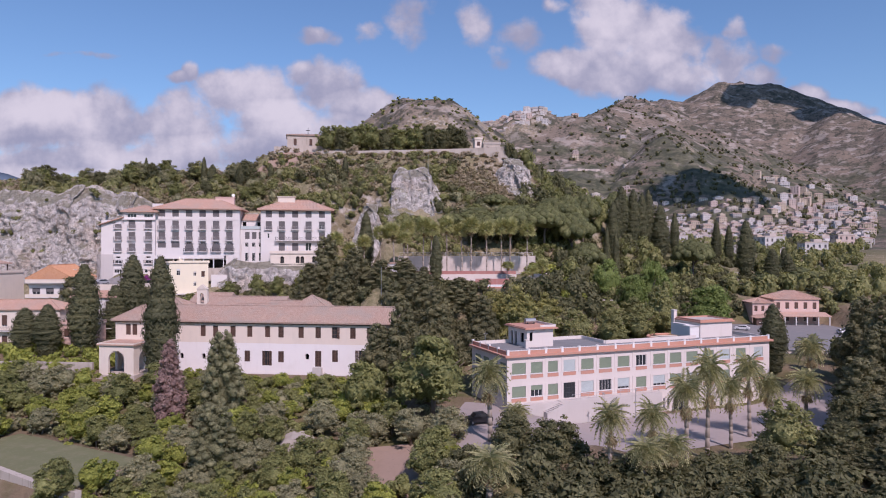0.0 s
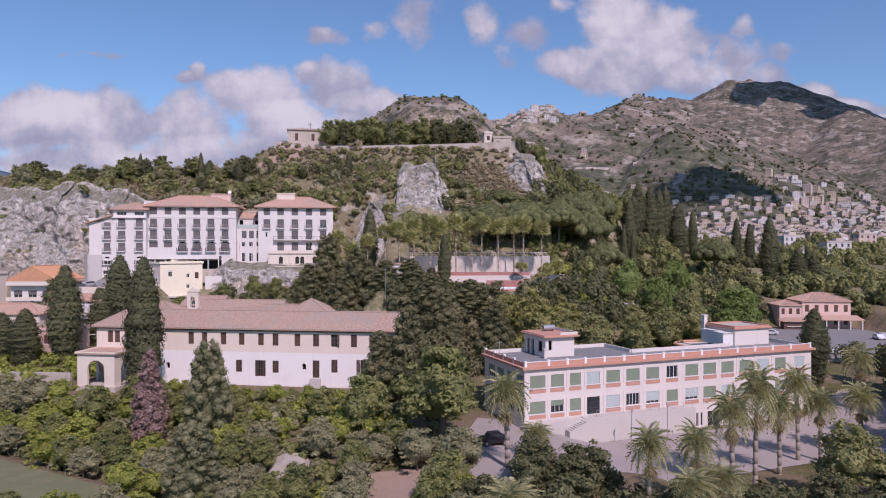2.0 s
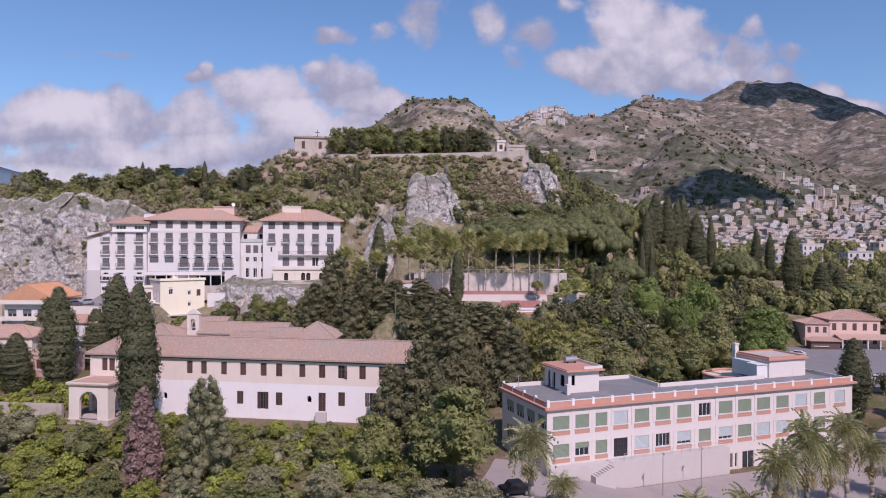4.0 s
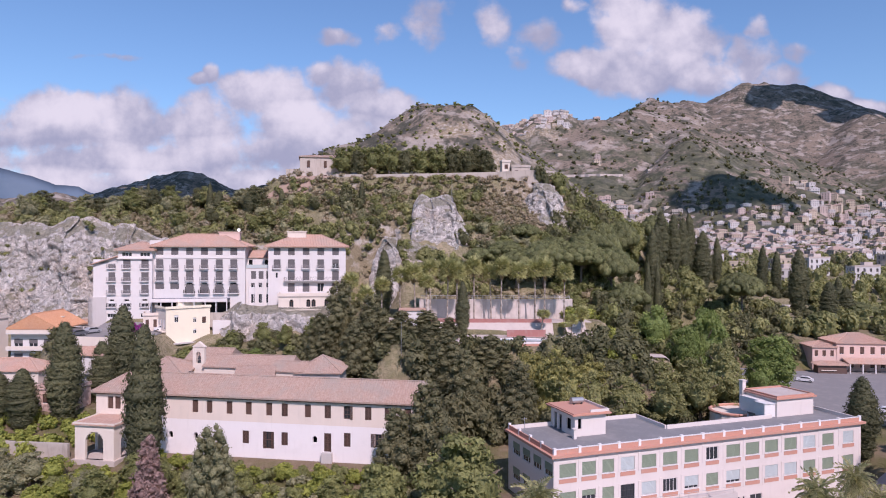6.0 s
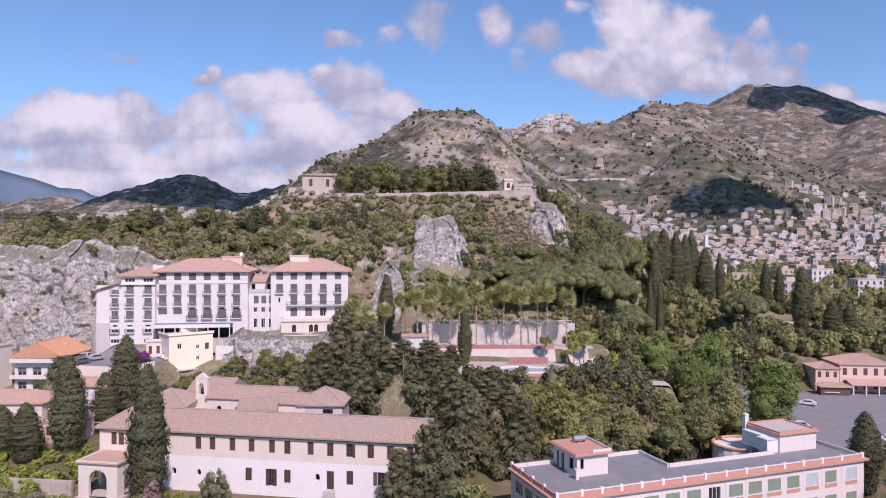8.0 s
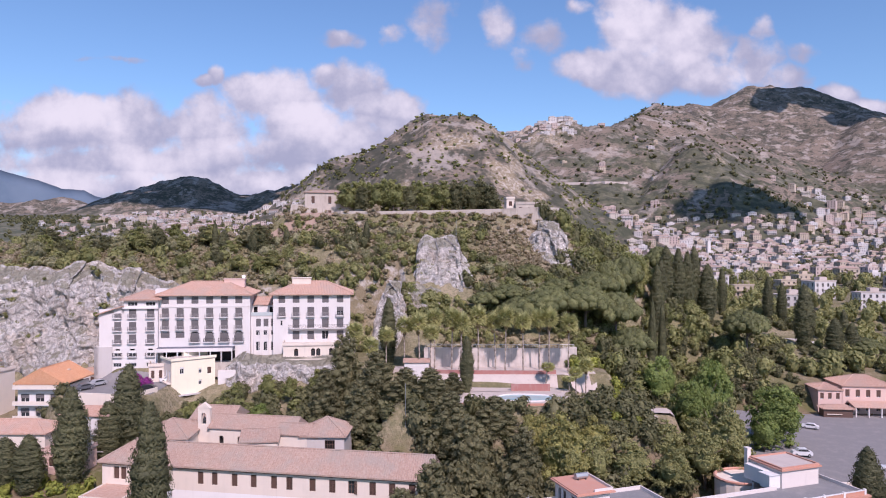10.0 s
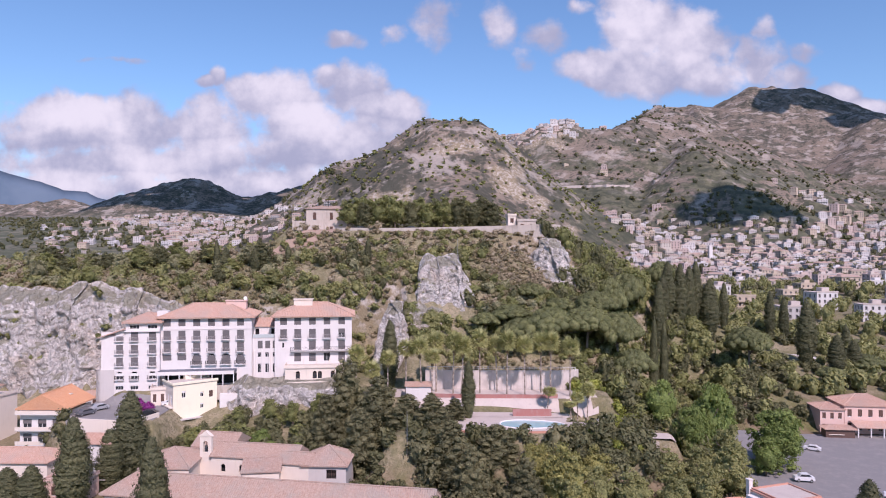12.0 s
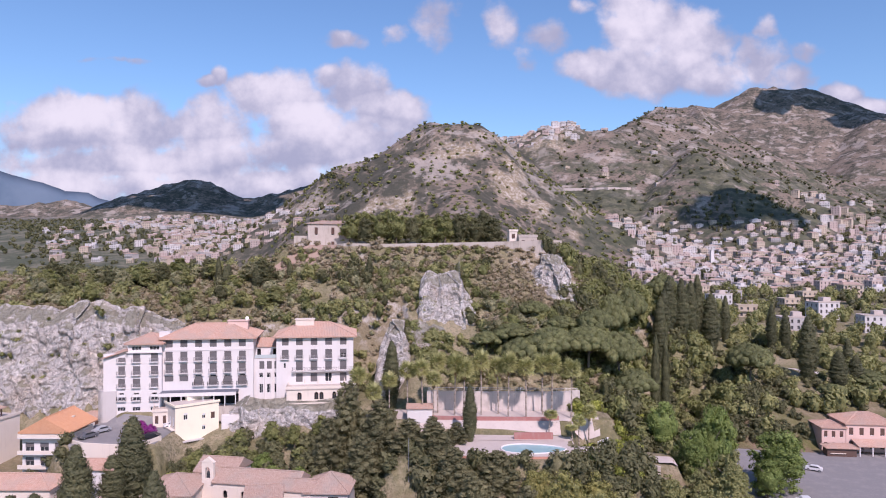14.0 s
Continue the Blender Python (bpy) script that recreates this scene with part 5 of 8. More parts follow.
    for k in range(4):
        part("folded_parasol", umb, low, (4.6 + 3.4 * k, 2.2, 5.8))
    # left wings
    cA = [2.1, 6.5]
    zs = ((12.9, 2.2), (9.6, 2.2), (6.4, 2.2))
    hA = [(c - W / 2, z, c + W / 2, z + h) for c in cA for z, h in zs] + [(c - 1.2, 15.9, c + 1.2, 16.9) for c in cA]
    for c in cA:
        hA += [(c - 0.85, 3.0, c + 0.85, 4.5), (c - 0.6, 4.5, c + 0.6, 4.9), (c - 1.0, 0.3, c + 1.0, 1.3)]
    A = part("left_wing", wall_mesh("left_wing", 8.3, 17.4, 0.4, hA, WHITE, -3.0), b, (-8.9, -1.2, 0), label="white left wing of four storeys")
    for c in cA:
        for z, h in zs:
            opening(A, c, z, h)
        shuttered(A, c - 1.2, 15.9, 2.4, 1.0, SHUTTER, 0.0, bars=2)
        shuttered(A, c - 0.85, 3.0, 1.7, 1.5, FRAME_WHITE, 0.5)
        shuttered(A, c - 1.0, 0.3, 2.0, 1.0, SHUTTER, 0.0, bars=2)
        balcony(A, c - 1.15, 2.98, 2.3, 0.6)
    part("string_course", Solid().box(-0.25, -0.5, 15.2, 8.4, -0.003, 15.5).mesh("string_course", WHITE), A)
    part("wall", wall_mesh("wall", 12.2, 17.4, 0.4, [], WHITE, -3.0), A, (0, 12.6, 0), -90)
    part("wall", wall_mesh("wall", 12.2, 17.4, 0.4, [], WHITE, -3.0), A, (8.3, 0.4, 0), 90)
    part("inner_wall", Solid().box(0.4, 1.1, -3, 7.9, 1.2, 17.0).mesh("inner_wall", ROOM_SHADE), A)
    part("roof", hip_roof(8.3, 12.6, 2.0, 0.8, 0.25, ridge=4.6, z=17.6), A)
    part("chimney_block", Solid().box(6.6, 4.0, 18.6, 9.4, 6.0, 20.1).mesh("chimney_block", WHITE), A)
    hB = [(3.6, z, 5.25, z + h) for z, h in zs] + [(3.6, 3.0, 5.3, 4.5), (3.9, 4.5, 5.0, 4.9), (3.4, 0.3, 5.4, 1.3)]
    Bw = part("end_wing", wall_mesh("end_wing", 6.0, 14.0, 0.4, hB, WHITE, -3.0), b, (-14.9, -1.0, 0), label="white end wing with a lean-to tile roof")
    for z, h in zs:
        opening(Bw, 4.42, z, h)
    shuttered(Bw, 3.6, 3.0, 1.7, 1.5, FRAME_WHITE, 0.5)
    shuttered(Bw, 3.4, 0.3, 2.0, 1.0, SHUTTER, 0.0, bars=2)
    balcony(Bw, 3.3, 2.98, 2.3, 0.6)
    part("wall", wall_mesh("wall", 11.2, 14.0, 0.4, [(5.0, 6.0, 6.6, 8.6)], WHITE, -3.0), Bw, (0, 11.6, 0), -90)
    part("inner_wall", Solid().box(0.4, 1.1, -3, 5.9, 1.2, 13.8).mesh("inner_wall", ROOM_SHADE), Bw)
    part("wall", Solid().side([(0, 14.004), (6.0, 14.004), (6.0, 15.8)], 0, 0.4).mesh("wall", WHITE), Bw)
    part("roof", Solid().put([(-0.7, -0.8, 13.9), (6.0, -0.8, 16.1), (6.0, 12.0, 16.1), (-0.7, 12.0, 13.9), (-0.7, -0.8, 13.65), (6.0, -0.8, 15.85), (6.0, 12.0, 15.85), (-0.7, 12.0, 13.65)],
                            [(0, 1, 2, 3), (7, 6, 5, 4), (0, 4, 5, 1), (1, 5, 6, 2), (2, 6, 7, 3), (3, 7, 4, 0)]).mesh("roof", TERRA), Bw)
    part("base", Solid().box(-1.1, -0.35, -4.0, 3.2, -0.01, 5.5).box(-1.1, -0.35, -4.0, -0.01, 9.0, 5.5).mesh("base", GREY_WALL), Bw, label="pale grey cement base")


build_hotel()


# ---- houses round the hotel ----
def windows_row(parent, xs, z, w, h, mat=SHUTTER, drop=0.6):
    for x in xs:
        shuttered(parent, x - w / 2, z, w, h, mat, drop)


yh = thing("yellow_house", pose(-73.5, 181, -0.4, 0, 0, 42), "pale yellow house with flat roof terrace above the hairpin", "house")
yholes = [(2.0, 20.3, 3.0, 22.0), (6.6, 20.0, 7.4, 21.2), (6.6, 17.2, 7.4, 18.4), (8.8, 19.6, 9.8, 21.3)]
root = part("front_wall", wall_mesh("front_wall", 10.8, 23.4, 0.4, yholes, YELLOW, 12.0), yh)
for x0, z0, x1, z1 in yholes:
    shuttered(root, x0, z0, x1 - x0, z1 - z0, BROWN if x0 > 8 else FRAME_WHITE, 0.9 if x0 > 8 else 0.3)
side = [(1.2 + 2.1 * k, 18.6, 2.2 + 2.1 * k, 21.0) for k in range(3)]
lw = part("side_wall", wall_mesh("side_wall", 7.0, 23.4, 0.4, side, CREAM, 12.0), yh, (0, 7.4, 0), -90)
for h in side:
    shuttered(lw, h[0], h[1], 1.0, 2.4, FRAME_WHITE, 0.9)
part("wall", wall_mesh("wall", 7.0, 23.4, 0.4, [], YELLOW, 12.0), yh, (10.8, 0.4, 0), 90)
part("wall", wall_mesh("wall", 10.0, 23.4, 0.4, [], YELLOW, 12.0), yh, (10.4, 7.4, 0), 180)
part("roof", Solid().box(-0.1, -0.1, 23.404, 10.9, 7.5, 23.6).mesh("roof", PAVING), yh)
part("parapet", Solid().box(-0.25, -0.25, 23.604, 11.05, 0.0, 24.2).box(-0.25, 0.0, 23.604, 0.0, 7.6, 24.1).box(5.0, 6.0, 23.604, 11.0, 7.6, 25.2).mesh("parapet", YELLOW), yh)
part("ledge", Solid().box(-0.9, 0.2, 18.0, -0.01, 7.4, 18.25).mesh("ledge", CREAM), yh)
# block coloured as interior shade behind the windows
part("inner_wall", Solid().box(0.9, 0.9, 12, 9.9, 6.5, 22.2).mesh("inner_wall", ROOM_SHADE), yh)
part("slab", Solid().box(-1.0, -1.0, 15.0, 14.0, -0.01, 15.3).mesh("slab", GREY_WALL), yh)

annex = thing("white_annex", pose(-64.5, 187.5, 0, 0, 0, 15), "low white annex beside the yellow house with arched door", "annex")
an = part("wall", wall_mesh("wall", 4.5, 19.8, 0.3, arch_holes(2.2, 15.5, 1.3, 2.4, 4), WHITE, 12.0), annex)
part("body", Solid().box(0, 0.31, 12.0, 4.5, 4.5, 19.78).mesh("body", WHITE), annex)

oh = thing("orange_roofed_house", pose(-105.2, 171.5, -1.3, 0, 0, 2), "white three-storey house with orange tile roof and balconies", "house")
ohl = [(0.7 + 3.4 * k, z, 2.7 + 3.4 * k, z + 2.1) for k in range(3) for z in (13.0, 16.3)]
fr = part("front_wall", wall_mesh("front_wall", 10.7, 20.0, 0.4, ohl, WHITE, 8.0), oh)
for h in ohl:
    shuttered(fr, h[0], h[1], 2.0, 2.1, SHUTTER, 0.5)
part("gable", Solid().side([(0, 20.004), (10.7, 20.004), (10.7, 20.9), (5.35, 23.9), (0, 20.9)], -0.06, 0.35).mesh("gable", WHITE), oh)
for x0, z0, hh in ((2.6, 20.9, 1.2), (4.7, 20.7, 2.1), (6.9, 20.9, 1.2)):
    shuttered(oh, x0, z0, 1.15, hh, BROWN, 1.0, y=-0.16)
part("wall", wall_mesh("wall", 10.6, 20.0, 0.4, [(1.4 + 2.4 * k, 16.6, 2.6 + 2.4 * k, 18.6) for k in range(4)], CREAM, 8.0), oh, (10.7, 0.4, 0), 90)
part("wall", wall_mesh("wall", 10.6, 20.0, 0.4, [], WHITE, 8.0), oh, (0, 11.0, 0), -90)
# solid block in the same painted interior shade
part("inner_wall", Solid().box(0.9, 0.9, 8, 9.8, 10.4, 19.9).mesh("inner_wall", ROOM_SHADE), oh)
for z in (12.8, 16.1, 19.8):
    bal = part("balcony", Solid().box(-0.4, -1.3, z - 0.18, 10.9, -0.01, z).mesh("balcony", WHITE), oh)
    part("railing", Solid().box(-0.4, -1.3, z + 0.004, 10.9, -1.2, z + 0.8).mesh("railing", CREAM), bal)
part("roof", hip_roof(11.2, 10.7, 3.3, 0.7, 0.22, z=0, mat=ORANGE_TILE, gable=True), oh, (10.7, 0.0, 20.85), 90)
part("chimney", Solid().box(7.6, 6.5, 21.2, 8.2, 7.1, 22.8).box(7.5, 6.4, 22.8, 8.3, 7.2, 22.95).mesh("chimney", CREAM), oh)


def plain_house(name, x, y, turn, w, d, z0, h, mat, label, roof=1.4, roof_mat=None, floors=2, bays=3, gable=False, wall_to=None, shutter=BROWN, bal=False):
    """A house with rows of shuttered windows on its front and left side."""
    b = thing(name, pose(x, y, 0, 0, 0, turn), label, "house")
    fh = (h - z0) / floors
    ww, wh = min(1.2, w / bays * 0.45), fh * 0.55
    hs = [(w * (k + 0.5) / bays - ww / 2, z0 + fh * i + fh * 0.22, w * (k + 0.5) / bays + ww / 2, z0 + fh * i + fh * 0.22 + wh) for i in range(floors) for k in range(bays)]
    fr = part("front_wall", wall_mesh("front_wall", w, h, 0.35, hs, mat, z0 - 4), b)
    for q in hs:
        shuttered(fr, q[0], q[1], ww, wh, shutter, 0.9)
    if bal:
        for i in range(1, floors):
            balcony(fr, 0.4, z0 + fh * i + 0.1, w - 0.8, 1.1)
    part("wall", wall_mesh("wall", d - 0.35, h, 0.35, [], mat, z0 - 4), b, (0, d, 0), -90)
    part("wall", wall_mesh("wall", d - 0.35, h, 0.35, [], mat, z0 - 4), b, (w, 0.35, 0), 90)
    part("wall", wall_mesh("wall", w - 0.7, h, 0.35, [], mat, z0 - 4), b, (w - 0.35, d, 0), 180)
    # near-black sheet as painted shade behind the front windows
    part("inner_wall", Solid().box(0.4, 0.8, z0 - 3, w - 0.4, 0.9, h - 0.1).mesh("inner_wall", ROOM_SHADE), b)
    if roof > 0:
        part("roof", hip_roof(w, d, roof, 0.45, 0.18, z=h + 0.2, mat=roof_mat, gable=gable), b)
    else:
        part("roof", Solid().box(-0.2, -0.2, h + 0.004, w + 0.2, d + 0.2, h + 0.2).mesh("roof", PAVING), b)
        part("parapet", Solid().box(-0.2, -0.2, h + 0.204, w + 0.2, 0.0, h + 0.8).box(-0.2, 0, h + 0.204, 0.0, d, h + 0.8).box(w, 0, h + 0.204, w + 0.2, d, h + 0.8).mesh("parapet", mat), b)
    return b


plain_house("cream_side_house", -80.6, 184.2, 20, 7.2, 5, 17.4, 21.2, CREAM, "low cream house with shuttered doors and a roof terrace", 0, floors=1, bays=4)
plain_house("terraced_house", -131, 172, -8, 15, 14, 9, 20.6, CREAM, "tall cream house with a roof pergola beside the cliff", 0, floors=4, bays=4, bal=True)
pg = thing("roof_pergola", pose(-123, 176, 20.8, 0, 0, -8), "open roof pergola with pale tiled hip roof", "pergola")
for k in range(6):
    part("post", shared(("pgpost",), lambda: Solid().box(-0.12, -0.12, 0, 0.12, 0.12, 2.2).mesh("post", BROWN)), pg, (0.3 + (k % 3) * 3.0, 0.3 + (k // 3) * 4.4, 0))
part("roof", hip_roof(6.6, 5.0, 1.1, 0.5, 0.15, z=2.36, mat=OLD_TILE), pg)
plain_house("loggia_house", -106, 151.5, 2, 19.5, 8, 4, 13.2, CREAM, "cream house with loggias and dark red tile roof", 1.9, TERRA, floors=2, bays=4, bal=True)
plain_house("pink_loggia_house", -86, 150.5, 0, 8, 5.5, 3, 10.0, PINK, "pink house with open loggias beside the cypresses", 0, floors=2, bays=2)
plain_house("white_terrace_house", -86.5, 157.5, 0, 10, 6.5, 5, 15.6, WHITE, "white house with roof terrace and low tile roof", 1.2, TERRA, floors=3, bays=3, bal=True)
plain_house("garage", -103, 190, -6, 7, 5, 15.5, 18.5, WHITE, "small white garage at the foot of the cliff with red roof", 0.8, TERRA, floors=1, bays=2)

# ---- houses by the car park ----
plain_house("pink_villa", 109.6, 223.5, -4, 14.5, 11, 2.2, 10.3, PINK, "pink villa with hipped tile roof beside the car park", 2.4, TERRA, floors=2, bays=5)
plain_house("pink_annex", 102.8, 224, -4, 6.7, 8, 2.2, 9.0, PINK, "low pink annex with ribbon windows and tile roof", 1.4, TERRA, floors=2, bays=3)
bus = thing("kiosk", pose(101.6, 218.5, 2.2, 0, 0, -4), "small dark timber kiosk with sloping tile roof", "kiosk")
part("body", Solid().box(0, 0, 0, 8, 3, 2.4).mesh("body", BROWN), bus)
part("counter", Solid().box(0.8, -0.3, 0.9, 5.0, -0.004, 1.05).mesh("counter", CREAM), bus)
part("roof", hip_roof(8, 3, 0.9, 0.6, 0.12, z=2.55, mat=TERRA), bus)
porch = thing("villa_porch", pose(110.5, 218.5, 2.2, 0, 0, -4), "tiled porch roof on posts before the pink villa", "porch")
part("roof", Solid().put([(0, 0, 3.0), (15, 0, 3.0), (15, 4.6, 4.0), (0, 4.6, 4.0), (0, 0, 2.8), (15, 0, 2.8), (15, 4.6, 3.8), (0, 4.6, 3.8)], [(0, 1, 2, 3), (7, 6, 5, 4), (0, 4, 5, 1), (1, 5, 6, 2), (2, 6, 7, 3), (3, 7, 4, 0)]).mesh("roof", TERRA), porch)
for k in range(5):
    part("post", shared(("vpost",), lambda: Solid().box(-0.15, 0, 0, 0.15, 0.3, 2.85).mesh("post", WHITE)), porch, (0.4 + 3.5 * k, 0.1, 0))
bung = thing("bungalow", pose(112, 276, 0, 0, 0, -22), "low pavilion with wide grey sheet roof among trees", "pavilion")
part("wall", Solid().box(0, 0, 8, 16, 9, 15.2).mesh("wall", CREAM), bung)
part("roof", hip_roof(16, 9, 1.9, 1.2, 0.25, z=15.4, mat=GREY_WALL), bung)

# ---- the church square on the spur ----
cas = plain_house("spur_church", -60.5, 262, 12, 18, 10, 61, 71.2, STONE, "square old stone church with low tile roof on the spur", 1.2, OLD_TILE, floors=2, bays=3)
part("lower_wing", Solid().box(-5, 2, 56, -0.01, 9, 67.0).mesh("lower_wing", STONE), cas)
part("cross", Solid().box(7.9, 3.9, 72.2, 8.1, 4.1, 75.0).box(7.2, 3.92, 73.9, 8.8, 4.08, 74.1).mesh("cross", IRON), cas)
plain_house("stone_lodge", 15.2, 252.5, 8, 6.4, 6, 62, 66.4, STONE, "small flat-roofed stone lodge at the end of the square", 0, floors=1, bays=2)
plain_house("stone_tower_house", 12.0, 254, 8, 2.8, 4, 62, 68.2, CREAM, "narrow pale tower house behind the lodge", 0, floors=2, bays=1)

# ---- rock faces, terraces, walls and roads ----
def rock_face(name, line, z0, z1, lean, bulge, label, step=0.9, seed=1, ragged=0.2, amp=0.5, dome=0.2):
    """A limestone face along a line in plan (left to right), from z0 up to z1, leaning back by lean; its edges sink into the hill."""
    pts = [Vector((x, y, 0)) for x, y in line]
    seg = [(b - a).length for a, b in zip(pts, pts[1:])]
    total = sum(seg)
    nu, nv = int(total / step) + 1, int((z1 - z0) / step) + 2
    us, vs = np.linspace(0, 1, nu), np.linspace(0, 1, nv)
    cum = np.concatenate([[0], np.cumsum(seg)]) / total
    lx, ly = np.interp(us, cum, [p.x for p in pts]), np.interp(us, cum, [p.y for p in pts])
    dx, dy = np.gradient(lx), np.gradient(ly)
    n = np.hypot(dx, dy)
    ox, oy = dy / n, -dx / n                      # outwards, to the right of the line turned towards the viewer
    U, V = np.meshgrid(us, vs)
    s, h = U * total, V * (z1 - z0)
    rough = fbm(s / 10, h / 16, 4, seed) * 4.5 - np.abs(fbm(s / 4.5, h / 8, 4, seed + 3)) * 5.0 + fbm(s / 1.9, h / 1.6, 3, seed + 7) * 1.9
    block_ = np.floor(fbm(s / 5, h / 4, 3, seed + 9) * 8) / 8 * 3.4
    rough, block_ = rough * amp + fbm(s / 1.3, h / 1.1, 3, seed + 13) * 1.1, block_ * amp
    edge = np.minimum(np.minimum(smooth01(0, 0.12, U), smooth01(1, 0.88, U)), smooth01(1.0, 0.86, V))
    reach = 0.1 + dome * 0.5
    top = z0 + h * (1 - dome + dome * smooth01(0, reach, U) * smooth01(1, 1 - reach, U)) + fbm(s / 7, s * 0, 4, seed + 5) * (z1 - z0) * ragged * V
    out = bulge * edge + (rough + block_) * (0.35 + 0.65 * edge) - 2.6 * (1 - edge)
    x, y = lx[None, :] + ox[None, :] * (out - lean * V), ly[None, :] + oy[None, :] * (out - lean * V)
    j, i = np.meshgrid(np.arange(nv - 1), np.arange(nu - 1), indexing="ij")
    f = np.stack([j * nu + i, j * nu + i + 1, (j + 1) * nu + i + 1, (j + 1) * nu + i], -1).reshape(-1, 4)
    ob = new(name, mesh_of(name, np.stack([x, y, top], -1).reshape(-1, 3), f, ROCK))
    return tagged(ob, label, "cliff", kind="structure")


def rock_patch(cx, cy, hx, hy, lift, label, seed, turn=0.0, step=0.5):
    """Bare limestone breaking out of the slope: an uneven patch of crags and ledges that follows the hill and sinks into it at its rim."""
    nu, nv = int(2 * hx / step), int(2.4 * hy / step)
    U, V = np.meshgrid(np.linspace(-1, 1, nu), np.linspace(-1, 1, nv))
    a = radians(turn)
    x, y = cx + U * hx * math.cos(a) - V * hy * math.sin(a), cy + U * hx * math.sin(a) + V * hy * math.cos(a)
    g = height(x.ravel(), y.ravel()).reshape(x.shape)
    r = np.hypot(U, V) + fbm(x / 5, y / 5, 4, seed) * 0.7
    edge = smooth01(1.0, 0.62, r)
    crag = fbm(x / 6, y / 6, 4, seed + 2) * 5.0 - np.abs(fbm(x / 3.2, y / 9, 4, seed + 3)) * 5.0 + fbm(x / 1.6, y / 1.6, 3, seed + 4) * 1.5
    h = g + (lift + crag) * edge - 1.6 * (1 - edge)
    ledge = 3.2 + 0 * h
    k = h / ledge + fbm(x / 11, y / 11, 3, seed + 6) * 1.5
    f_ = k - np.floor(k)
    h = h + (smooth01(0.1, 0.75, f_) - f_) * ledge * 0.4 * edge
    y = y - np.abs(fbm(x / 4, h / 5, 3, seed + 8)) * 3.0 * edge
    j, i = np.meshgrid(np.arange(nv - 1), np.arange(nu - 1), indexing="ij")
    f = np.stack([j * nu + i, j * nu + i + 1, (j + 1) * nu + i + 1, (j + 1) * nu + i], -1).reshape(-1, 4)
    ob = new("rock_outcrop", mesh_of("rock_outcrop", np.stack([x, y, h], -1).reshape(-1, 3), f, ROCK))
    return tagged(ob, label, "rock", kind="structure")


rock_face("cliff", [(-205, 202), (-150, 199), (-112, 197.5), (-94, 201), (-74, 210)], 8, 46, 11, 2.5, "pale grey limestone cliff behind the hotel", 0.42, 3, 0.12, 1.1)
ROCKS = [(-23, 211, 7, 6), (-9, 224, 11, 7), (25, 242, 10, 7), (-14, 219, 6, 5)]
rock_face("rock_outcrop", [(-31, 210), (-26, 207.5), (-20, 207.5), (-15, 211)], 18, 41, 6, 2.0, "pale limestone slab beside the hotel", 0.42, 13, 0.14, 0.6, 0.32)
rock_face("rock_outcrop", [(-25, 222), (-18, 219.5), (-10, 219.5), (-2, 221), (4, 225), (7, 230)], 24, 54, 11, 2.4, "craggy limestone outcrop on the hillside", 0.42, 23, 0.16, 0.9, 0.42)
rock_face("rock_outcrop", [(12, 245), (20, 239.5), (28, 238), (34, 242), (36, 248)], 38, 60, 8, 2.2, "limestone bluff below the stone lodge", 0.42, 33, 0.16, 0.9, 0.32)
rock_patch(-14, 219, 7, 6, 1.6, "craggy limestone outcrop on the hillside", 27)
rock_face("rock_outcrop", [(-66, 184.5), (-58, 184), (-50, 185.5), (-42, 186.5), (-35, 186.5), (-28, 189)], 8, 23.5, 4, 1.4, "rocky bank under the hotel terrace", 0.42, 43, 0.15, 0.9)


def strip_wall(name, line, z0, z1, thick, mat, label, cap=None, category="wall"):
    """A wall along a line in plan; z0 and z1 may be lists, one value a corner."""
    n = len(line)
    lo = z0 if isinstance(z0, (list, tuple)) else [z0] * n
    hi = z1 if isinstance(z1, (list, tuple)) else [z1] * n
    v, f = [], []
    for i, (x, y) in enumerate(line):
        a, b = Vector(line[max(i - 1, 0)]), Vector(line[min(i + 1, n - 1)])
        d = (b - a).normalized()
        s = Vector((d.y, -d.x)) * thick / 2
        v += [(x + s.x, y + s.y, lo[i]), (x - s.x, y - s.y, lo[i]), (x - s.x, y - s.y, hi[i]), (x + s.x, y + s.y, hi[i])]
    for i in range(n - 1):
        k = 4 * i
        f += [(k, k + 4, k + 7, k + 3), (k + 3, k + 7, k + 6, k + 2), (k + 2, k + 6, k + 5, k + 1), (k + 1, k + 5, k + 4, k)]
    f += [(0, 3, 2, 1), (4 * n - 4, 4 * n - 3, 4 * n - 2, 4 * n - 1)]
    ob = new(name, mesh_of(name, v, f, mat))
    tagged(ob, label, category, kind="structure")
    return ob


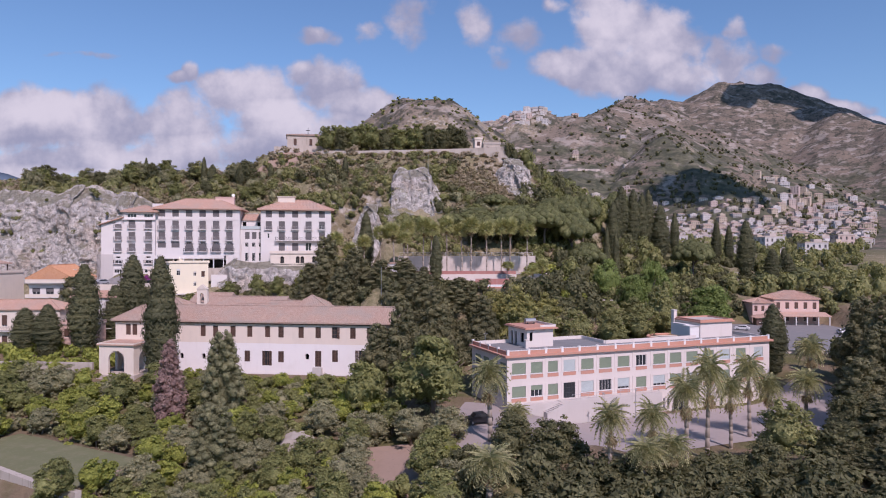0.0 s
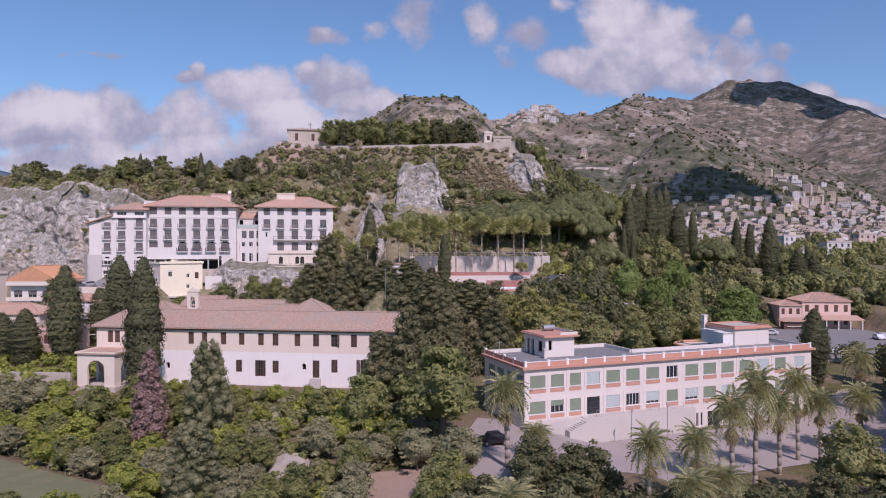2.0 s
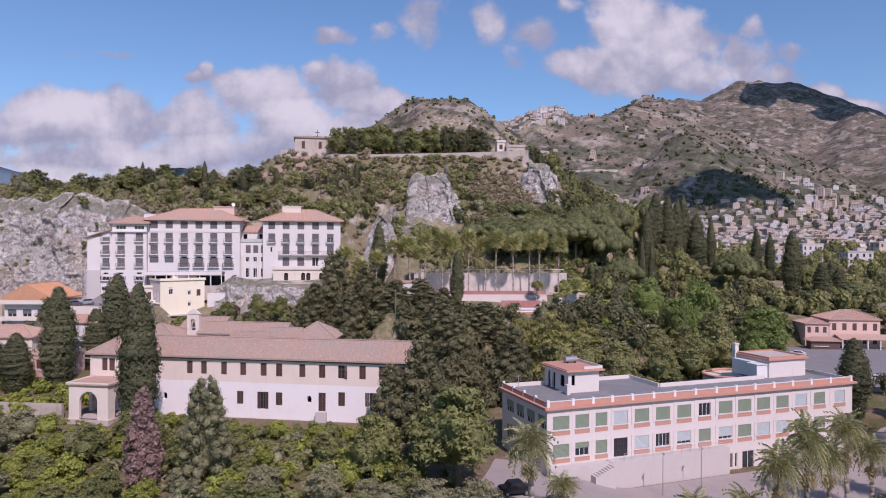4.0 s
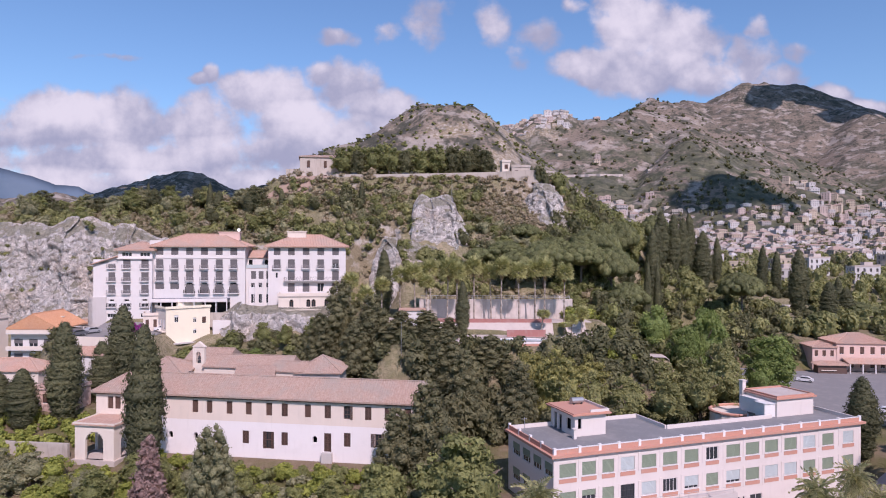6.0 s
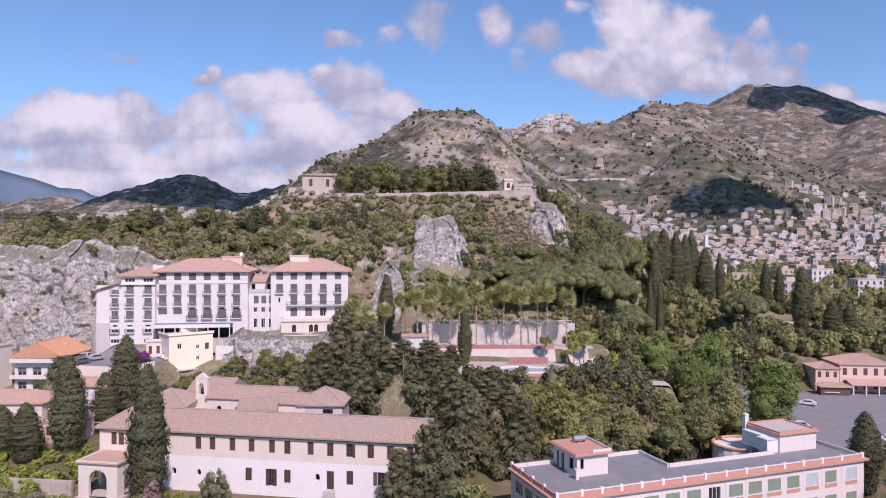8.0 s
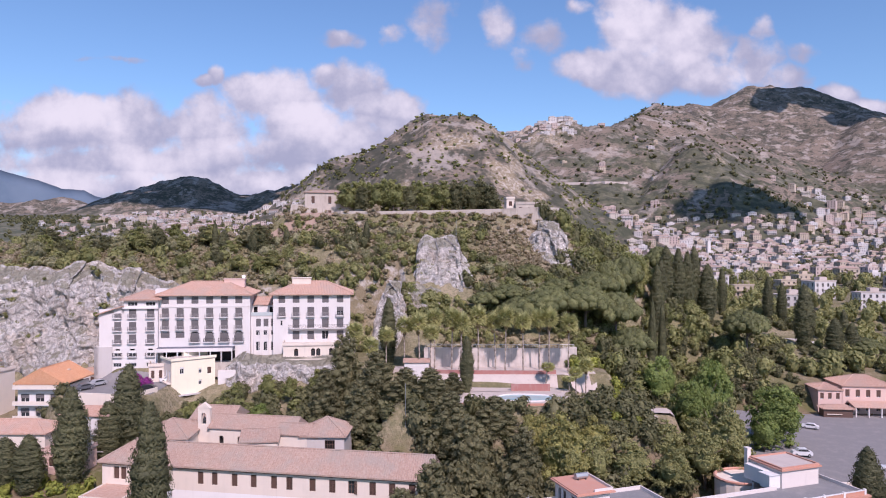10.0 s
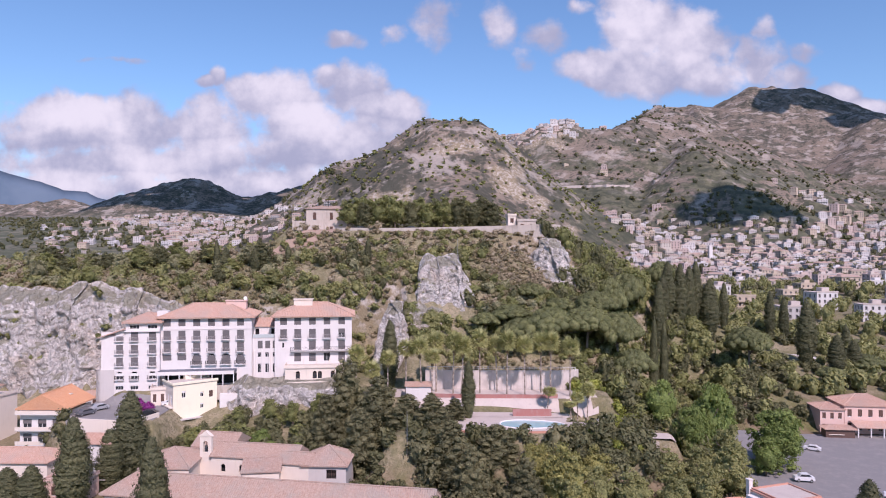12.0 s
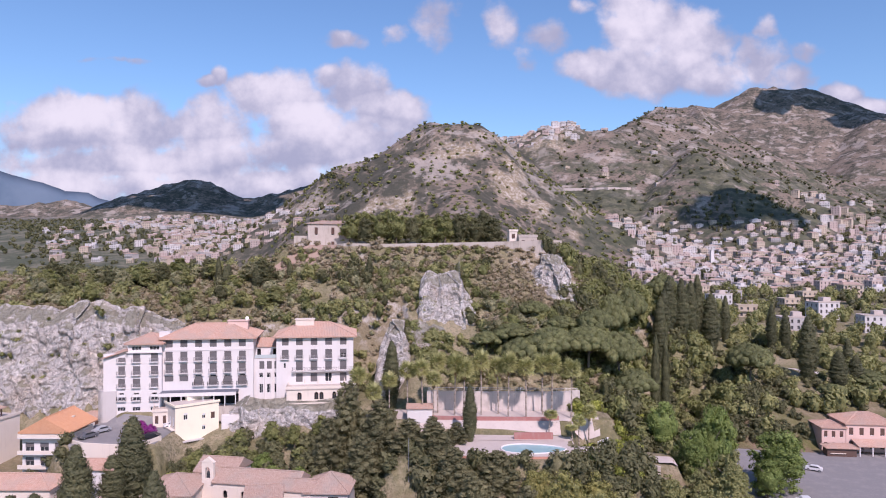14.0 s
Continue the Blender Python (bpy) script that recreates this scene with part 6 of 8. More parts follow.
def drape(name, cx, cy, turn, hx, hy, mat, label, lift=0.07, step=2.0, round_=0.0):
    """A paved sheet that follows the ground: a rectangle or, with round_, an ellipse."""
    a = radians(turn)
    nu, nv = max(2, int(2 * hx / step) + 1), max(2, int(2 * hy / step) + 1)
    u, v = np.meshgrid(np.linspace(-hx, hx, nu), np.linspace(-hy, hy, nv))
    if round_:
        k = np.sqrt(np.clip(1 - (v / hy) ** 2, 0.02, 1)) if round_ else 1
        u = u * k
    x, y = cx + u * math.cos(a) - v * math.sin(a), cy + u * math.sin(a) + v * math.cos(a)
    z = height(x.ravel(), y.ravel()).reshape(x.shape) + lift
    j, i = np.meshgrid(np.arange(nv - 1), np.arange(nu - 1), indexing="ij")
    f = np.stack([j * nu + i, j * nu + i + 1, (j + 1) * nu + i + 1, (j + 1) * nu + i], -1).reshape(-1, 4)
    ob = new(name, mesh_of(name, np.stack([x, y, z], -1).reshape(-1, 3), f, mat, True))
    return tagged(ob, label, "paving", kind="structure")


drape("road", 43, 115.9, 21.1, 36, 9.6, YARD, "pale dusty asphalt school yard")
drape("road", 6, 107, 75, 15, 6.0, YARD, "grey driveway beside the school", 0.10)
drape("road", 92, 192, 0, 33, 30, ASPHALT, "wide dark asphalt car park")
drape("road", 65, 229, 90, 17, 3.5, ASPHALT, "narrow road climbing beside the trees", 0.12)
drape("road", -85, 178.5, 4, 10.8, 10.5, ASPHALT, "asphalt hairpin road below the hotel")
drape("pavement", 4, 190, 0, 26, 5, PAVING, "pinkish paved upper pool terrace")
drape("pavement", 10, 172, 0, 22, 8, PAVING, "pinkish paved pool terrace")
drape("pavement", -7, 94, 5, 4.5, 9, EARTH, "bare reddish earth court in the garden")
drape("pavement", 37, 177, -6, 8.5, 2.4, PAVING, "pale gravel terrace beside the gazebo", 0.2, 1.0)
drape("pavement", 3, 180.3, 0, 17, 4.2, PAVING, "pale pinkish terrace below the planters", 0.15, 1.0)
drape("lawn", -57, 95, -28, 15.5, 6.5, LAWN_GRASS, "short dry green lawn in the garden", 0.06, 1.5)
drape("pavement", -42.6, 89, 62, 5, 1.1, EARTH, "bare earth path beside the lawn", 0.1)
drape("pavement", -12, 262, 0, 48, 6, PAVING, "paved church square on the spur")
drape("pavement", -60, 250, 28, 13, 3.0, EARTH, "stepped pale path below the church", 0.3)

strip_wall("terrace_wall", [(-52, 259), (-46, 255.5), (-30, 254), (-8, 254), (10, 253.5), (24, 252), (30, 255)], 56, [63.5, 64.2, 64.0, 64.4, 64.8, 65.4, 65.2], 0.7, STONE, "pale stone retaining wall of the church square")
strip_wall("pool_wall", [(-13, 195.6), (4, 195.2), (22, 195.8), (27, 198)], 17, 25.0, 0.5, POOL_WALL, "tall stained cream retaining wall behind the palms")
strip_wall("planter_wall", [(-16, 185.5), (-2, 184.5), (16, 184.8), (20, 186)], 15, 21.0, 0.5, PLANTER, "long dark red planter wall")
strip_wall("planter_wall", [(8.5, 177.2), (17.5, 177.5)], 15, 19.2, 0.5, PLANTER, "short dark red wall by the pool")
strip_wall("pool_edge_wall", [(-12, 163.2), (6, 162.5), (22, 163.5), (32, 168)], 8, 17.9, 0.5, SALMON, "salmon retaining wall of the pool terrace")
strip_wall("slope_wall", [(24, 173), (33, 173.6), (41, 172.6)], 4, [14.0, 13.9, 13.2], 0.6, STONE, "pale dry-stone wall holding the sloping terrace")
strip_wall("garden_wall", [(-112, 136.5), (-90, 135), (-69, 133)], -1, 4.6, 0.6, STONE, "pale garden wall above the citrus trees")
strip_wall("garden_wall", [(-74, 97.5), (-66, 93.5), (-60, 89), (-50, 83.5), (-43, 79.5)], -12, [-1.4, -1.7, -1.3, -1.9, -1.6], 0.8, STONE, "rough dry-stone wall beside the lawn")
strip_wall("garden_wall", [(-76, 111), (-71, 106), (-69.5, 101), (-71, 97)], -11, [-1.2, -1.0, -1.3, -1.4], 0.7, STONE, "rough dry-stone wall beside the lawn")
strip_wall("road_wall", [(-95, 171.5), (-89, 168.2), (-80, 167), (-75.5, 169), (-73.8, 174)], 8, [18.2, 18.2, 18.2, 18.3, 18.4], 0.35, CREAM, "low cream parapet round the hairpin")
strip_wall("parking_wall", [(56, 158.5), (74, 160), (92, 160), (112, 162)], -3, 3.1, 0.4, CREAM, "low pale wall along the car park")
strip_wall("street_wall", [(62, 70), (68, 86), (78, 104)], -10, -1.5, 0.5, STONE, "pale wall along the street")
for k, (a, b, z) in enumerate([((-12.5, 195), (26, 195.6), 25.0)]):
    s = Solid()
    for i in range(30):
        t = i / 29
        s.tube((a[0] + (b[0] - a[0]) * t, a[1] + (b[1] - a[1]) * t, z), (a[0] + (b[0] - a[0]) * t, a[1] + (b[1] - a[1]) * t, z + 0.9), 0.04, 5)
    s.tube((*a, z + 0.9), (*b, z + 0.9), 0.06, 6).tube((*a, z + 0.5), (*b, z + 0.5), 0.03, 5)
    tagged(new("pool_railing", s.mesh("pool_railing", FRAME_WHITE)), "white tube railing on the retaining wall", "railing")

pool = thing("swimming_pool", pose(11.5, 169.5, 17.62), "kidney-shaped swimming pool with pale blue water", "pool")
ring = [(7.2 * math.cos(a) + 0.8 * math.cos(2 * a), 3.6 * math.sin(a)) for a in np.linspace(0, 2 * math.pi, 36, endpoint=False)]
WATER = plain("pool water", (0.30, 0.48, 0.50), 0.05, 0.0, 0.1)
part("water", Solid().prism(ring, -0.04, 0.02).mesh("water", WATER), pool)
rim = Solid()
for p, q in zip(ring, ring[1:] + ring[:1]):
    rim.tube((*p, 0.03), (*q, 0.03), 0.22, 6)
part("rim", rim.mesh("rim", WHITE), pool)
bath = thing("bath_house", pose(-17, 183, 17.5, 0, 0, 4), "small white bath house with terracotta rim", "hut")
part("wall", wall_mesh("wall", 6, 5.5, 0.3, [(2.0, 0.1, 3.0, 2.3)], WHITE, -5), bath)
part("wall", Solid().box(0, 0.31, -5, 6, 5, 5.5).mesh("wall", WHITE), bath)
part("roof", Solid().box(-0.3, -0.3, 5.504, 6.3, 5.3, 5.8).mesh("roof", TERRA), bath)
tent = thing("gazebo", pose(30.7, 180, ground_z(30.7, 180)), "small white canvas gazebo on the slope", "gazebo")
part("canopy", Solid().put([(-2, -2, 2.6), (2, -2, 2.6), (2, 2, 2.6), (-2, 2, 2.6), (0, 0, 4.2), (-2, -2, 2.4), (2, -2, 2.4), (2, 2, 2.4), (-2, 2, 2.4)],
                           [(0, 1, 4), (1, 2, 4), (2, 3, 4), (3, 0, 4), (5, 6, 1, 0), (6, 7, 2, 1), (7, 8, 3, 2), (8, 5, 0, 3)]).mesh("canopy", FRAME_WHITE), tent)
for i in range(4):
    part("pole", shared(("tentpole",), lambda: Solid().tube((0, 0, -0.5), (0, 0, 2.5), 0.05, 6).mesh("pole", FRAME_WHITE)), tent, ((-1.9, 1.9)[i % 2], (-1.9, 1.9)[i // 2], 0))
shed = thing("garden_vault", pose(-22, 101, ground_z(-22, 102) - 0.4, 0, 0, 8), "small grey vaulted stone cistern in the garden", "cistern")
vault = [(-2.6, 0), (2.6, 0), (2.6, 1.6), (1.9, 2.4), (0.8, 2.8), (-0.8, 2.8), (-1.9, 2.4), (-2.6, 1.6)]
part("vault", Solid().side(vault, 0, 4.5).mesh("vault", STONE), shed)
# near-black plate on the solid front paints the shade of a doorway
part("doorway", Solid().box(1.2, -0.05, 0.0, 2.1, 0.0, 1.7).mesh("doorway", ROOM_SHADE), shed)

# ---- trees and bushes ----
rng = np.random.default_rng(7)


def sprays(centres, n, size, rng, out=0.72, squash=1.0, droop=0.0, aspect=1.6, inner=0.78):
    """Leaf sprays over a set of ellipsoid clumps (x, y, z, rx, ry, rz): pointed slips, mostly facing outwards."""
    c = np.asarray(centres, float)
    area = c[:, 3] * c[:, 4] + c[:, 4] * c[:, 5] + c[:, 3] * c[:, 5]
    pick = rng.choice(len(c), n, p=area / area.sum())
    d = rng.normal(size=(n, 3))
    d /= np.linalg.norm(d, axis=1)[:, None]
    d[:, 2] = np.where(rng.random(n) < 0.55, np.abs(d[:, 2]), d[:, 2])
    rad = inner + (1.08 - inner) * rng.random(n) ** 0.6
    p = c[pick, :3] + d * c[pick, 3:] * rad[:, None]
    nor = d * out + rng.normal(size=(n, 3)) * (1 - out) * 0.8
    nor[:, 2] += 0.15
    nor /= np.linalg.norm(nor, axis=1)[:, None]
    t = np.cross(nor, rng.normal(size=(n, 3)))
    t[:, 2] -= droop
    t /= np.linalg.norm(t, axis=1)[:, None] + 1e-9
    b = np.cross(nor, t)
    s = size * (0.6 + 0.8 * rng.random(n))[:, None]
    v = np.stack([p - t * s * aspect * 0.5 - b * s * 0.55, p - t * s * aspect * 0.2 + b * s * 0.75, p + t * s * aspect * 0.75], 1).reshape(-1, 3)
    return v, np.arange(3 * n).reshape(-1, 3)


def core(centres, shrink, rng):
    """The dense inside of the clumps: rough eight-sided balls."""
    vs, fs, k = [], [], 0
    m, rings = 8, 4
    for cx, cy, cz, rx, ry, rz in centres:
        ph = np.linspace(0.35, math.pi - 0.35, rings)
        th = np.arange(m) * 2 * math.pi / m + rng.random()
        P, T = np.meshgrid(ph, th, indexing="ij")
        wob = shrink * (0.85 + 0.3 * rng.random(P.shape))
        v = np.stack([cx + rx * wob * np.sin(P) * np.cos(T), cy + ry * wob * np.sin(P) * np.sin(T), cz + rz * wob * np.cos(P)], -1).reshape(-1, 3)
        f = [(k + i * m + j, k + (i + 1) * m + j, k + (i + 1) * m + (j + 1) % m, k + i * m + (j + 1) % m) for i in range(rings - 1) for j in range(m)]
        f += [(k, k + 1, k + 2, k + 3), (k + 4, k + 5, k + 6, k + 7)]
        e = k + (rings - 1) * m
        f += [(e + 3, e + 2, e + 1, e), (e + 7, e + 6, e + 5, e + 4)]
        vs.append(v)
        fs += f
        k += len(v)
    q = np.array(fs)
    return np.concatenate(vs), np.concatenate([q[:, [0, 1, 2]], q[:, [0, 2, 3]]])


def joined(*pieces):
    vs, fs, k = [], [], 0
    for v, f in pieces:
        vs.append(v)
        fs.append(f + k)
        k += len(v)
    return np.concatenate(vs), np.concatenate(fs)


def trunk_mesh(h, r, rng, limbs=4, crown_from=0.45, mat=None, lean=0.04):
    s = Solid()
    top = Vector((rng.normal() * lean * h, rng.normal() * lean * h, h * 0.8))
    mid = top * 0.5 + Vector((rng.normal() * 0.03 * h, rng.normal() * 0.03 * h, 0))
    s.tube((0, 0, -0.6), mid, r, 8, r * 0.75).tube(mid, top, r * 0.75, 7, r * 0.35)
    for k in range(limbs):
        a = k * 2.4 + rng.random()
        t = crown_from + 0.3 * rng.random()
        p = Vector((0, 0, 0)).lerp(top, t)
        s.tube(p, p + Vector((math.cos(a), math.sin(a), 0.8)) * h * 0.28, r * 0.45, 6, r * 0.15)
    return s.mesh("trunk", mat or BARK, True)


def tree_round(rng, mat, h=8.0, w=7.0, n=3000, size=0.27, clumps=34, low=0.18):
    """A broad crown: many small clumps round the shell of an uneven dome."""
    cs = []
    lobes = [(rng.random() * 6.283, 0.75 + 0.35 * rng.random()) for _ in range(5)]
    for k in range(int(clumps * 1.6)):
        a = rng.random() * 6.283
        lob = max(q * (0.75 + 0.25 * math.cos(a - b)) for b, q in lobes)
        t = rng.random() ** 0.8
        prof = math.sqrt(max(0.05, 1 - (t * 1.25 - 0.38) ** 2 * 1.25))
        rad = w * 0.5 * lob * prof * (0.50 + 0.36 * rng.random())
        r = w * (0.045 + 0.085 * rng.random() ** 1.5)
        cs.append((math.cos(a) * rad, math.sin(a) * rad, h * (low + (0.93 - low) * t) + rng.normal() * 0.03 * h, r * rng.uniform(0.8, 1.3), r * rng.uniform(0.8, 1.3), r * rng.uniform(0.6, 1.0)))
    inner = [(0, 0, h * (low + 0.9) / 2, w * 0.27, w * 0.27, h * (0.9 - low) * 0.43), (w * 0.1, w * 0.08, h * 0.55, w * 0.24, w * 0.24, h * 0.25), (-w * 0.1, -w * 0.1, h * 0.5, w * 0.24, w * 0.22, h * 0.25)]
    v, f = joined(core(inner, 0.9, rng), core(cs, 0.5, rng), sprays(cs + inner, int(n * 1.5), size * 0.66, rng, out=0.62, inner=0.58))
    return trunk_mesh(h, 0.028 * h, rng, 5), mesh_of("crown", v, f, mat)


def tree_cypress(rng, mat, h=14.0, w=3.4, n=3400, size=0.20):
    """A dense column, widest below the middle, that closes to a blunt tip; a few strands stand off it."""
    cs = []
    levels = 26
    for k in range(levels):
        t = (k + 0.5) / levels
        prof = min(1, 0.55 + t / 0.35 * 0.45) * max(0.0, 1 - max(0, t - 0.5) / 0.51) ** 0.45 * 0.5 * w
        for j in range(2):
            a = rng.random() * 6.283
            o = 0.08 * prof * (0.6 + rng.random())
            r = max(prof * (0.86 + 0.14 * rng.random()), 0.12)
            cs.append((math.cos(a) * o, math.sin(a) * o, 0.25 + t * (h - 0.5), r, r, h / levels * 1.6))
    v, f = joined(core(cs[::2], 0.93, rng), sprays(cs, int(n * 1.5), size * 0.62, rng, out=0.85, droop=-1.5, aspect=2.4, inner=0.93))
    s = Solid().tube((0, 0, -0.8), (0, 0, 1.5), 0.22, 8, 0.2)
    return s.mesh("trunk", BARK, True), mesh_of("crown", v, f, mat)


def tree_conifer(rng, mat, h=16.0, w=8.0, n=4200, size=0.25, tip=0.6, count=64):
    """A cedar or thuja: a full, lumpy cone of soft clumps with an uneven outline."""
    cs = []
    for k in range(count):
        t = 0.03 + 0.92 * ((k + rng.random()) / count)
        rad = w * 0.5 * min(1, 0.62 + t * 1.6) * max(0.06, 1 - max(0, t - 0.22) / 0.8) ** tip
        a = k * 2.4 + rng.normal() * 0.3
        rr = rad * (0.42 + 0.42 * rng.random())
        r = (rad * 0.28 + 0.25) * (64 / count) ** 0.4
        cs.append((math.cos(a) * rr, math.sin(a) * rr, t * h, r, r, r * (0.75 + 0.5 * rng.random())))
    cs.append((0, 0, h * 0.42, w * 0.27, w * 0.27, h * 0.40))
    cs.append((0, 0, h * 0.7, w * 0.15, w * 0.15, h * 0.25))
    v, f = joined(core(cs, 0.68, rng), sprays(cs, int(n * 1.5), size * 0.66, rng, out=0.62, droop=0.2, aspect=1.9, inner=0.70))
    s = Solid().tube((0, 0, -0.8), (0, 0, h * 0.8), 0.02 * h + 0.08, 8, 0.05)
    return s.mesh("trunk", BARK, True), mesh_of("crown", v, f, mat)


def tree_umbrella(rng, mat, h=11.0, w=12.0, n=7500, size=0.17):
    """A stone pine: a wide, dense dome of small clumps on a short fan of limbs."""
    cs = []
    for k in range(95):
        a, q = k * 2.4 + rng.normal() * 0.25, math.sqrt((k + rng.random()) / 95)
        r = w * (0.085 + 0.035 * rng.random())
        wob = 0.90 + 0.12 * math.sin(3 * a + w) * q
        cs.append((math.cos(a) * q * w * 0.44 * wob, math.sin(a) * q * w * 0.44 * wob, h * (0.93 - 0.30 * q ** 2.2 - 0.05 * rng.random()), r, r, r * 0.9))
    inner = [(0, 0, h * 0.68, w * 0.43, w * 0.43, h * 0.20), (w * 0.05, 0, h * 0.78, w * 0.30, w * 0.30, h * 0.14)]
    v, f = joined(core(cs + inner, 0.86, rng), sprays(cs, n, size, rng, out=0.7))
    s = Solid().tube((0, 0, -0.8), (0.2, 0.1, h * 0.5), 0.3, 8, 0.24)
    for k in range(7):
        a = k * 0.9 + rng.random() * 0.4
        s.tube((0.2, 0.1, h * (0.42 + 0.02 * k)), (math.cos(a) * w * 0.3, math.sin(a) * w * 0.3, h * 0.7), 0.16, 6, 0.06)
    return s.mesh("trunk", BARK, True), mesh_of("crown", v, f, mat)


def tree_bush(rng, mat, h=2.6, w=3.2, n=900, size=0.22, clumps=12):
    cs = []
    for k in range(clumps):
        a, q = rng.random() * 6.283, math.sqrt(rng.random())
        r = w * (0.13 + 0.08 * rng.random())
        cs.append((math.cos(a) * q * w * 0.32, math.sin(a) * q * w * 0.32, h * (0.25 + 0.45 * rng.random()), r, r, h * 0.22))
    v, f = joined(core(cs, 0.65, rng), sprays(cs, n, size, rng))
    s = Solid().tube((0, 0, -0.4), (0, 0, h * 0.5), 0.08, 6, 0.05)
    return s.mesh("stem", BARK, True), mesh_of("crown", v, f, mat)


def frond(length, width, blades, arch, rng, fan=False, stem=0.4):
    """One palm leaf along +x: a fan of blades on a stalk, or a feather along an arching rib."""
    v, f = [], []
    def quad(p, q, side, wid):
        k = len(v)
        m = (p + q) / 2
        v.extend([p, m + side * wid, q, m - side * wid])
        f.append((k, k + 1, k + 2, k + 3))
    if fan:
        hub = Vector((length * stem, 0, -arch * stem * length * 0.3))
        quad(Vector((0, 0, 0)), hub, Vector((0, 1, 0)), 0.05)
        for b in range(blades):
            a = (b / (blades - 1) - 0.5) * 2.7
            d = Vector((math.cos(a), math.sin(a), -0.25 - 0.35 * abs(a) * arch + rng.normal() * 0.06))
            quad(hub, hub + d * length * (1 - stem) * (0.85 + 0.25 * rng.random()), Vector((-math.sin(a), math.cos(a), 0.3)), width)
    else:
        prev = Vector((0, 0, 0))
        for b in range(1, blades + 1):
            t = b / blades
            p = Vector((length * (t - 0.18 * t * t), 0, length * (0.55 * t - (0.55 + arch) * t * t)))
            quad(prev, p, Vector((0, 1, 0)), 0.04)
            for sgn in (-1, 1):
                tip = p + Vector((0.35, sgn * 0.9, -0.35 - 0.3 * rng.random())) * width * (1 - 0.65 * (t - 0.35) ** 2 * 2)
                quad(p, tip, Vector((1, 0, 0)), length / blades * 0.33)
            prev = p
    q = np.array(f)
    return np.array(v), np.concatenate([q[:, [0, 1, 2]], q[:, [0, 2, 3]]])


def turned(vf, elev, az, at):
    v, f = vf
    m = np.array(Matrix.Rotation(az, 3, "Z") @ Matrix.Rotation(-elev, 3, "Y"))
    return v @ m.T + np.array(at), f


def tree_palm(rng, mat, h=9.0, w=4.6, fan=True):
    """A palm: ringed trunk, a head of green fronds and, under it, a skirt of dry ones."""
    s = Solid()
    lean = Vector((rng.normal() * 0.25, rng.normal() * 0.25, 0))
    k = 9
    for i in range(k):
        a, b = i / k, (i + 1) / k
        s.tube(lean * a * a + Vector((0, 0, -0.6 + (h * 0.86 + 0.6) * a)), lean * b * b + Vector((0, 0, -0.6 + (h * 0.86 + 0.6) * b)), (0.20 if fan else 0.40) - 0.06 * a, 9, (0.17 if fan else 0.33) - 0.06 * a)
    head = (lean.x, lean.y, h * 0.86)
    live, dry = [], []
    for i in range(48 if fan else 54):
        el = math.asin(min(1, max(-0.45, 1.0 - (1.3 if fan else 1.5) * (i + rng.random()) / (48 if fan else 54))))
        leaf = frond(w * 0.5 * (0.9 + 0.2 * rng.random()), 0.085 if fan else w * 0.15, 11 if fan else 11, 0.6 if fan else 0.45, rng, fan)
        live.append(turned(leaf, el, i * 2.4 + rng.random() * 0.3, head))
    for i in range(7 if fan else 13):
        leaf = frond(w * (0.24 if fan else 0.36), 0.09, 8, 0.9, rng, True, 0.5)
        dry.append(turned(leaf, -0.75 - 0.6 * rng.random(), i * 2.4, (head[0], head[1], head[2] - 0.15 - 0.7 * rng.random())))
    return s.mesh("trunk", PALM_BARK, True), mesh_of("crown", *joined(*live), mat), mesh_of("dry_fronds", *joined(*dry), PALM_DRY)


KINDS = {
    "broadleaf_tree": (lambda r: tree_round(r, BROADLEAF), 8.0, 7.0, 4), "citrus_tree": (lambda r: tree_round(r, CITRUS, 4.2, 4.6, 1600, 0.22, 22, 0.12), 4.2, 4.6, 4),
    "olive_tree": (lambda r: tree_round(r, OLIVE, 6.0, 6.5, 2600, 0.21, 34, 0.12), 6.0, 6.5, 3), "cypress": (lambda r: tree_cypress(r, CYPRESS), 14.0, 3.4, 4),
    "conifer": (lambda r: tree_conifer(r, CONIFER), 16.0, 8.0, 4), "thuja": (lambda r: tree_conifer(r, THUJA, 15.0, 8.0, 6000, 0.19, 0.42, 120), 15.0, 8.0, 2), "holm_oak": (lambda r: tree_round(r, OAK, 8.0, 8.0, 4600, 0.24, 60, 0.08), 8.0, 8.0, 3), "umbrella_pine": (lambda r: tree_umbrella(r, STONE_PINE), 11.0, 12.0, 3),
    "dead_conifer": (lambda r: tree_conifer(r, DEAD, 10.0, 3.8, 2600, 0.22, 0.7), 10.0, 3.8, 1), "shrub": (lambda r: tree_bush(r, BROADLEAF), 2.6, 3.2, 4),
    "leafy_tree": (lambda r: tree_round(r, GREENLEAF, 8.0, 8.0, 4200, 0.24, 55, 0.08), 8.0, 8.0, 2),
    "pepper_tree": (lambda r: tree_round(r, GOLDEN, 8.0, 8.0, 4200, 0.22, 50, 0.08), 8.0, 8.0, 2),
    "fan_palm": (lambda r: tree_palm(r, PALM), 9.0, 4.6, 3), "date_palm": (lambda r: tree_palm(r, DATE_PALM, 8.0, 6.4, False), 8.0, 6.4, 2),
    "bougainvillea": (lambda r: tree_bush(r, BOUGAIN, 3.0, 4.0, 1500, 0.2, 14), 3.0, 4.0, 1), "pine_tree": (lambda r: tree_round(r, PINE, 10.0, 8.0, 3400, 0.28, 40, 0.2), 10.0, 8.0, 3),
}
_made, _count = {}, {}


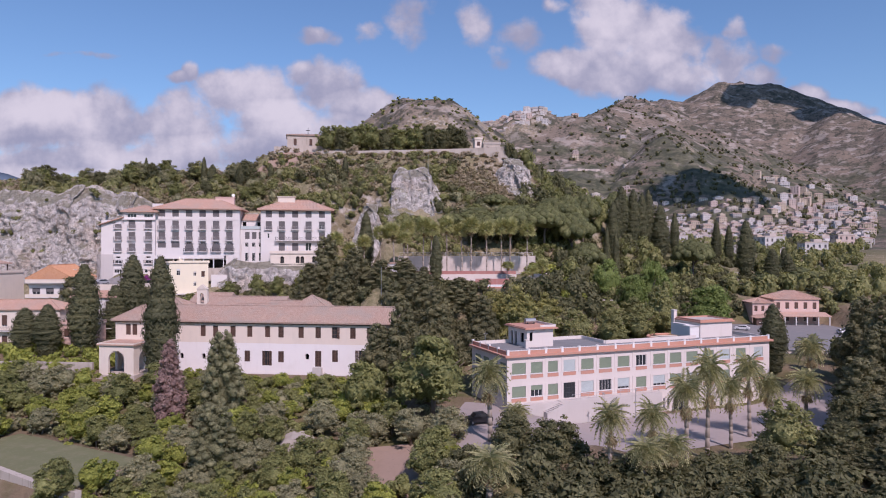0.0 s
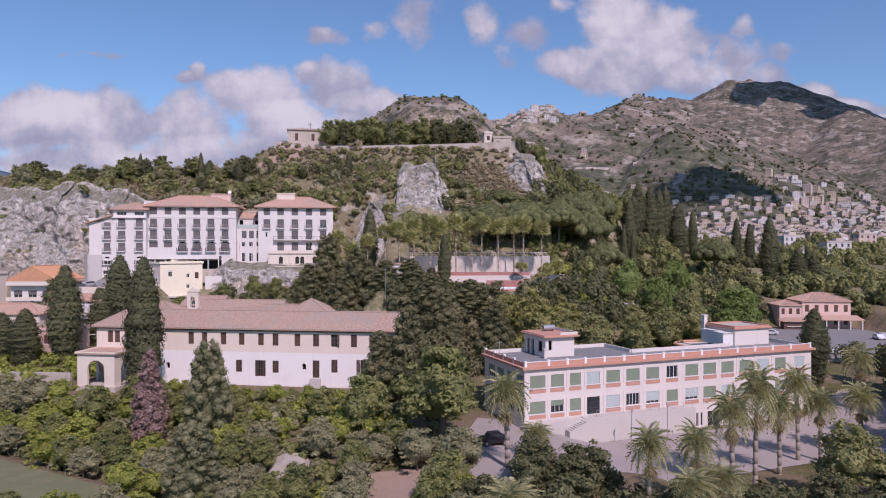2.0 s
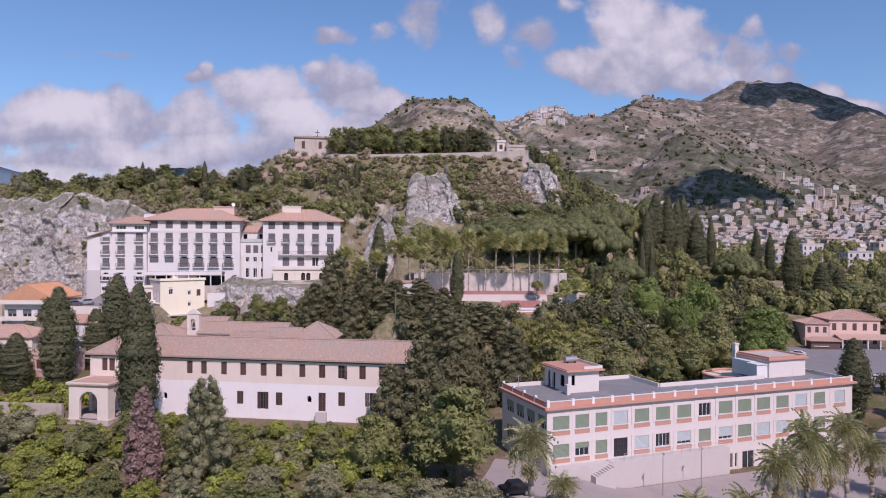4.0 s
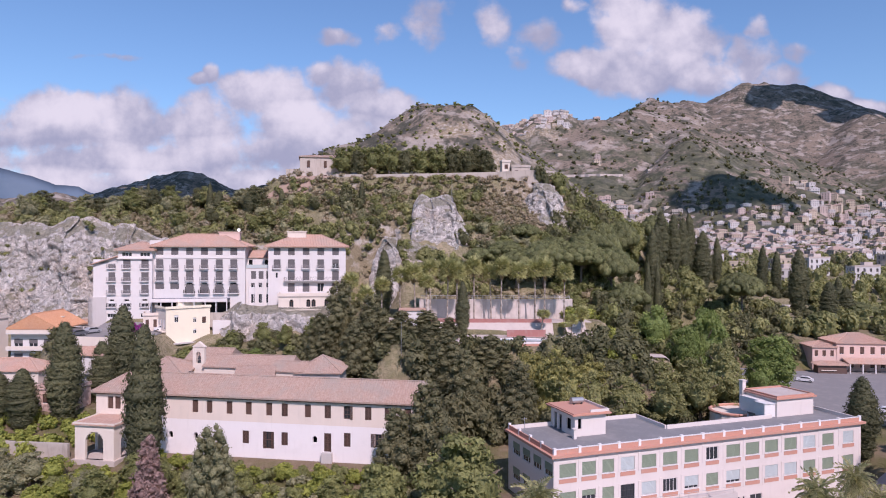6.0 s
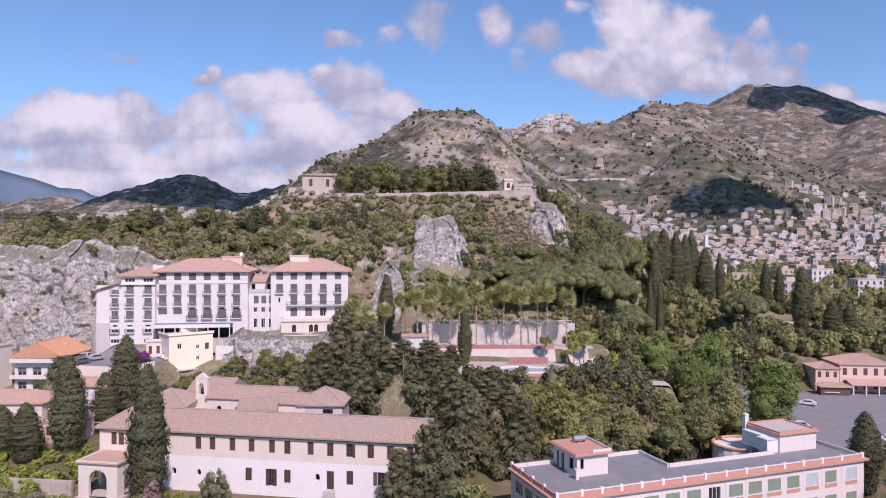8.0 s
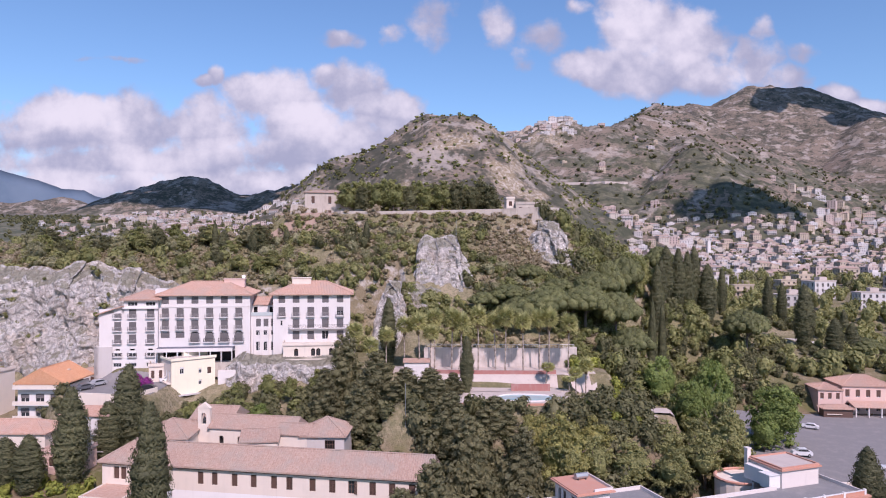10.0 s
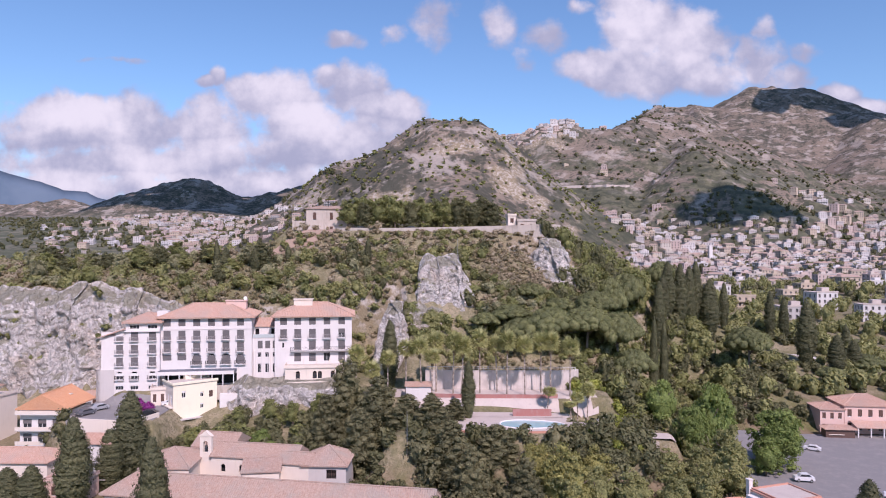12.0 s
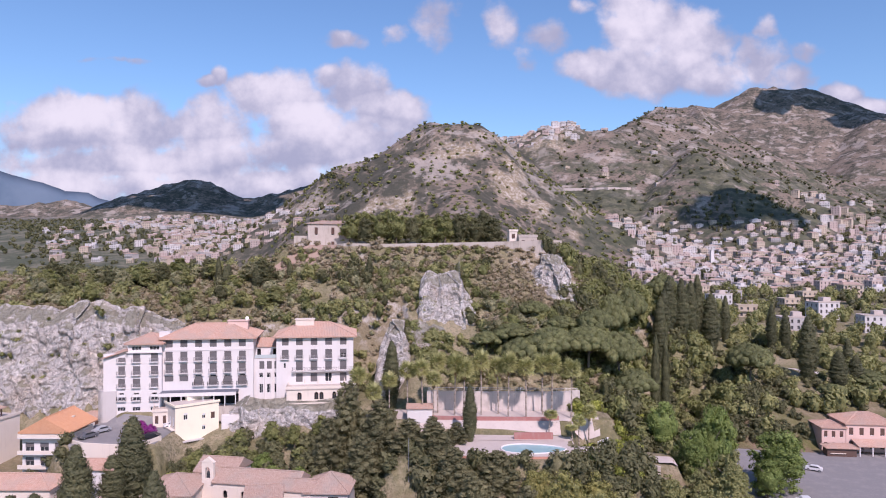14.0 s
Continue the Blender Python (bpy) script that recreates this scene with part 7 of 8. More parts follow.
def plant(kind, x, y, h, w, label, category="tree", group="", z=None):
    """Plants one tree with its foot on the ground, h high and w wide."""
    build, h0, w0, variants = KINDS[kind]
    i = _count[kind] = _count.get(kind, -1) + 1
    key = (kind, i % variants)
    m = pose(x, y, (ground_z(x, y) if z is None else z) - 0.1, 0, 0, float(rng.random() * 360))
    size = Matrix.Diagonal((w / w0, w / w0, h / h0, 1))
    if key not in _made:
        ob = _made[key] = thing(kind, m @ size, label, category, group)
        for me in build(np.random.default_rng(len(_made) + 40)):
            part(me.name.split(".")[0], me, ob)
        return ob
    src = _made[key]
    ob = copy_thing(src, m @ size @ Matrix.Diagonal((*[1 / s for s in src.scale], 1)))
    ob["label"], ob["category"] = label, category
    if group:
        ob["group"] = group
    return ob

# ---- planting: trees that stand out one by one ----
def plants(kind, rows, label, category="tree", group=""):
    """Rows of x, y, height of the top above the sea of the yard, width."""
    for x, y, top, w in rows:
        h = max(top - ground_z(x, y), w * (0.62 if kind == "umbrella_pine" else 0.85 if "palm" not in kind else 1.0))
        plant(kind, x, y, h, w, label, category, group, z=top - h)


plants("cypress", [(-53.2, 127.2, 25.2, 7.0), (-78.6, 148, 23.4, 7.4), (-85, 145, 15.0, 6.4), (-90.5, 146, 14.2, 6.4), (-75, 163, 25.3, 8.0), (-77, 158.5, 18.4, 6), (69.7, 142.5, 15.2, 6.2)],
       "tall dense dark green Italian cypress", group="garden cypresses")
plants("cypress", [(-22.4, 196.5, 37.6, 5.0), (-1.8, 175.5, 30.4, 3.6), (-5.7, 240, 57.7, 2.2), (-62.5, 245, 58.1, 2.4), (-85, 240, 59.6, 2.4), (-82, 240, 57.0, 4.4), (-105.6, 240, 59.4, 2.0), (-72, 240, 56.8, 4.0), (-35, 242, 60, 2.6)],
       "slender dark cypress on the rocky hillside", group="hillside cypresses")
plants("cypress", [(72, 272, 52, 6.4), (77.5, 275, 51, 6.4), (82.5, 280, 50, 6.2), (87, 286, 51.8, 6.0), (91.5, 284, 45, 8), (69, 268, 47, 5.5), (58.3, 240, 34.5, 3.4), (62, 242, 33, 3.2), (66, 262, 45, 5.5), (119.5, 266, 38, 8),
                   (121.6, 300, 39.6, 4.6), (127.2, 300, 37.3, 4.6), (146.6, 290, 27.2, 4.4), (103, 300, 43, 4.5), (126, 258, 27, 6.5), (134, 262, 25, 6)],
       "very tall dark cypress in a close stand", group="cypress stand")
plants("dead_conifer", [(-45.4, 112, 12.5, 5.6)], "dead reddish-brown conifer in the garden")
plants("conifer", [(-7.3, 125, 18.2, 10.5), (-12.0, 124, 14.0, 9.0), (-15.4, 168, 24.8, 10.5), (-9.6, 164, 25.3, 11), (-22.2, 172, 28.3, 12), (-30.5, 178, 31.5, 12), (3.7, 158, 20.8, 10.5),
                   (-1.5, 148, 19.6, 9.5), (-5.1, 156, 22.4, 11), (9, 148, 17.5, 9), (-25, 164, 23, 10), (-34, 172, 24, 9)],
       "dark green conifer with dense heavy boughs", group="dark conifers")
plants("thuja", [(-36.6, 112, 14.0, 8.6), (-31.2, 92, 6.4, 8.6)], "broad olive-green thuja with a rounded tip", group="garden thujas")
plants("holm_oak", [(9.5, 92.5, 4.6, 9.5), (15.5, 91, 4.2, 10.5), (21, 85, 1.2, 9), (12, 84, 1.0, 9), (29, 83, 0.6, 8.5), (36, 84, 1.2, 8.5), (41.5, 86.5, 2.4, 8.5), (33, 77.5, -1.0, 8), (47, 83, 1.0, 9), (3.5, 88, 1.5, 7.5), (53, 89, 4.0, 9.5), (58, 96, 6.5, 9.5), (0.5, 80, -1.5, 8.5), (17, 78, -1.5, 8), (26, 76, -2.0, 8)],
       "dense dark evergreen oak below the school yard", group="evergreen oaks")
plants("conifer", [(64, 104, 11, 10), (72, 112, 15, 11), (79, 120, 18.5, 11), (60, 92, 7, 9.5), (70, 97, 11.5, 10), (82, 132, 18.5, 11), (66, 86, 6, 9), (78, 106, 15, 10), (87, 118, 19, 11), (56, 84, 3.5, 8), (74, 88, 10, 9), (60, 80, 2, 8), (52, 88, 3.0, 7)],
       "tall dark conifer beside the street", group="street conifers")
plants("broadleaf_tree", [(-1.8, 111, 13.0, 14.5), (-13.3, 113, 8.7, 9.5), (-1.0, 94, 2.5, 8)],
       "dense dark green broadleaf tree", group="dark broadleaf trees")
plants("pine_tree", [(46.5, 92, 6.6, 9.5), (17.2, 150, 16.8, 11), (14.4, 158, 16.5, 8), (22, 160, 16.0, 7.5), (30, 160, 16.2, 8), (23, 152, 14.5, 9), (30, 151, 13.5, 10), (37, 150, 13, 10), (45, 154, 14.5, 10), (51, 158, 17.5, 10), (39, 159, 15.6, 8.5), (54, 166, 19, 10), (46, 162, 15.6, 8)],
       "bushy green pine behind the school", group="green pines")
plants("pepper_tree", [(16.5, 150.5, 18.6, 12), (11.5, 156, 17.8, 8.5), (24, 156, 16.6, 8)], "spreading yellow-green tree behind the school", group="yellow-green trees")
plants("leafy_tree", [(57, 185, 24.5, 12), (61.5, 191, 23.0, 9), (50, 178, 20.5, 9), (46, 188, 24.5, 10)], "fresh green broadleaf tree on the slope", group="slope trees")
plants("leafy_tree", [(75.5, 190, 17.2, 16), (69.5, 184, 12, 10)], "spreading bright green tree beside the car park", group="car park trees")
plants("date_palm", [(6.9, 98.5, 9.9, 6.6), (35.2, 97.3, 7.9, 5.8), (38.7, 98.7, 10.6, 5.8), (44.5, 104.2, 6.6, 5.2), (50.1, 110.2, 8.6, 5.6), (53, 109.6, 5.8, 5.2), (60.5, 112.5, 6.0, 6.0), (71, 130, 9.0, 6.5), (21, 85, 6.9, 5.2), (27.3, 87.5, 6.4, 5.0)],
       "stout palm with arching grey-green fronds and shaggy trunk", group="school palms")
plants("date_palm", [(11.2, 102.5, 3.0, 5.0), (24.8, 82.5, 3.2, 6.0), (28.5, 83.5, 3.6, 5.4), (5.4, 79, 3.0, 7.6)], "low feathery palm with long arching fronds", group="school palms")
row = [(-10 + 3.7 * k + 0.8 * math.sin(k * 2.1), 189.5 + 2.0 * math.cos(k * 1.7), 35.0 + 0.9 * math.sin(k * 2.7), 5.2) for k in range(10)]
plants("fan_palm", row, "slender tall fan palm along the pool terrace", group="pool palms")
plants("fan_palm", [(-30.5, 191, 31.5, 5.2), (-22, 188, 30.5, 5.0), (-17.5, 189, 33.2, 5.2), (-13.5, 187, 34.0, 5.4), (-25.5, 184, 28.5, 5.0), (-10.8, 186, 31.5, 4.8), (17, 181, 23.5, 4), (24, 180, 22.5, 4), (27, 184, 24, 4.2), (22, 177, 21, 3.6)],
       "fan palm among shrubs above the garden", group="hillside palms")
plants("umbrella_pine", [(13, 207, 37.6, 13), (21, 208, 40.4, 17), (31.5, 211, 40.6, 17), (41, 214, 38.6, 15), (10.5, 217, 40.5, 13), (36, 224, 44, 14), (3, 214, 38.5, 10), (54.4, 262, 48.0, 16), (46, 250, 47, 13), (93.2, 252, 30.5, 17), (76.4, 296, 52, 15), (17.8, 232, 46, 12), (26, 226, 42, 12), (44, 208, 29, 13), (138, 262, 20, 14), (118, 246, 18, 10)],
       "broad umbrella pine with flat green crown", group="umbrella pines")
for k in range(19):
    kind = ("broadleaf_tree", "holm_oak")[k % 3 == 2 or k > 15]
    plants(kind, [(-45 + 2.85 * k, 261 + 4.0 * (k % 2), 74.6 + 1.3 * math.sin(k * 2.3), 9.5)], "rounded dark green tree in the church square", group="square trees")
plants("broadleaf_tree", [(-41, 268, 76.4, 9.5), (-32, 269, 76.8, 9.5)],
       "rounded green tree in the church square", group="square trees")
c_rng = np.random.default_rng(19)
for k in range(34):
    x, y = -150 + 2.65 * k + c_rng.normal() * 1.2, c_rng.uniform(226, 246)
    tall = c_rng.uniform(5.0, 8.6)
    plant(("pine_tree", "olive_tree", "holm_oak", "broadleaf_tree")[k % 4], x, y, tall, tall * c_rng.uniform(0.9, 1.25), ("bushy green pine on the rocky crest", "grey-green olive on the rocky crest", "dark evergreen oak on the rocky crest", "leafy green tree on the rocky crest")[k % 4], group="crest trees")
plants("bougainvillea", [(-81.5, 178, 21.0, 5.5), (-78.6, 177.4, 20.6, 5.0)], "purple flowering bougainvillea by the hairpin", "shrub")
plants("bougainvillea", [(0.8, 103.5, 1.8, 3.6)], "purple flowering bougainvillea beside the drive", "shrub")
plants("leafy_tree", [(-52, 169, 14.2, 7), (-46, 168, 14.0, 7), (-40, 168.5, 13.4, 6.5), (-49, 172, 15.5, 6.5)], "bright green leafy hedge tree below the hotel", group="hedge trees")
plants("broadleaf_tree", [(-64, 171, 16, 5.5), (-44, 180, 20, 5.5), (-50, 181, 20.5, 5), (-57, 180, 18.5, 5), (-38, 183, 21.5, 5)], "dark green shrub tree below the hotel", group="hotel shrubs")
plants("conifer", [(-10.5, 176, 23.5, 5.5), (-5.0, 173, 22.8, 6.0)], "small dark conifer at the pool terrace", group="dark conifers")

# the garden: citrus, olive and other trees in a loose pattern
LAWN = [(-7, 94, 5.0, 8.5), (-40, 118, 4, 3), (-22, 99, 4.0, 5.5)]


def lawn(x, y):
    """On the lawn, or on the strip below its wall."""
    u, v = (x + 57) * 0.883 - (y - 95) * 0.469, (x + 57) * 0.469 + (y - 95) * 0.883
    return abs(u) < 16.5 and -17 < v < 8.2


spots = []
g_rng = np.random.default_rng(21)
tries = 0
while len(spots) < 235 and tries < 14000:
    tries += 1
    x, y = g_rng.uniform(-92, 1.5), g_rng.uniform(72, 129.5)
    if y > 129.5 + (x + 67) * -0.135 - 2.5 or any(abs(x - a) < c and abs(y - b) < d for a, b, c, d in LAWN) or (x > -8 and y > 103):
        continue
    if lawn(x, y) or -70 < x < -56 and y > 125:
        continue
    if any((x - a) ** 2 + (y - b) ** 2 < 3.25 ** 2 for a, b in spots):
        continue
    if min((x + 53.2) ** 2 + (y - 127.6) ** 2, (x + 45.4) ** 2 + (y - 112) ** 2, (x + 36.2) ** 2 + (y - 112) ** 2, (x + 30.8) ** 2 + (y - 92) ** 2) < 12:
        continue
    spots.append((x, y))
for i, (x, y) in enumerate(spots):
    q = g_rng.random()
    big = 0.85 + 0.5 * g_rng.random()
    if q < 0.36:
        plant("citrus_tree", x, y, 3.9 * big, 5.0 * big, "bright green citrus tree in the terraced garden", group="garden citrus trees")
    elif q < 0.62:
        plant("olive_tree", x, y, 4.4 * big, 5.6 * big, "silvery green olive tree in the garden", group="garden olive trees")
    elif q < 0.84:
        plant("broadleaf_tree", x, y, 5.0 * big, 5.2 * big, "dark green leafy garden tree", group="garden trees")
    else:
        plant("shrub", x, y, 2.4 * big, 3.4 * big, "dark green garden shrub", "shrub", group="garden shrubs")

for k in range(24):
    x = -55 + 2.0 * k + g_rng.normal() * 0.5
    y = 133.8 - 0.135 * (x + 67) - g_rng.uniform(0.5, 3.5)
    size = 0.75 + 0.4 * g_rng.random()
    plant(("citrus_tree", "citrus_tree", "shrub")[k % 3], x, y, 3.0 * size, 4.2 * size, "low bright green tree against the convent wall", group="wall trees")

# ---- woods and scrub that nobody could count ----
def scatter(name, spots, h, w, quads, size, mat, label, seed, clumps=7, variants=8, category="shrubs", foot_at=None):
    """One object of many bushes: each a few clumps of leaf sprays round a dense core."""
    r = np.random.default_rng(seed)
    protos = []
    for k in range(variants):
        cs = []
        for c in range(clumps):
            a, q = r.random() * 6.283, math.sqrt(r.random())
            rad = 0.15 + 0.10 * r.random()
            cs.append((math.cos(a) * q * 0.33, math.sin(a) * q * 0.33, 0.30 + 0.45 * r.random(), rad, rad, rad * 1.1))
        protos.append(joined(core([(0, 0, 0.42, 0.27, 0.27, 0.36)], 0.95, r), sprays(cs + [(0, 0, 0.45, 0.3, 0.3, 0.4)], int(quads * 0.58), 1.25 * size / w, r, inner=0.72)))
    vs, fs, base = [], [], 0
    feet = height([p[0] for p in spots], [p[1] for p in spots]) if foot_at is None else [foot_at(p[0], p[1]) for p in spots]
    for (x, y, s), foot in zip(spots, feet):
        v, f = protos[int(r.integers(variants))]
        a = r.random() * 6.283
        m = np.array([[math.cos(a), -math.sin(a), 0], [math.sin(a), math.cos(a), 0], [0, 0, 1]])
        hh = h * s * (0.8 + 0.5 * r.random())
        vs.append(v @ m.T * np.array([w * s, w * s, hh]) + np.array([x, y, foot - 0.12 * hh]))
        fs.append(f + base)
        base += len(v)
    ob = new(name, mesh_of(name, np.concatenate(vs), np.concatenate(fs), mat))
    return tagged(ob, label, category, kind="stuff")


def spread(n, area, keep, seed, gap=0.0):
    r = np.random.default_rng(seed)
    out = []
    for _ in range(n * 12):
        x, y = r.uniform(area[0], area[2]), r.uniform(area[1], area[3])
        if keep(x, y):
            out.append((x, y, 0.6 + 0.8 * r.random()))
        if len(out) >= n:
            break
    return out


def free_hill(x, y):
    if -98 < x < -28 and y < 211:
        return False
    if -100 < x < -60 and y < 215:
        return False
    if x < -70 and y < 213:
        return False
    if -18 < x < 30 and y < 199:
        return False
    if x > 50 and y < 232:
        return False
    if -68 < x < 30 and 247 < y < 275:
        return False
    if abs(x + 20) < 9 and y < 207 or abs(x + 3) < 9 and 212 < y < 222 or 22 < x < 37 and 244 < y < 254:
        return False
    if any(((x - a) / c) ** 2 + ((y - b + 1) / d) ** 2 < 0.42 for a, b, c, d in ROCKS):
        return False
    return fbm(np.array([x / 14]), np.array([y / 14]), 3, 77)[0] > -0.22


# places that stay open: buildings, roads and terraces, as x0, y0, x1, y1
OPEN = [(-78, 168, -58, 184), (-70, 128, -6, 142), (-60, 142, -14, 167), (57, 160, 128, 226), (61, 220, 69, 250), (-18, 161, 32, 199), (-102, 173, -62, 193), (-100, 186, -28, 212),
        (-130, 168, -94, 190), (-107, 148, -68, 192), (94, 212, 130, 236), (108, 268, 132, 290), (-68, 253, 30, 275), (-29, 200, -11, 208)]


def free(x, y):
    s, d = (x - 11) * 0.933 + (y - 115.9) * 0.36, -(x - 11) * 0.36 + (y - 115.9) * 0.933
    if -4 < s < 64 and -20 < d < 16.5:
        return False
    return not any(a < x < c and b < y < d for a, b, c, d in OPEN)


def hill(x, y):
    return free(x, y) and free_hill(x, y)


def bushy(x, y):
    """The hillside but for the dry bluff below the lodge."""
    return hill(x, y) and not (4 < x < 35 and 234 < y < 253)


scatter("hillside_scrub", spread(1500, (-185, 200, 75, 256), hill, 3), 1.7, 2.5, 110, 0.26, SCRUB, "dense dry green scrub over the hillside", 5)
scatter("hillside_dry_scrub", spread(1400, (-185, 200, 75, 258), hill, 91), 1.3, 2.2, 90, 0.24, DRY_SCRUB, "pale dry grass tufts and thorn bushes", 92)
scatter("hillside_bushes", spread(300, (-175, 205, 85, 285), bushy, 9), 3.6, 4.0, 330, 0.26, PINE, "green bushes and small trees on the hillside", 6)
scatter("hillside_dark_bushes", spread(120, (-60, 205, 85, 285), bushy, 11), 4.2, 4.8, 380, 0.26, OAK, "dark green bushes on the hillside", 61)
scatter("hillside_green_bushes", spread(170, (-62, 208, 44, 250), bushy, 95), 3.2, 4.0, 330, 0.24, BROADLEAF, "leafy green bushes on the hillside", 96)
scatter("spur_wood", spread(330, (30, 240, 88, 345), free, 97), 6.0, 6.0, 360, 0.32, BROADLEAF, "green wood on the flank of the spur", 98, category="trees")
scatter("bank_scrub", spread(420, (-66, 245, 36, 253), lambda x, y: True, 105) + spread(260, (3, 234, 36, 247), lambda x, y: True, 112), 1.3, 2.2, 110, 0.24, DRY_SCRUB, "pale dry tufts below the square", 106)
scatter("bank_bushes", spread(120, (-66, 244, 38, 252), lambda x, y: not 6 < x < 34, 107), 2.0, 2.8, 200, 0.24, PINE, "low green bushes below the square", 108)
scatter("terrace_bank", spread(110, (-27, 149, -9, 174), lambda x, y: True, 109) + spread(60, (86, 238, 114, 264), lambda x, y: True, 113) + spread(40, (84, 227, 101, 240), lambda x, y: True, 114) + spread(45, (-70, 170, -56, 181), lambda x, y: y < 178 + (x + 70) * 0.3, 115) + spread(34, (-105, 163, -91, 170.5), lambda x, y: True, 110), 2.8, 3.2, 280, 0.24, OAK, "dark shrubs on the steep terrace bank", 111)
scatter("slab_bushes", spread(130, (-50, 211, -27, 230), free, 116) + spread(70, (-14, 203, 5, 219), free, 117), 3.0, 3.4, 300, 0.24, PINE, "green bushes round the limestone slab", 118)
scatter("hillside_olives", spread(260, (-175, 212, 70, 250), bushy, 93), 3.2, 3.8, 330, 0.24, OLIVE, "grey-green wild olives on the hillside", 94)
scatter("crest_trees", spread(60, (-185, 219, -62, 250), lambda x, y: True, 13), 4.0, 4.8, 420, 0.28, PINE, "green trees along the crest behind the hotel", 7, category="trees")
scatter("crest_scrub", spread(300, (-185, 212, -30, 256), lambda x, y: True, 84), 2.2, 3.0, 200, 0.26, DRY_SCRUB, "dry pale scrub between the crest trees", 85)
scatter("slope_wood", spread(240, (24, 168, 60, 330), lambda x, y: free(x, y) and (x > 37 or y > 223) and not (x < 48 and y < 187), 15), 5.6, 5.4, 480, 0.30, BROADLEAF, "green pine wood on the slope above the car park", 8, category="trees")
scatter("slope_dark_wood", spread(130, (24, 150, 58, 300), lambda x, y: free(x, y) and (x > 35 or y > 223 or y < 156) and not (x < 48 and 156 < y < 187), 16), 6.0, 5.6, 480, 0.30, OAK, "dark green trees on the slope", 62, category="trees")
scatter("slope_shrubs", spread(110, (24, 196, 40, 224), lambda x, y: True, 70), 2.6, 3.2, 260, 0.28, BROADLEAF, "green shrubs under the umbrella pines", 71)
scatter("road_bank_shrubs", spread(120, (50, 194, 60, 252), lambda x, y: True, 72) + spread(150, (54, 243, 96, 268), lambda x, y: True, 73) + spread(40, (69.5, 226, 92, 245), lambda x, y: True, 81) + spread(70, (20, 157, 44, 167), lambda x, y: y < 162.5 or x > 32, 82) + spread(30, (37, 184, 45, 195), lambda x, y: True, 83) + spread(60, (24, 144, 42, 160), lambda x, y: True, 74), 3.6, 3.8, 340, 0.28, OAK, "dark shrubs on the banks beside the car park", 75)
scatter("house_bank_shrubs", spread(130, (-100, 156, -58, 177), lambda x, y: x > -68 or y < 148, 76) + spread(40, (-62, 172, -36, 186), lambda x, y: True, 77), 2.4, 2.9, 300, 0.24, BROADLEAF, "dark shrubs on the bank below the hairpin", 78)
scatter("convent_shrubs", spread(70, (-60, 118, -8, 129), lambda x, y: 125.4 < y + (x + 67) * 0.135 < 128.6, 79), 1.6, 2.2, 260, 0.2, CITRUS, "low green shrubs along the convent wall", 80)
scatter("park_wood", spread(330, (56, 224, 190, 340), free, 18), 6.0, 6.0, 420, 0.4, PINE, "green trees above the car park", 63, category="trees")
scatter("behind_square", spread(120, (-60, 276, 60, 330), lambda x, y: True, 17), 6.0, 6.0, 220, 0.45, PINE, "green trees behind the church square", 9, category="trees")
scatter("pool_shrubs", spread(110, (20, 158, 56, 200), lambda x, y: (x > 25 or y < 162) and not (26 < x < 46 and 171 < y < 181), 19), 2.4, 2.8, 240, 0.26, CITRUS, "yellow-green shrubs on the terraced slope", 10)
scatter("terrace_trees", spread(70, (-30, 142, 30, 162), free, 22), 6.0, 5.6, 480, 0.32, CONIFER, "dark trees below the pool terrace", 64, category="trees")
scatter("terrace_shrubs", spread(260, (-64, 142, 28, 186), free, 23), 3.2, 3.4, 300, 0.28, OAK, "dark green undergrowth below the terraces", 11)
scatter("house_shrubs", spread(220, (-140, 130, -56, 176), free, 24), 2.8, 3.2, 280, 0.26, CITRUS, "green shrubs round the houses", 16)
scatter("lane_trees", spread(95, (58, 62, 120, 160), lambda x, y: x > 60 + (y - 80) * 0.32 and free(x, y), 25), 6.5, 5.8, 560, 0.30, OAK, "dark trees beside the street", 12, category="trees")
scatter("yard_shrubs", spread(210, (-2, 64, 60, 99), lambda x, y: y < 84.5 + x * 0.14, 27), 3.4, 3.8, 460, 0.24, OAK, "dark shrubs below the school yard", 14)
scatter("garden_undergrowth", spread(330, (-100, 66, 0, 130), lambda x, y: free(x, y) and not lawn(x, y) and not any(abs(x - a) < c and abs(y - b) < d for a, b, c, d in LAWN), 28), 1.8, 2.8, 220, 0.24, OLIVE, "grey-green undergrowth in the garden", 65)
scatter("bank_trees", spread(75, (45, 178, 60, 256), free, 36), 6.0, 5.6, 480, 0.34, PINE, "green trees on the bank above the car park", 67, category="trees")
scatter("cliff_bushes", spread(230, (-190, 209, -78, 218), lambda x, y: True, 33), 2.4, 2.6, 200, 0.3, SCRUB, "small bushes clinging to the cliff", 66)

scatter("ledge_bushes", spread(70, (-188, 201.5, -100, 208.5), lambda x, y: True, 101), 1.5, 2.0, 120, 0.24, PINE, "small bushes rooted in the ledges of the cliff", 102, foot_at=lambda x, y: 7 + 36 * (y - 196.5) / 11)
scatter("park_shrubs", spread(420, (58, 226, 150, 335), free, 103), 3.4, 4.2, 260, 0.32, OAK, "dark shrubs between the park trees", 104)

# ---- the town on both sides of the spur, and the village on the rock ----
t_rng = np.random.default_rng(5)
TOWN_COLOURS = [plaster("town " + n, c, amount=0.3) for n, c in (("white", (0.57, 0.54, 0.53)), ("cream", (0.51, 0.455, 0.40)), ("ochre", (0.50, 0.41, 0.32)), ("rose", (0.51, 0.40, 0.36)), ("grey", (0.44, 0.41, 0.40)))]


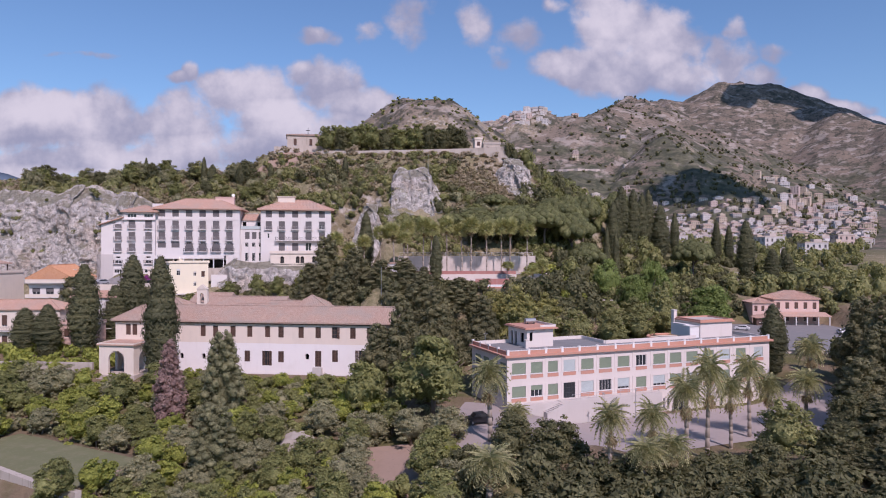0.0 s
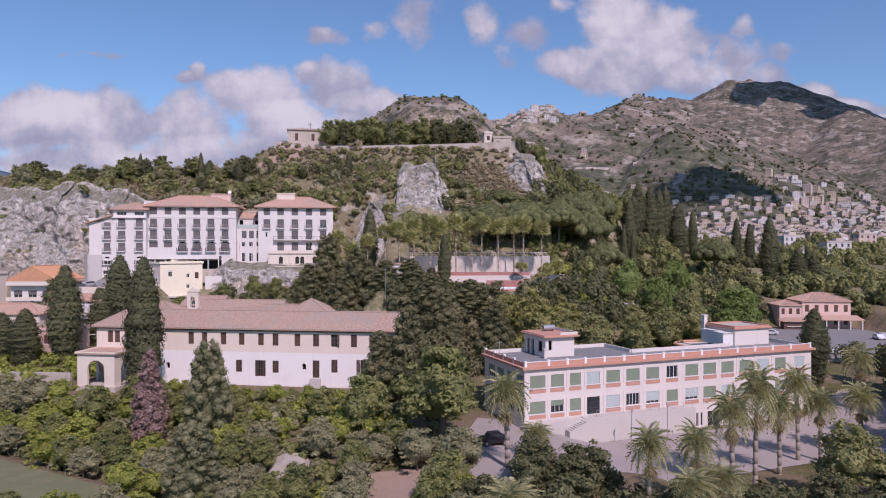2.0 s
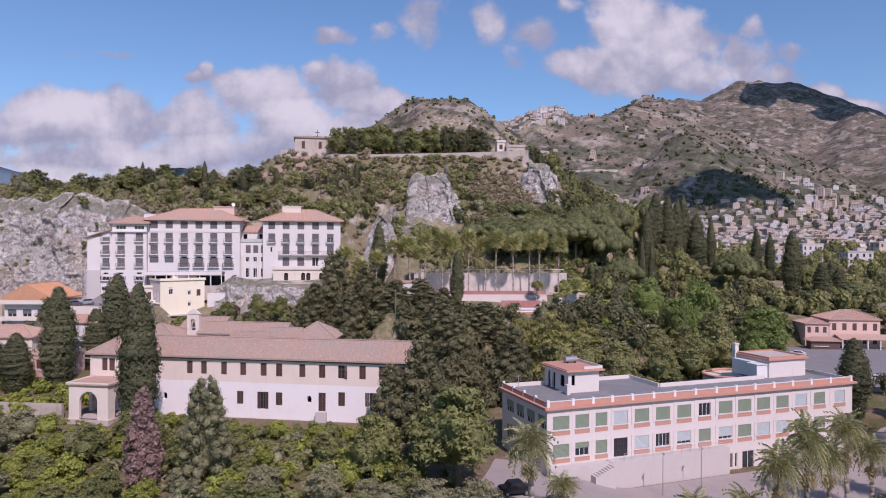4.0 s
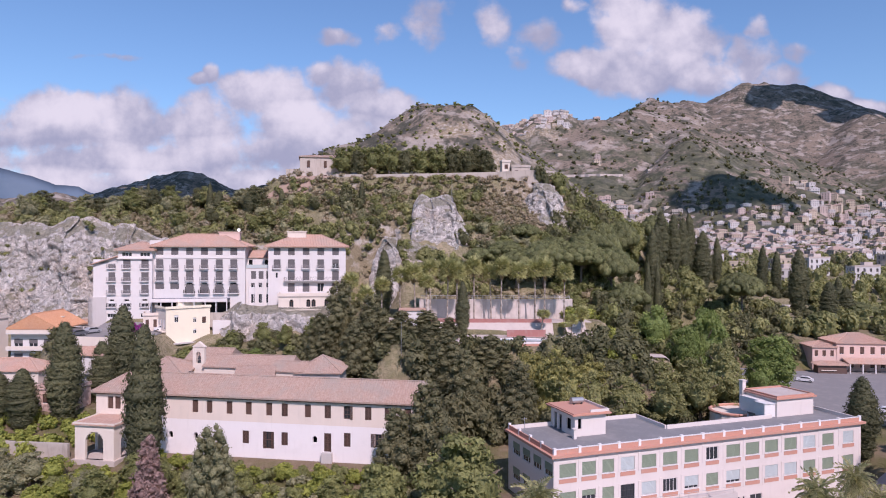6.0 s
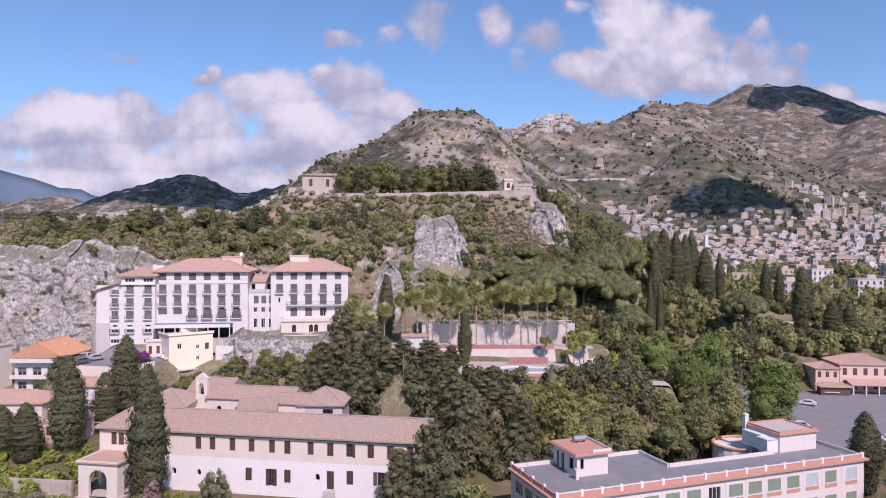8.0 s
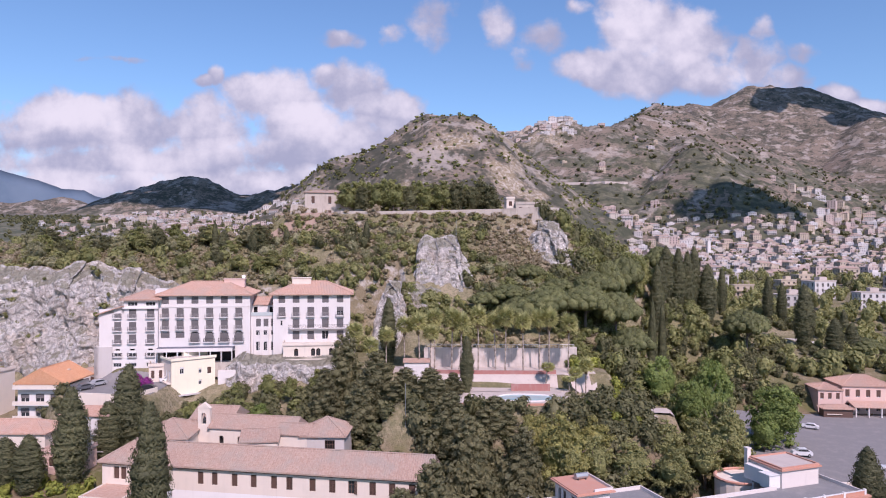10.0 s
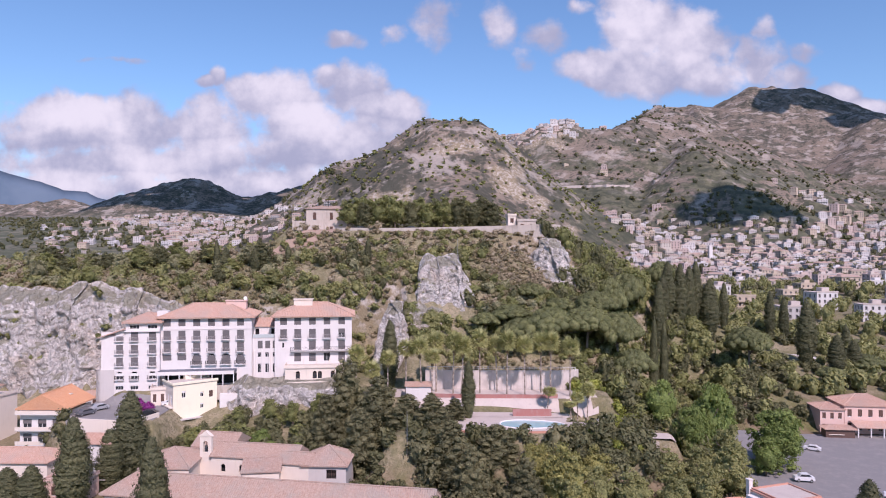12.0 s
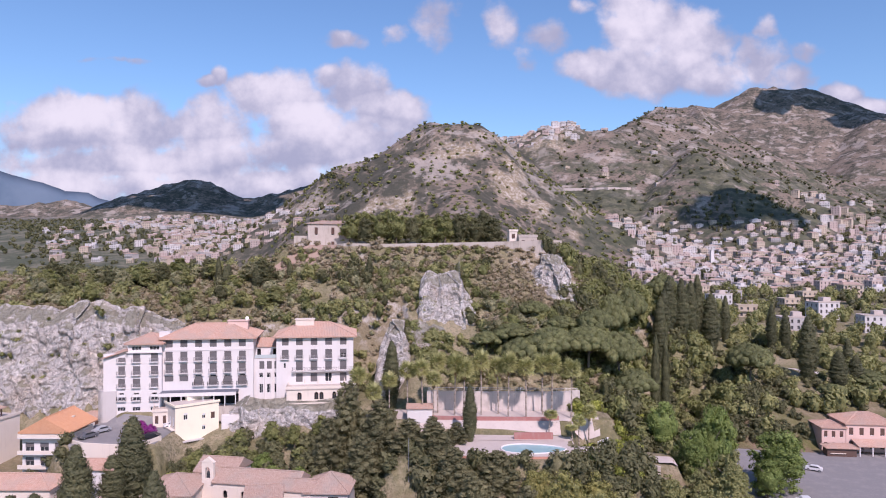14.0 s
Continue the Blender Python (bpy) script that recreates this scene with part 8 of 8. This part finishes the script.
def town_house_parts(k):
    """The parts of one town house: walls with real openings, solid blocks coloured dark for the rooms' shade, roof,
    ledges.
    """
    r = np.random.default_rng(100 + k)
    w, d, floors = r.uniform(9, 15), r.uniform(8, 11), int(r.integers(2, 4))
    h = 3.1 * floors + 0.4
    mat = TOWN_COLOURS[k % 5]
    bays = int(w / 3)
    def holes(length):
        n = max(2, int(length / 3))
        return [(length * (i + 0.5) / n - 0.6, 3.1 * f + 0.8, length * (i + 0.5) / n + 0.6, 3.1 * f + 2.6) for i in range(n) for f in range(floors)]
    # the room is a solid block; shutter grey paints its interior shade
    out = [("wall", wall_mesh("wall", w, h, 0.3, holes(w), mat, -6), (0, 0, 0), 0), ("wall", wall_mesh("wall", d - 0.3, h, 0.3, holes(d - 0.3), mat, -6), (0, d, 0), -90),
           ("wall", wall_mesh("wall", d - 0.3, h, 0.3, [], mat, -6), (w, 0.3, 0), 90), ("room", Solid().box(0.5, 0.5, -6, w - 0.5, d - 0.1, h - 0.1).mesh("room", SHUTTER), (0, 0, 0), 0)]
    if k % 3 == 1:
        s = Solid().put([(-0.4, -0.4, h), (w + 0.4, -0.4, h), (w + 0.4, d + 0.4, h), (-0.4, d + 0.4, h), (2, d / 2, h + 1.7), (w - 2, d / 2, h + 1.7)], [(0, 1, 5, 4), (1, 2, 5), (2, 3, 4, 5), (3, 0, 4), (3, 2, 1, 0)])
        out.append(("roof", s.mesh("roof", OLD_TILE), (0, 0, 0), 0))
    else:
        s = Solid().box(-0.2, -0.2, h, w + 0.2, d + 0.2, h + 0.25).box(-0.2, -0.2, h + 0.25, w + 0.2, 0.0, h + 0.8).box(w * 0.55, d * 0.5, h + 0.25, w * 0.9, d * 0.9, h + 2.4)
        out.append(("roof", s.mesh("roof", PAVING if k % 2 else mat), (0, 0, 0), 0))
    if k % 2 == 0:
        s = Solid()
        for f in range(1, floors):
            s.box(0.6, -1.2, 3.1 * f + 0.3, w - 0.6, -0.003, 3.1 * f + 0.5).box(0.6, -1.2, 3.1 * f + 0.5, w - 0.6, -1.1, 3.1 * f + 1.3)
        out.append(("balcony", s.mesh("balcony", mat), (0, 0, 0), 0))
    return out


HOUSES = [town_house_parts(k) for k in range(10)]
_house, far_houses = {}, []


def town_house(x, y, turn, size, group, label):
    k = int(t_rng.integers(10))
    m = pose(x, y, ground_z(x, y) - 0.3, 0, 0, turn) @ Matrix.Diagonal((size, size, size, 1))
    if not group:
        far_houses.append((k, m))
    elif k not in _house:
        ob = _house[k] = thing("town_house", m, label, "house", group)
        for name, me, loc, rz in HOUSES[k]:
            part(name, me, ob, loc, rz)
    else:
        src = _house[k]
        ob = copy_thing(src, m @ Matrix.Diagonal((*[1 / s for s in src.scale], 1)))
        ob["label"], ob["group"] = label, group


def join_far_houses():
    """All houses too far to pick apart, as one object."""
    mats, verts, faces, index, base = [], [], [], [], 0
    for k, m in far_houses:
        for name, me, loc, rz in HOUSES[k]:
            if me.materials[0] not in mats:
                mats.append(me.materials[0])
            q = m @ pose(*loc, 0, 0, rz)
            verts += [q @ v.co for v in me.vertices]
            faces += [tuple(i + base for i in p.vertices) for p in me.polygons]
            index += [mats.index(me.materials[0])] * len(me.polygons)
            base += len(me.vertices)
    me = mesh_of("far_houses", verts, faces, mats)
    me.polygons.foreach_set("material_index", index)
    tagged(new("far_houses", me), "crowded pale houses of the distant old town", "houses", kind="stuff")


def town(n, area, keep, turn, gap, group, label, size=(0.85, 1.2), most=1e9):
    xs, ys = t_rng.uniform(area[0], area[2], n * 30), t_rng.uniform(area[1], area[3], n * 30)
    ok = keep(xs, ys) & (height(xs, ys) < most)
    got = []
    for x, y in zip(xs[ok], ys[ok]):
        if len(got) >= n:
            break
        if any(abs(x - a) < gap * 1.2 and abs(y - b) < gap for a, b in got):
            continue
        got.append((x, y))
        town_house(x, y, turn + t_rng.normal() * 12, t_rng.uniform(*size), group, label)


def wedge(lo, hi):
    def keep(x, y):
        a = np.degrees(np.arctan2(np.asarray(x) + 2, np.asarray(y) - 19))
        return (lo < a) & (a < hi)
    return keep


town(290, (150, 560, 620, 900), lambda x, y: wedge(13.0, 33)(x, y) & (fbm(x / 90, y / 90, 2, 41) > -0.22), 8, 10, "lower town", "pale stuccoed house in the crowded hillside town", (0.6, 0.95))
town(20, (130, 335, 330, 560), wedge(18, 33), 8, 26, "town edge", "pale house among trees at the edge of the town", (0.8, 1.05))
town(22, (560, 1120, 660, 1230), wedge(20, 33), -30, 15, "stepped flats", "white stepped holiday flats on the slope")
for k in range(22):
    x = 70 + 7.6 * k
    ys = np.arange(1470, 1660, 4.0)
    crest = ys[np.argmax((height(np.full(ys.shape, x), ys) - 60) / ys)]
    for drop in ((4, 18) if k < 6 else (4, 16, 30)):
        town_house(x + t_rng.normal() * 2, crest - drop, t_rng.normal() * 14, t_rng.uniform(0.75, 1.15), "rock village", "grey stone house of the village on the rock")
town(260, (180, 880, 800, 1200), lambda x, y: wedge(11.5, 33)(x, y) & (fbm(x / 90, y / 90, 2, 41) > -0.24), 8, 13, "", "", (0.75, 1.1), 104)
town(230, (-520, 800, -150, 1120), wedge(-25, -11), -5, 10, "", "", (0.65, 1.0), 112)
town(150, (-1100, 1200, -420, 1900), wedge(-29, -14), -5, 26, "", "", (0.85, 1.2), 150)
town(70, (-760, 820, -330, 1250), wedge(-33, -23.5), -5, 24, "", "", (0.65, 1.0), 130)
town(26, (640, 1130, 1200, 1500), wedge(20, 34), 0, 28, "", "")
town(12, (150, 1150, 420, 1600), wedge(5, 16), 0, 28, "", "")
join_far_houses()


def contour(z, angles, r0, r1):
    """Points of one height along a slope, seen round from the foot of the spur."""
    out = []
    for a in angles:
        r = np.arange(r0, r1, 5.0)
        x, y = r * math.sin(radians(a)), r * math.cos(radians(a))
        hit = np.nonzero(height(x, y) > z)[0]
        if len(hit):
            out.append((float(x[hit[0]]), float(y[hit[0]])))
    return out


strip_wall("road_wall", contour(176, np.arange(7.4, 13.4, 0.3), 700, 1700), 168, 181, 2.5, PAVING, "pale embankment of the road up to the village")
scatter("town_trees", [(x, y, s) for x, y, s in spread(1000, (110, 420, 760, 1180), lambda x, y: wedge(12, 33.5)(x, y), 31)], 6.5, 6.0, 60, 0.9, CONIFER, "dark trees between the town houses", 33, category="trees")
scatter("town_edge_trees", spread(230, (95, 330, 320, 560), lambda x, y: wedge(15, 33.5)(x, y), 35), 7.5, 7.0, 300, 0.5, PINE, "green trees at the edge of the town", 37, category="trees")
scatter("old_town_trees", spread(900, (-800, 430, -100, 1180), lambda x, y: wedge(-34, -8)(x, y), 39), 6.5, 7.0, 60, 0.9, OAK, "green trees round the old town", 43, category="trees")
scatter("valley_trees", spread(1700, (-1900, 800, -300, 2050), lambda x, y: wedge(-41, -11)(x, y), 51), 6.0, 8.0, 40, 1.4, OAK, "green trees between the terraced fields", 53, category="trees")
scatter("peak_scrub", spread(1100, (-230, 640, 190, 990), lambda x, y: True, 45), 3.0, 4.6, 30, 1.1, BROADLEAF, "dark scrub dotted over the rocky peak", 47)
scatter("mountain_bushes", spread(1500, (180, 1000, 1100, 2500), lambda x, y: wedge(7, 33)(x, y), 99), 6.0, 9.0, 14, 2.2, OAK, "dark bushes dotted over the mountain flank", 100)
scatter("village_trees", [(195, 1576, 1.4), (205, 1577, 1.5), (214, 1578, 1.7), (222, 1578, 1.5), (229, 1577, 1.6), (180, 1576, 1.0)], 9.0, 11.0, 60, 1.6, CONIFER, "dark trees on the village rock", 49, category="trees")
tower = thing("bell_tower", pose(293, 850, ground_z(293, 850), 0, 0, 5), "slender white bell tower in the town", "tower")
part("shaft", Solid().box(-2, -2, -4, 2, 2, 19).mesh("shaft", WHITE), tower)
part("cap", Solid().box(-2.3, -2.3, 19, 2.3, 2.3, 19.7).mesh("cap", WHITE), tower)

# ---- cars ----
def car_meshes():
    s = Solid()
    prof = [(-2.1, 0.35), (-2.12, 0.75), (-1.95, 0.95), (-1.2, 1.0), (-0.75, 1.42), (0.9, 1.45), (1.55, 1.02), (2.05, 0.92), (2.12, 0.55), (2.05, 0.35)]
    s.side([(x, z) for x, z in prof][::-1], -0.86, 0.86)
    g = Solid().side([(-1.12, 1.02), (-0.74, 1.38), (0.86, 1.40), (1.42, 1.04)][::-1], -0.875, 0.875)
    w = Solid().tube((0, -0.1, 0), (0, 0.1, 0), 0.32, 14)
    r = Solid().tube((0, -0.112, 0), (0, 0.112, 0), 0.19, 10)
    lamp = Solid().box(0, -0.18, -0.07, 0.06, 0.18, 0.07)
    return s, g, w, r, lamp


def paint(name, col):
    return plain(name, col, 0.3, 0.2, 0.05)


PAINTS = {"white": paint("white car paint", (0.75, 0.75, 0.76)), "black": paint("black car paint", (0.025, 0.025, 0.03)), "silver": paint("silver car paint", (0.40, 0.41, 0.43)), "grey": paint("grey car paint", (0.13, 0.135, 0.15))}
TYRE, LAMP = plain("tyre rubber", (0.03, 0.03, 0.03), 0.85), plain("lamp lens", (0.7, 0.65, 0.6), 0.2)
_cars = {}


def park(colour, x, y, turn, label, high=1.0, long=1.0, z=None):
    m = pose(x, y, (ground_z(x, y) if z is None else z) + 0.1, 0, 0, turn) @ Matrix.Diagonal((long, 1, high, 1))
    ob = thing("car", m, label, "car", "parked cars")
    s, g, w, r, lamp = car_meshes()
    body = part("body", shared(("car", colour), lambda: s.mesh("body", PAINTS[colour])), ob)
    part("glazing", shared(("carglass",), lambda: g.mesh("glazing", GLASS)), body)
    for px in (-1.3, 1.35):
        for py in (-0.78, 0.78):
            wh = part("wheel", shared(("wheel",), lambda: w.mesh("wheel", TYRE)), ob, (px, py, 0.32))
            part("rim", shared(("rim",), lambda: r.mesh("rim", STEEL)), wh)
    for py in (-0.6, 0.6):
        part("headlight", shared(("lamp",), lambda: lamp.mesh("headlight", LAMP)), ob, (-2.13, py, 0.68))
    return ob


park("black", 5.8, 108.5, 15, "black off-road car parked beside the school", 1.25)
park("white", 76.5, 180, -8, "white van parked in the car park", 1.35, 1.05)
park("white", 91, 170, -25, "white car at the edge of the car park")
park("white", 91, 205, -30, "white car parked before the pink annex")
park("white", 116, 196, 80, "white car in the car park")
park("silver", 119, 199, 80, "silver car in the car park")
park("grey", 117.5, 190, 80, "grey car in the car park")
park("grey", -91.5, 174.5, 60, "grey car parked beside the orange-roofed house")
park("silver", -91.0, 179.5, 60, "silver car parked beside the orange-roofed house")
park("silver", -80.5, 171.5, 80, "silver car on the hairpin road")
park("white", -76, 185, 30, "white car on the hairpin road")
park("black", -76.5, 174.5, 15, "black car on the hairpin road")
park("white", 57, 74, 55, "white car parked along the street")
park("white", 62.5, 110, 60, "white car parked behind the palms")
for k, (x, y) in enumerate([(-40, 257), (-35, 256.8), (-22, 256.6)]):
    park(("black", "grey", "black")[k], x, y, 5 * k, "dark car parked in the church square")

# ---- poles and small things ----
for x, y, h in [(-14.5, 158.5, 9), (-5.2, 236, 12), (27.5, 116, 6), (34, 119, 6)]:
    pole = thing("street_lamp" if h < 8 else "pole", pose(x, y, ground_z(x, y)), "thin grey metal pole standing free", "pole")
    part("shaft", Solid().tube((0, 0, -0.5), (0, 0, h), 0.07, 6, 0.05).mesh("shaft", STEEL), pole)
    if h < 8:
        part("lamp_head", Solid().box(-0.1, -0.6, h - 0.02, 0.1, 0.1, h + 0.1).mesh("lamp_head", STEEL), pole)

# ---- fair-weather clouds overhead, whose shadows lie on the mountain ----
def cloud_material():
    def build(n):
        return {"Base Color": n.mix(n.noise(n.place, 0.01, 4.0, 0.6), (0.85, 0.85, 0.86), (0.78, 0.79, 0.82)), "Roughness": 1.0}
    return material("cloud", build)


CLOUD = cloud_material()


def cloud(x, y, z, w, d, seed, up=900.0):
    """A cloud whose shadow falls round the place x, y, z of the mountain."""
    c = Vector((x, y, z)) + SUN_FROM * (up / SUN_FROM.z)
    r = np.random.default_rng(seed)
    cs = [(r.normal() * w * 0.28, r.normal() * d * 0.28, r.normal() * 18, w * (0.16 + 0.12 * r.random()), d * (0.16 + 0.12 * r.random()), 45) for _ in range(16)]
    v, f = core(cs, 1.0, r)
    ob = new("cloud", mesh_of("cloud", v + np.array(c), f, CLOUD, True))
    tagged(ob, "white fair-weather cloud drifting over the hills", "cloud")


cloud(1760, 3350, 800, 500, 900, 3)
cloud(2050, 3300, 640, 620, 900, 8)
cloud(420, 1150, 105, 130, 120, 4)
cloud(-960, 2450, 230, 700, 500, 5)
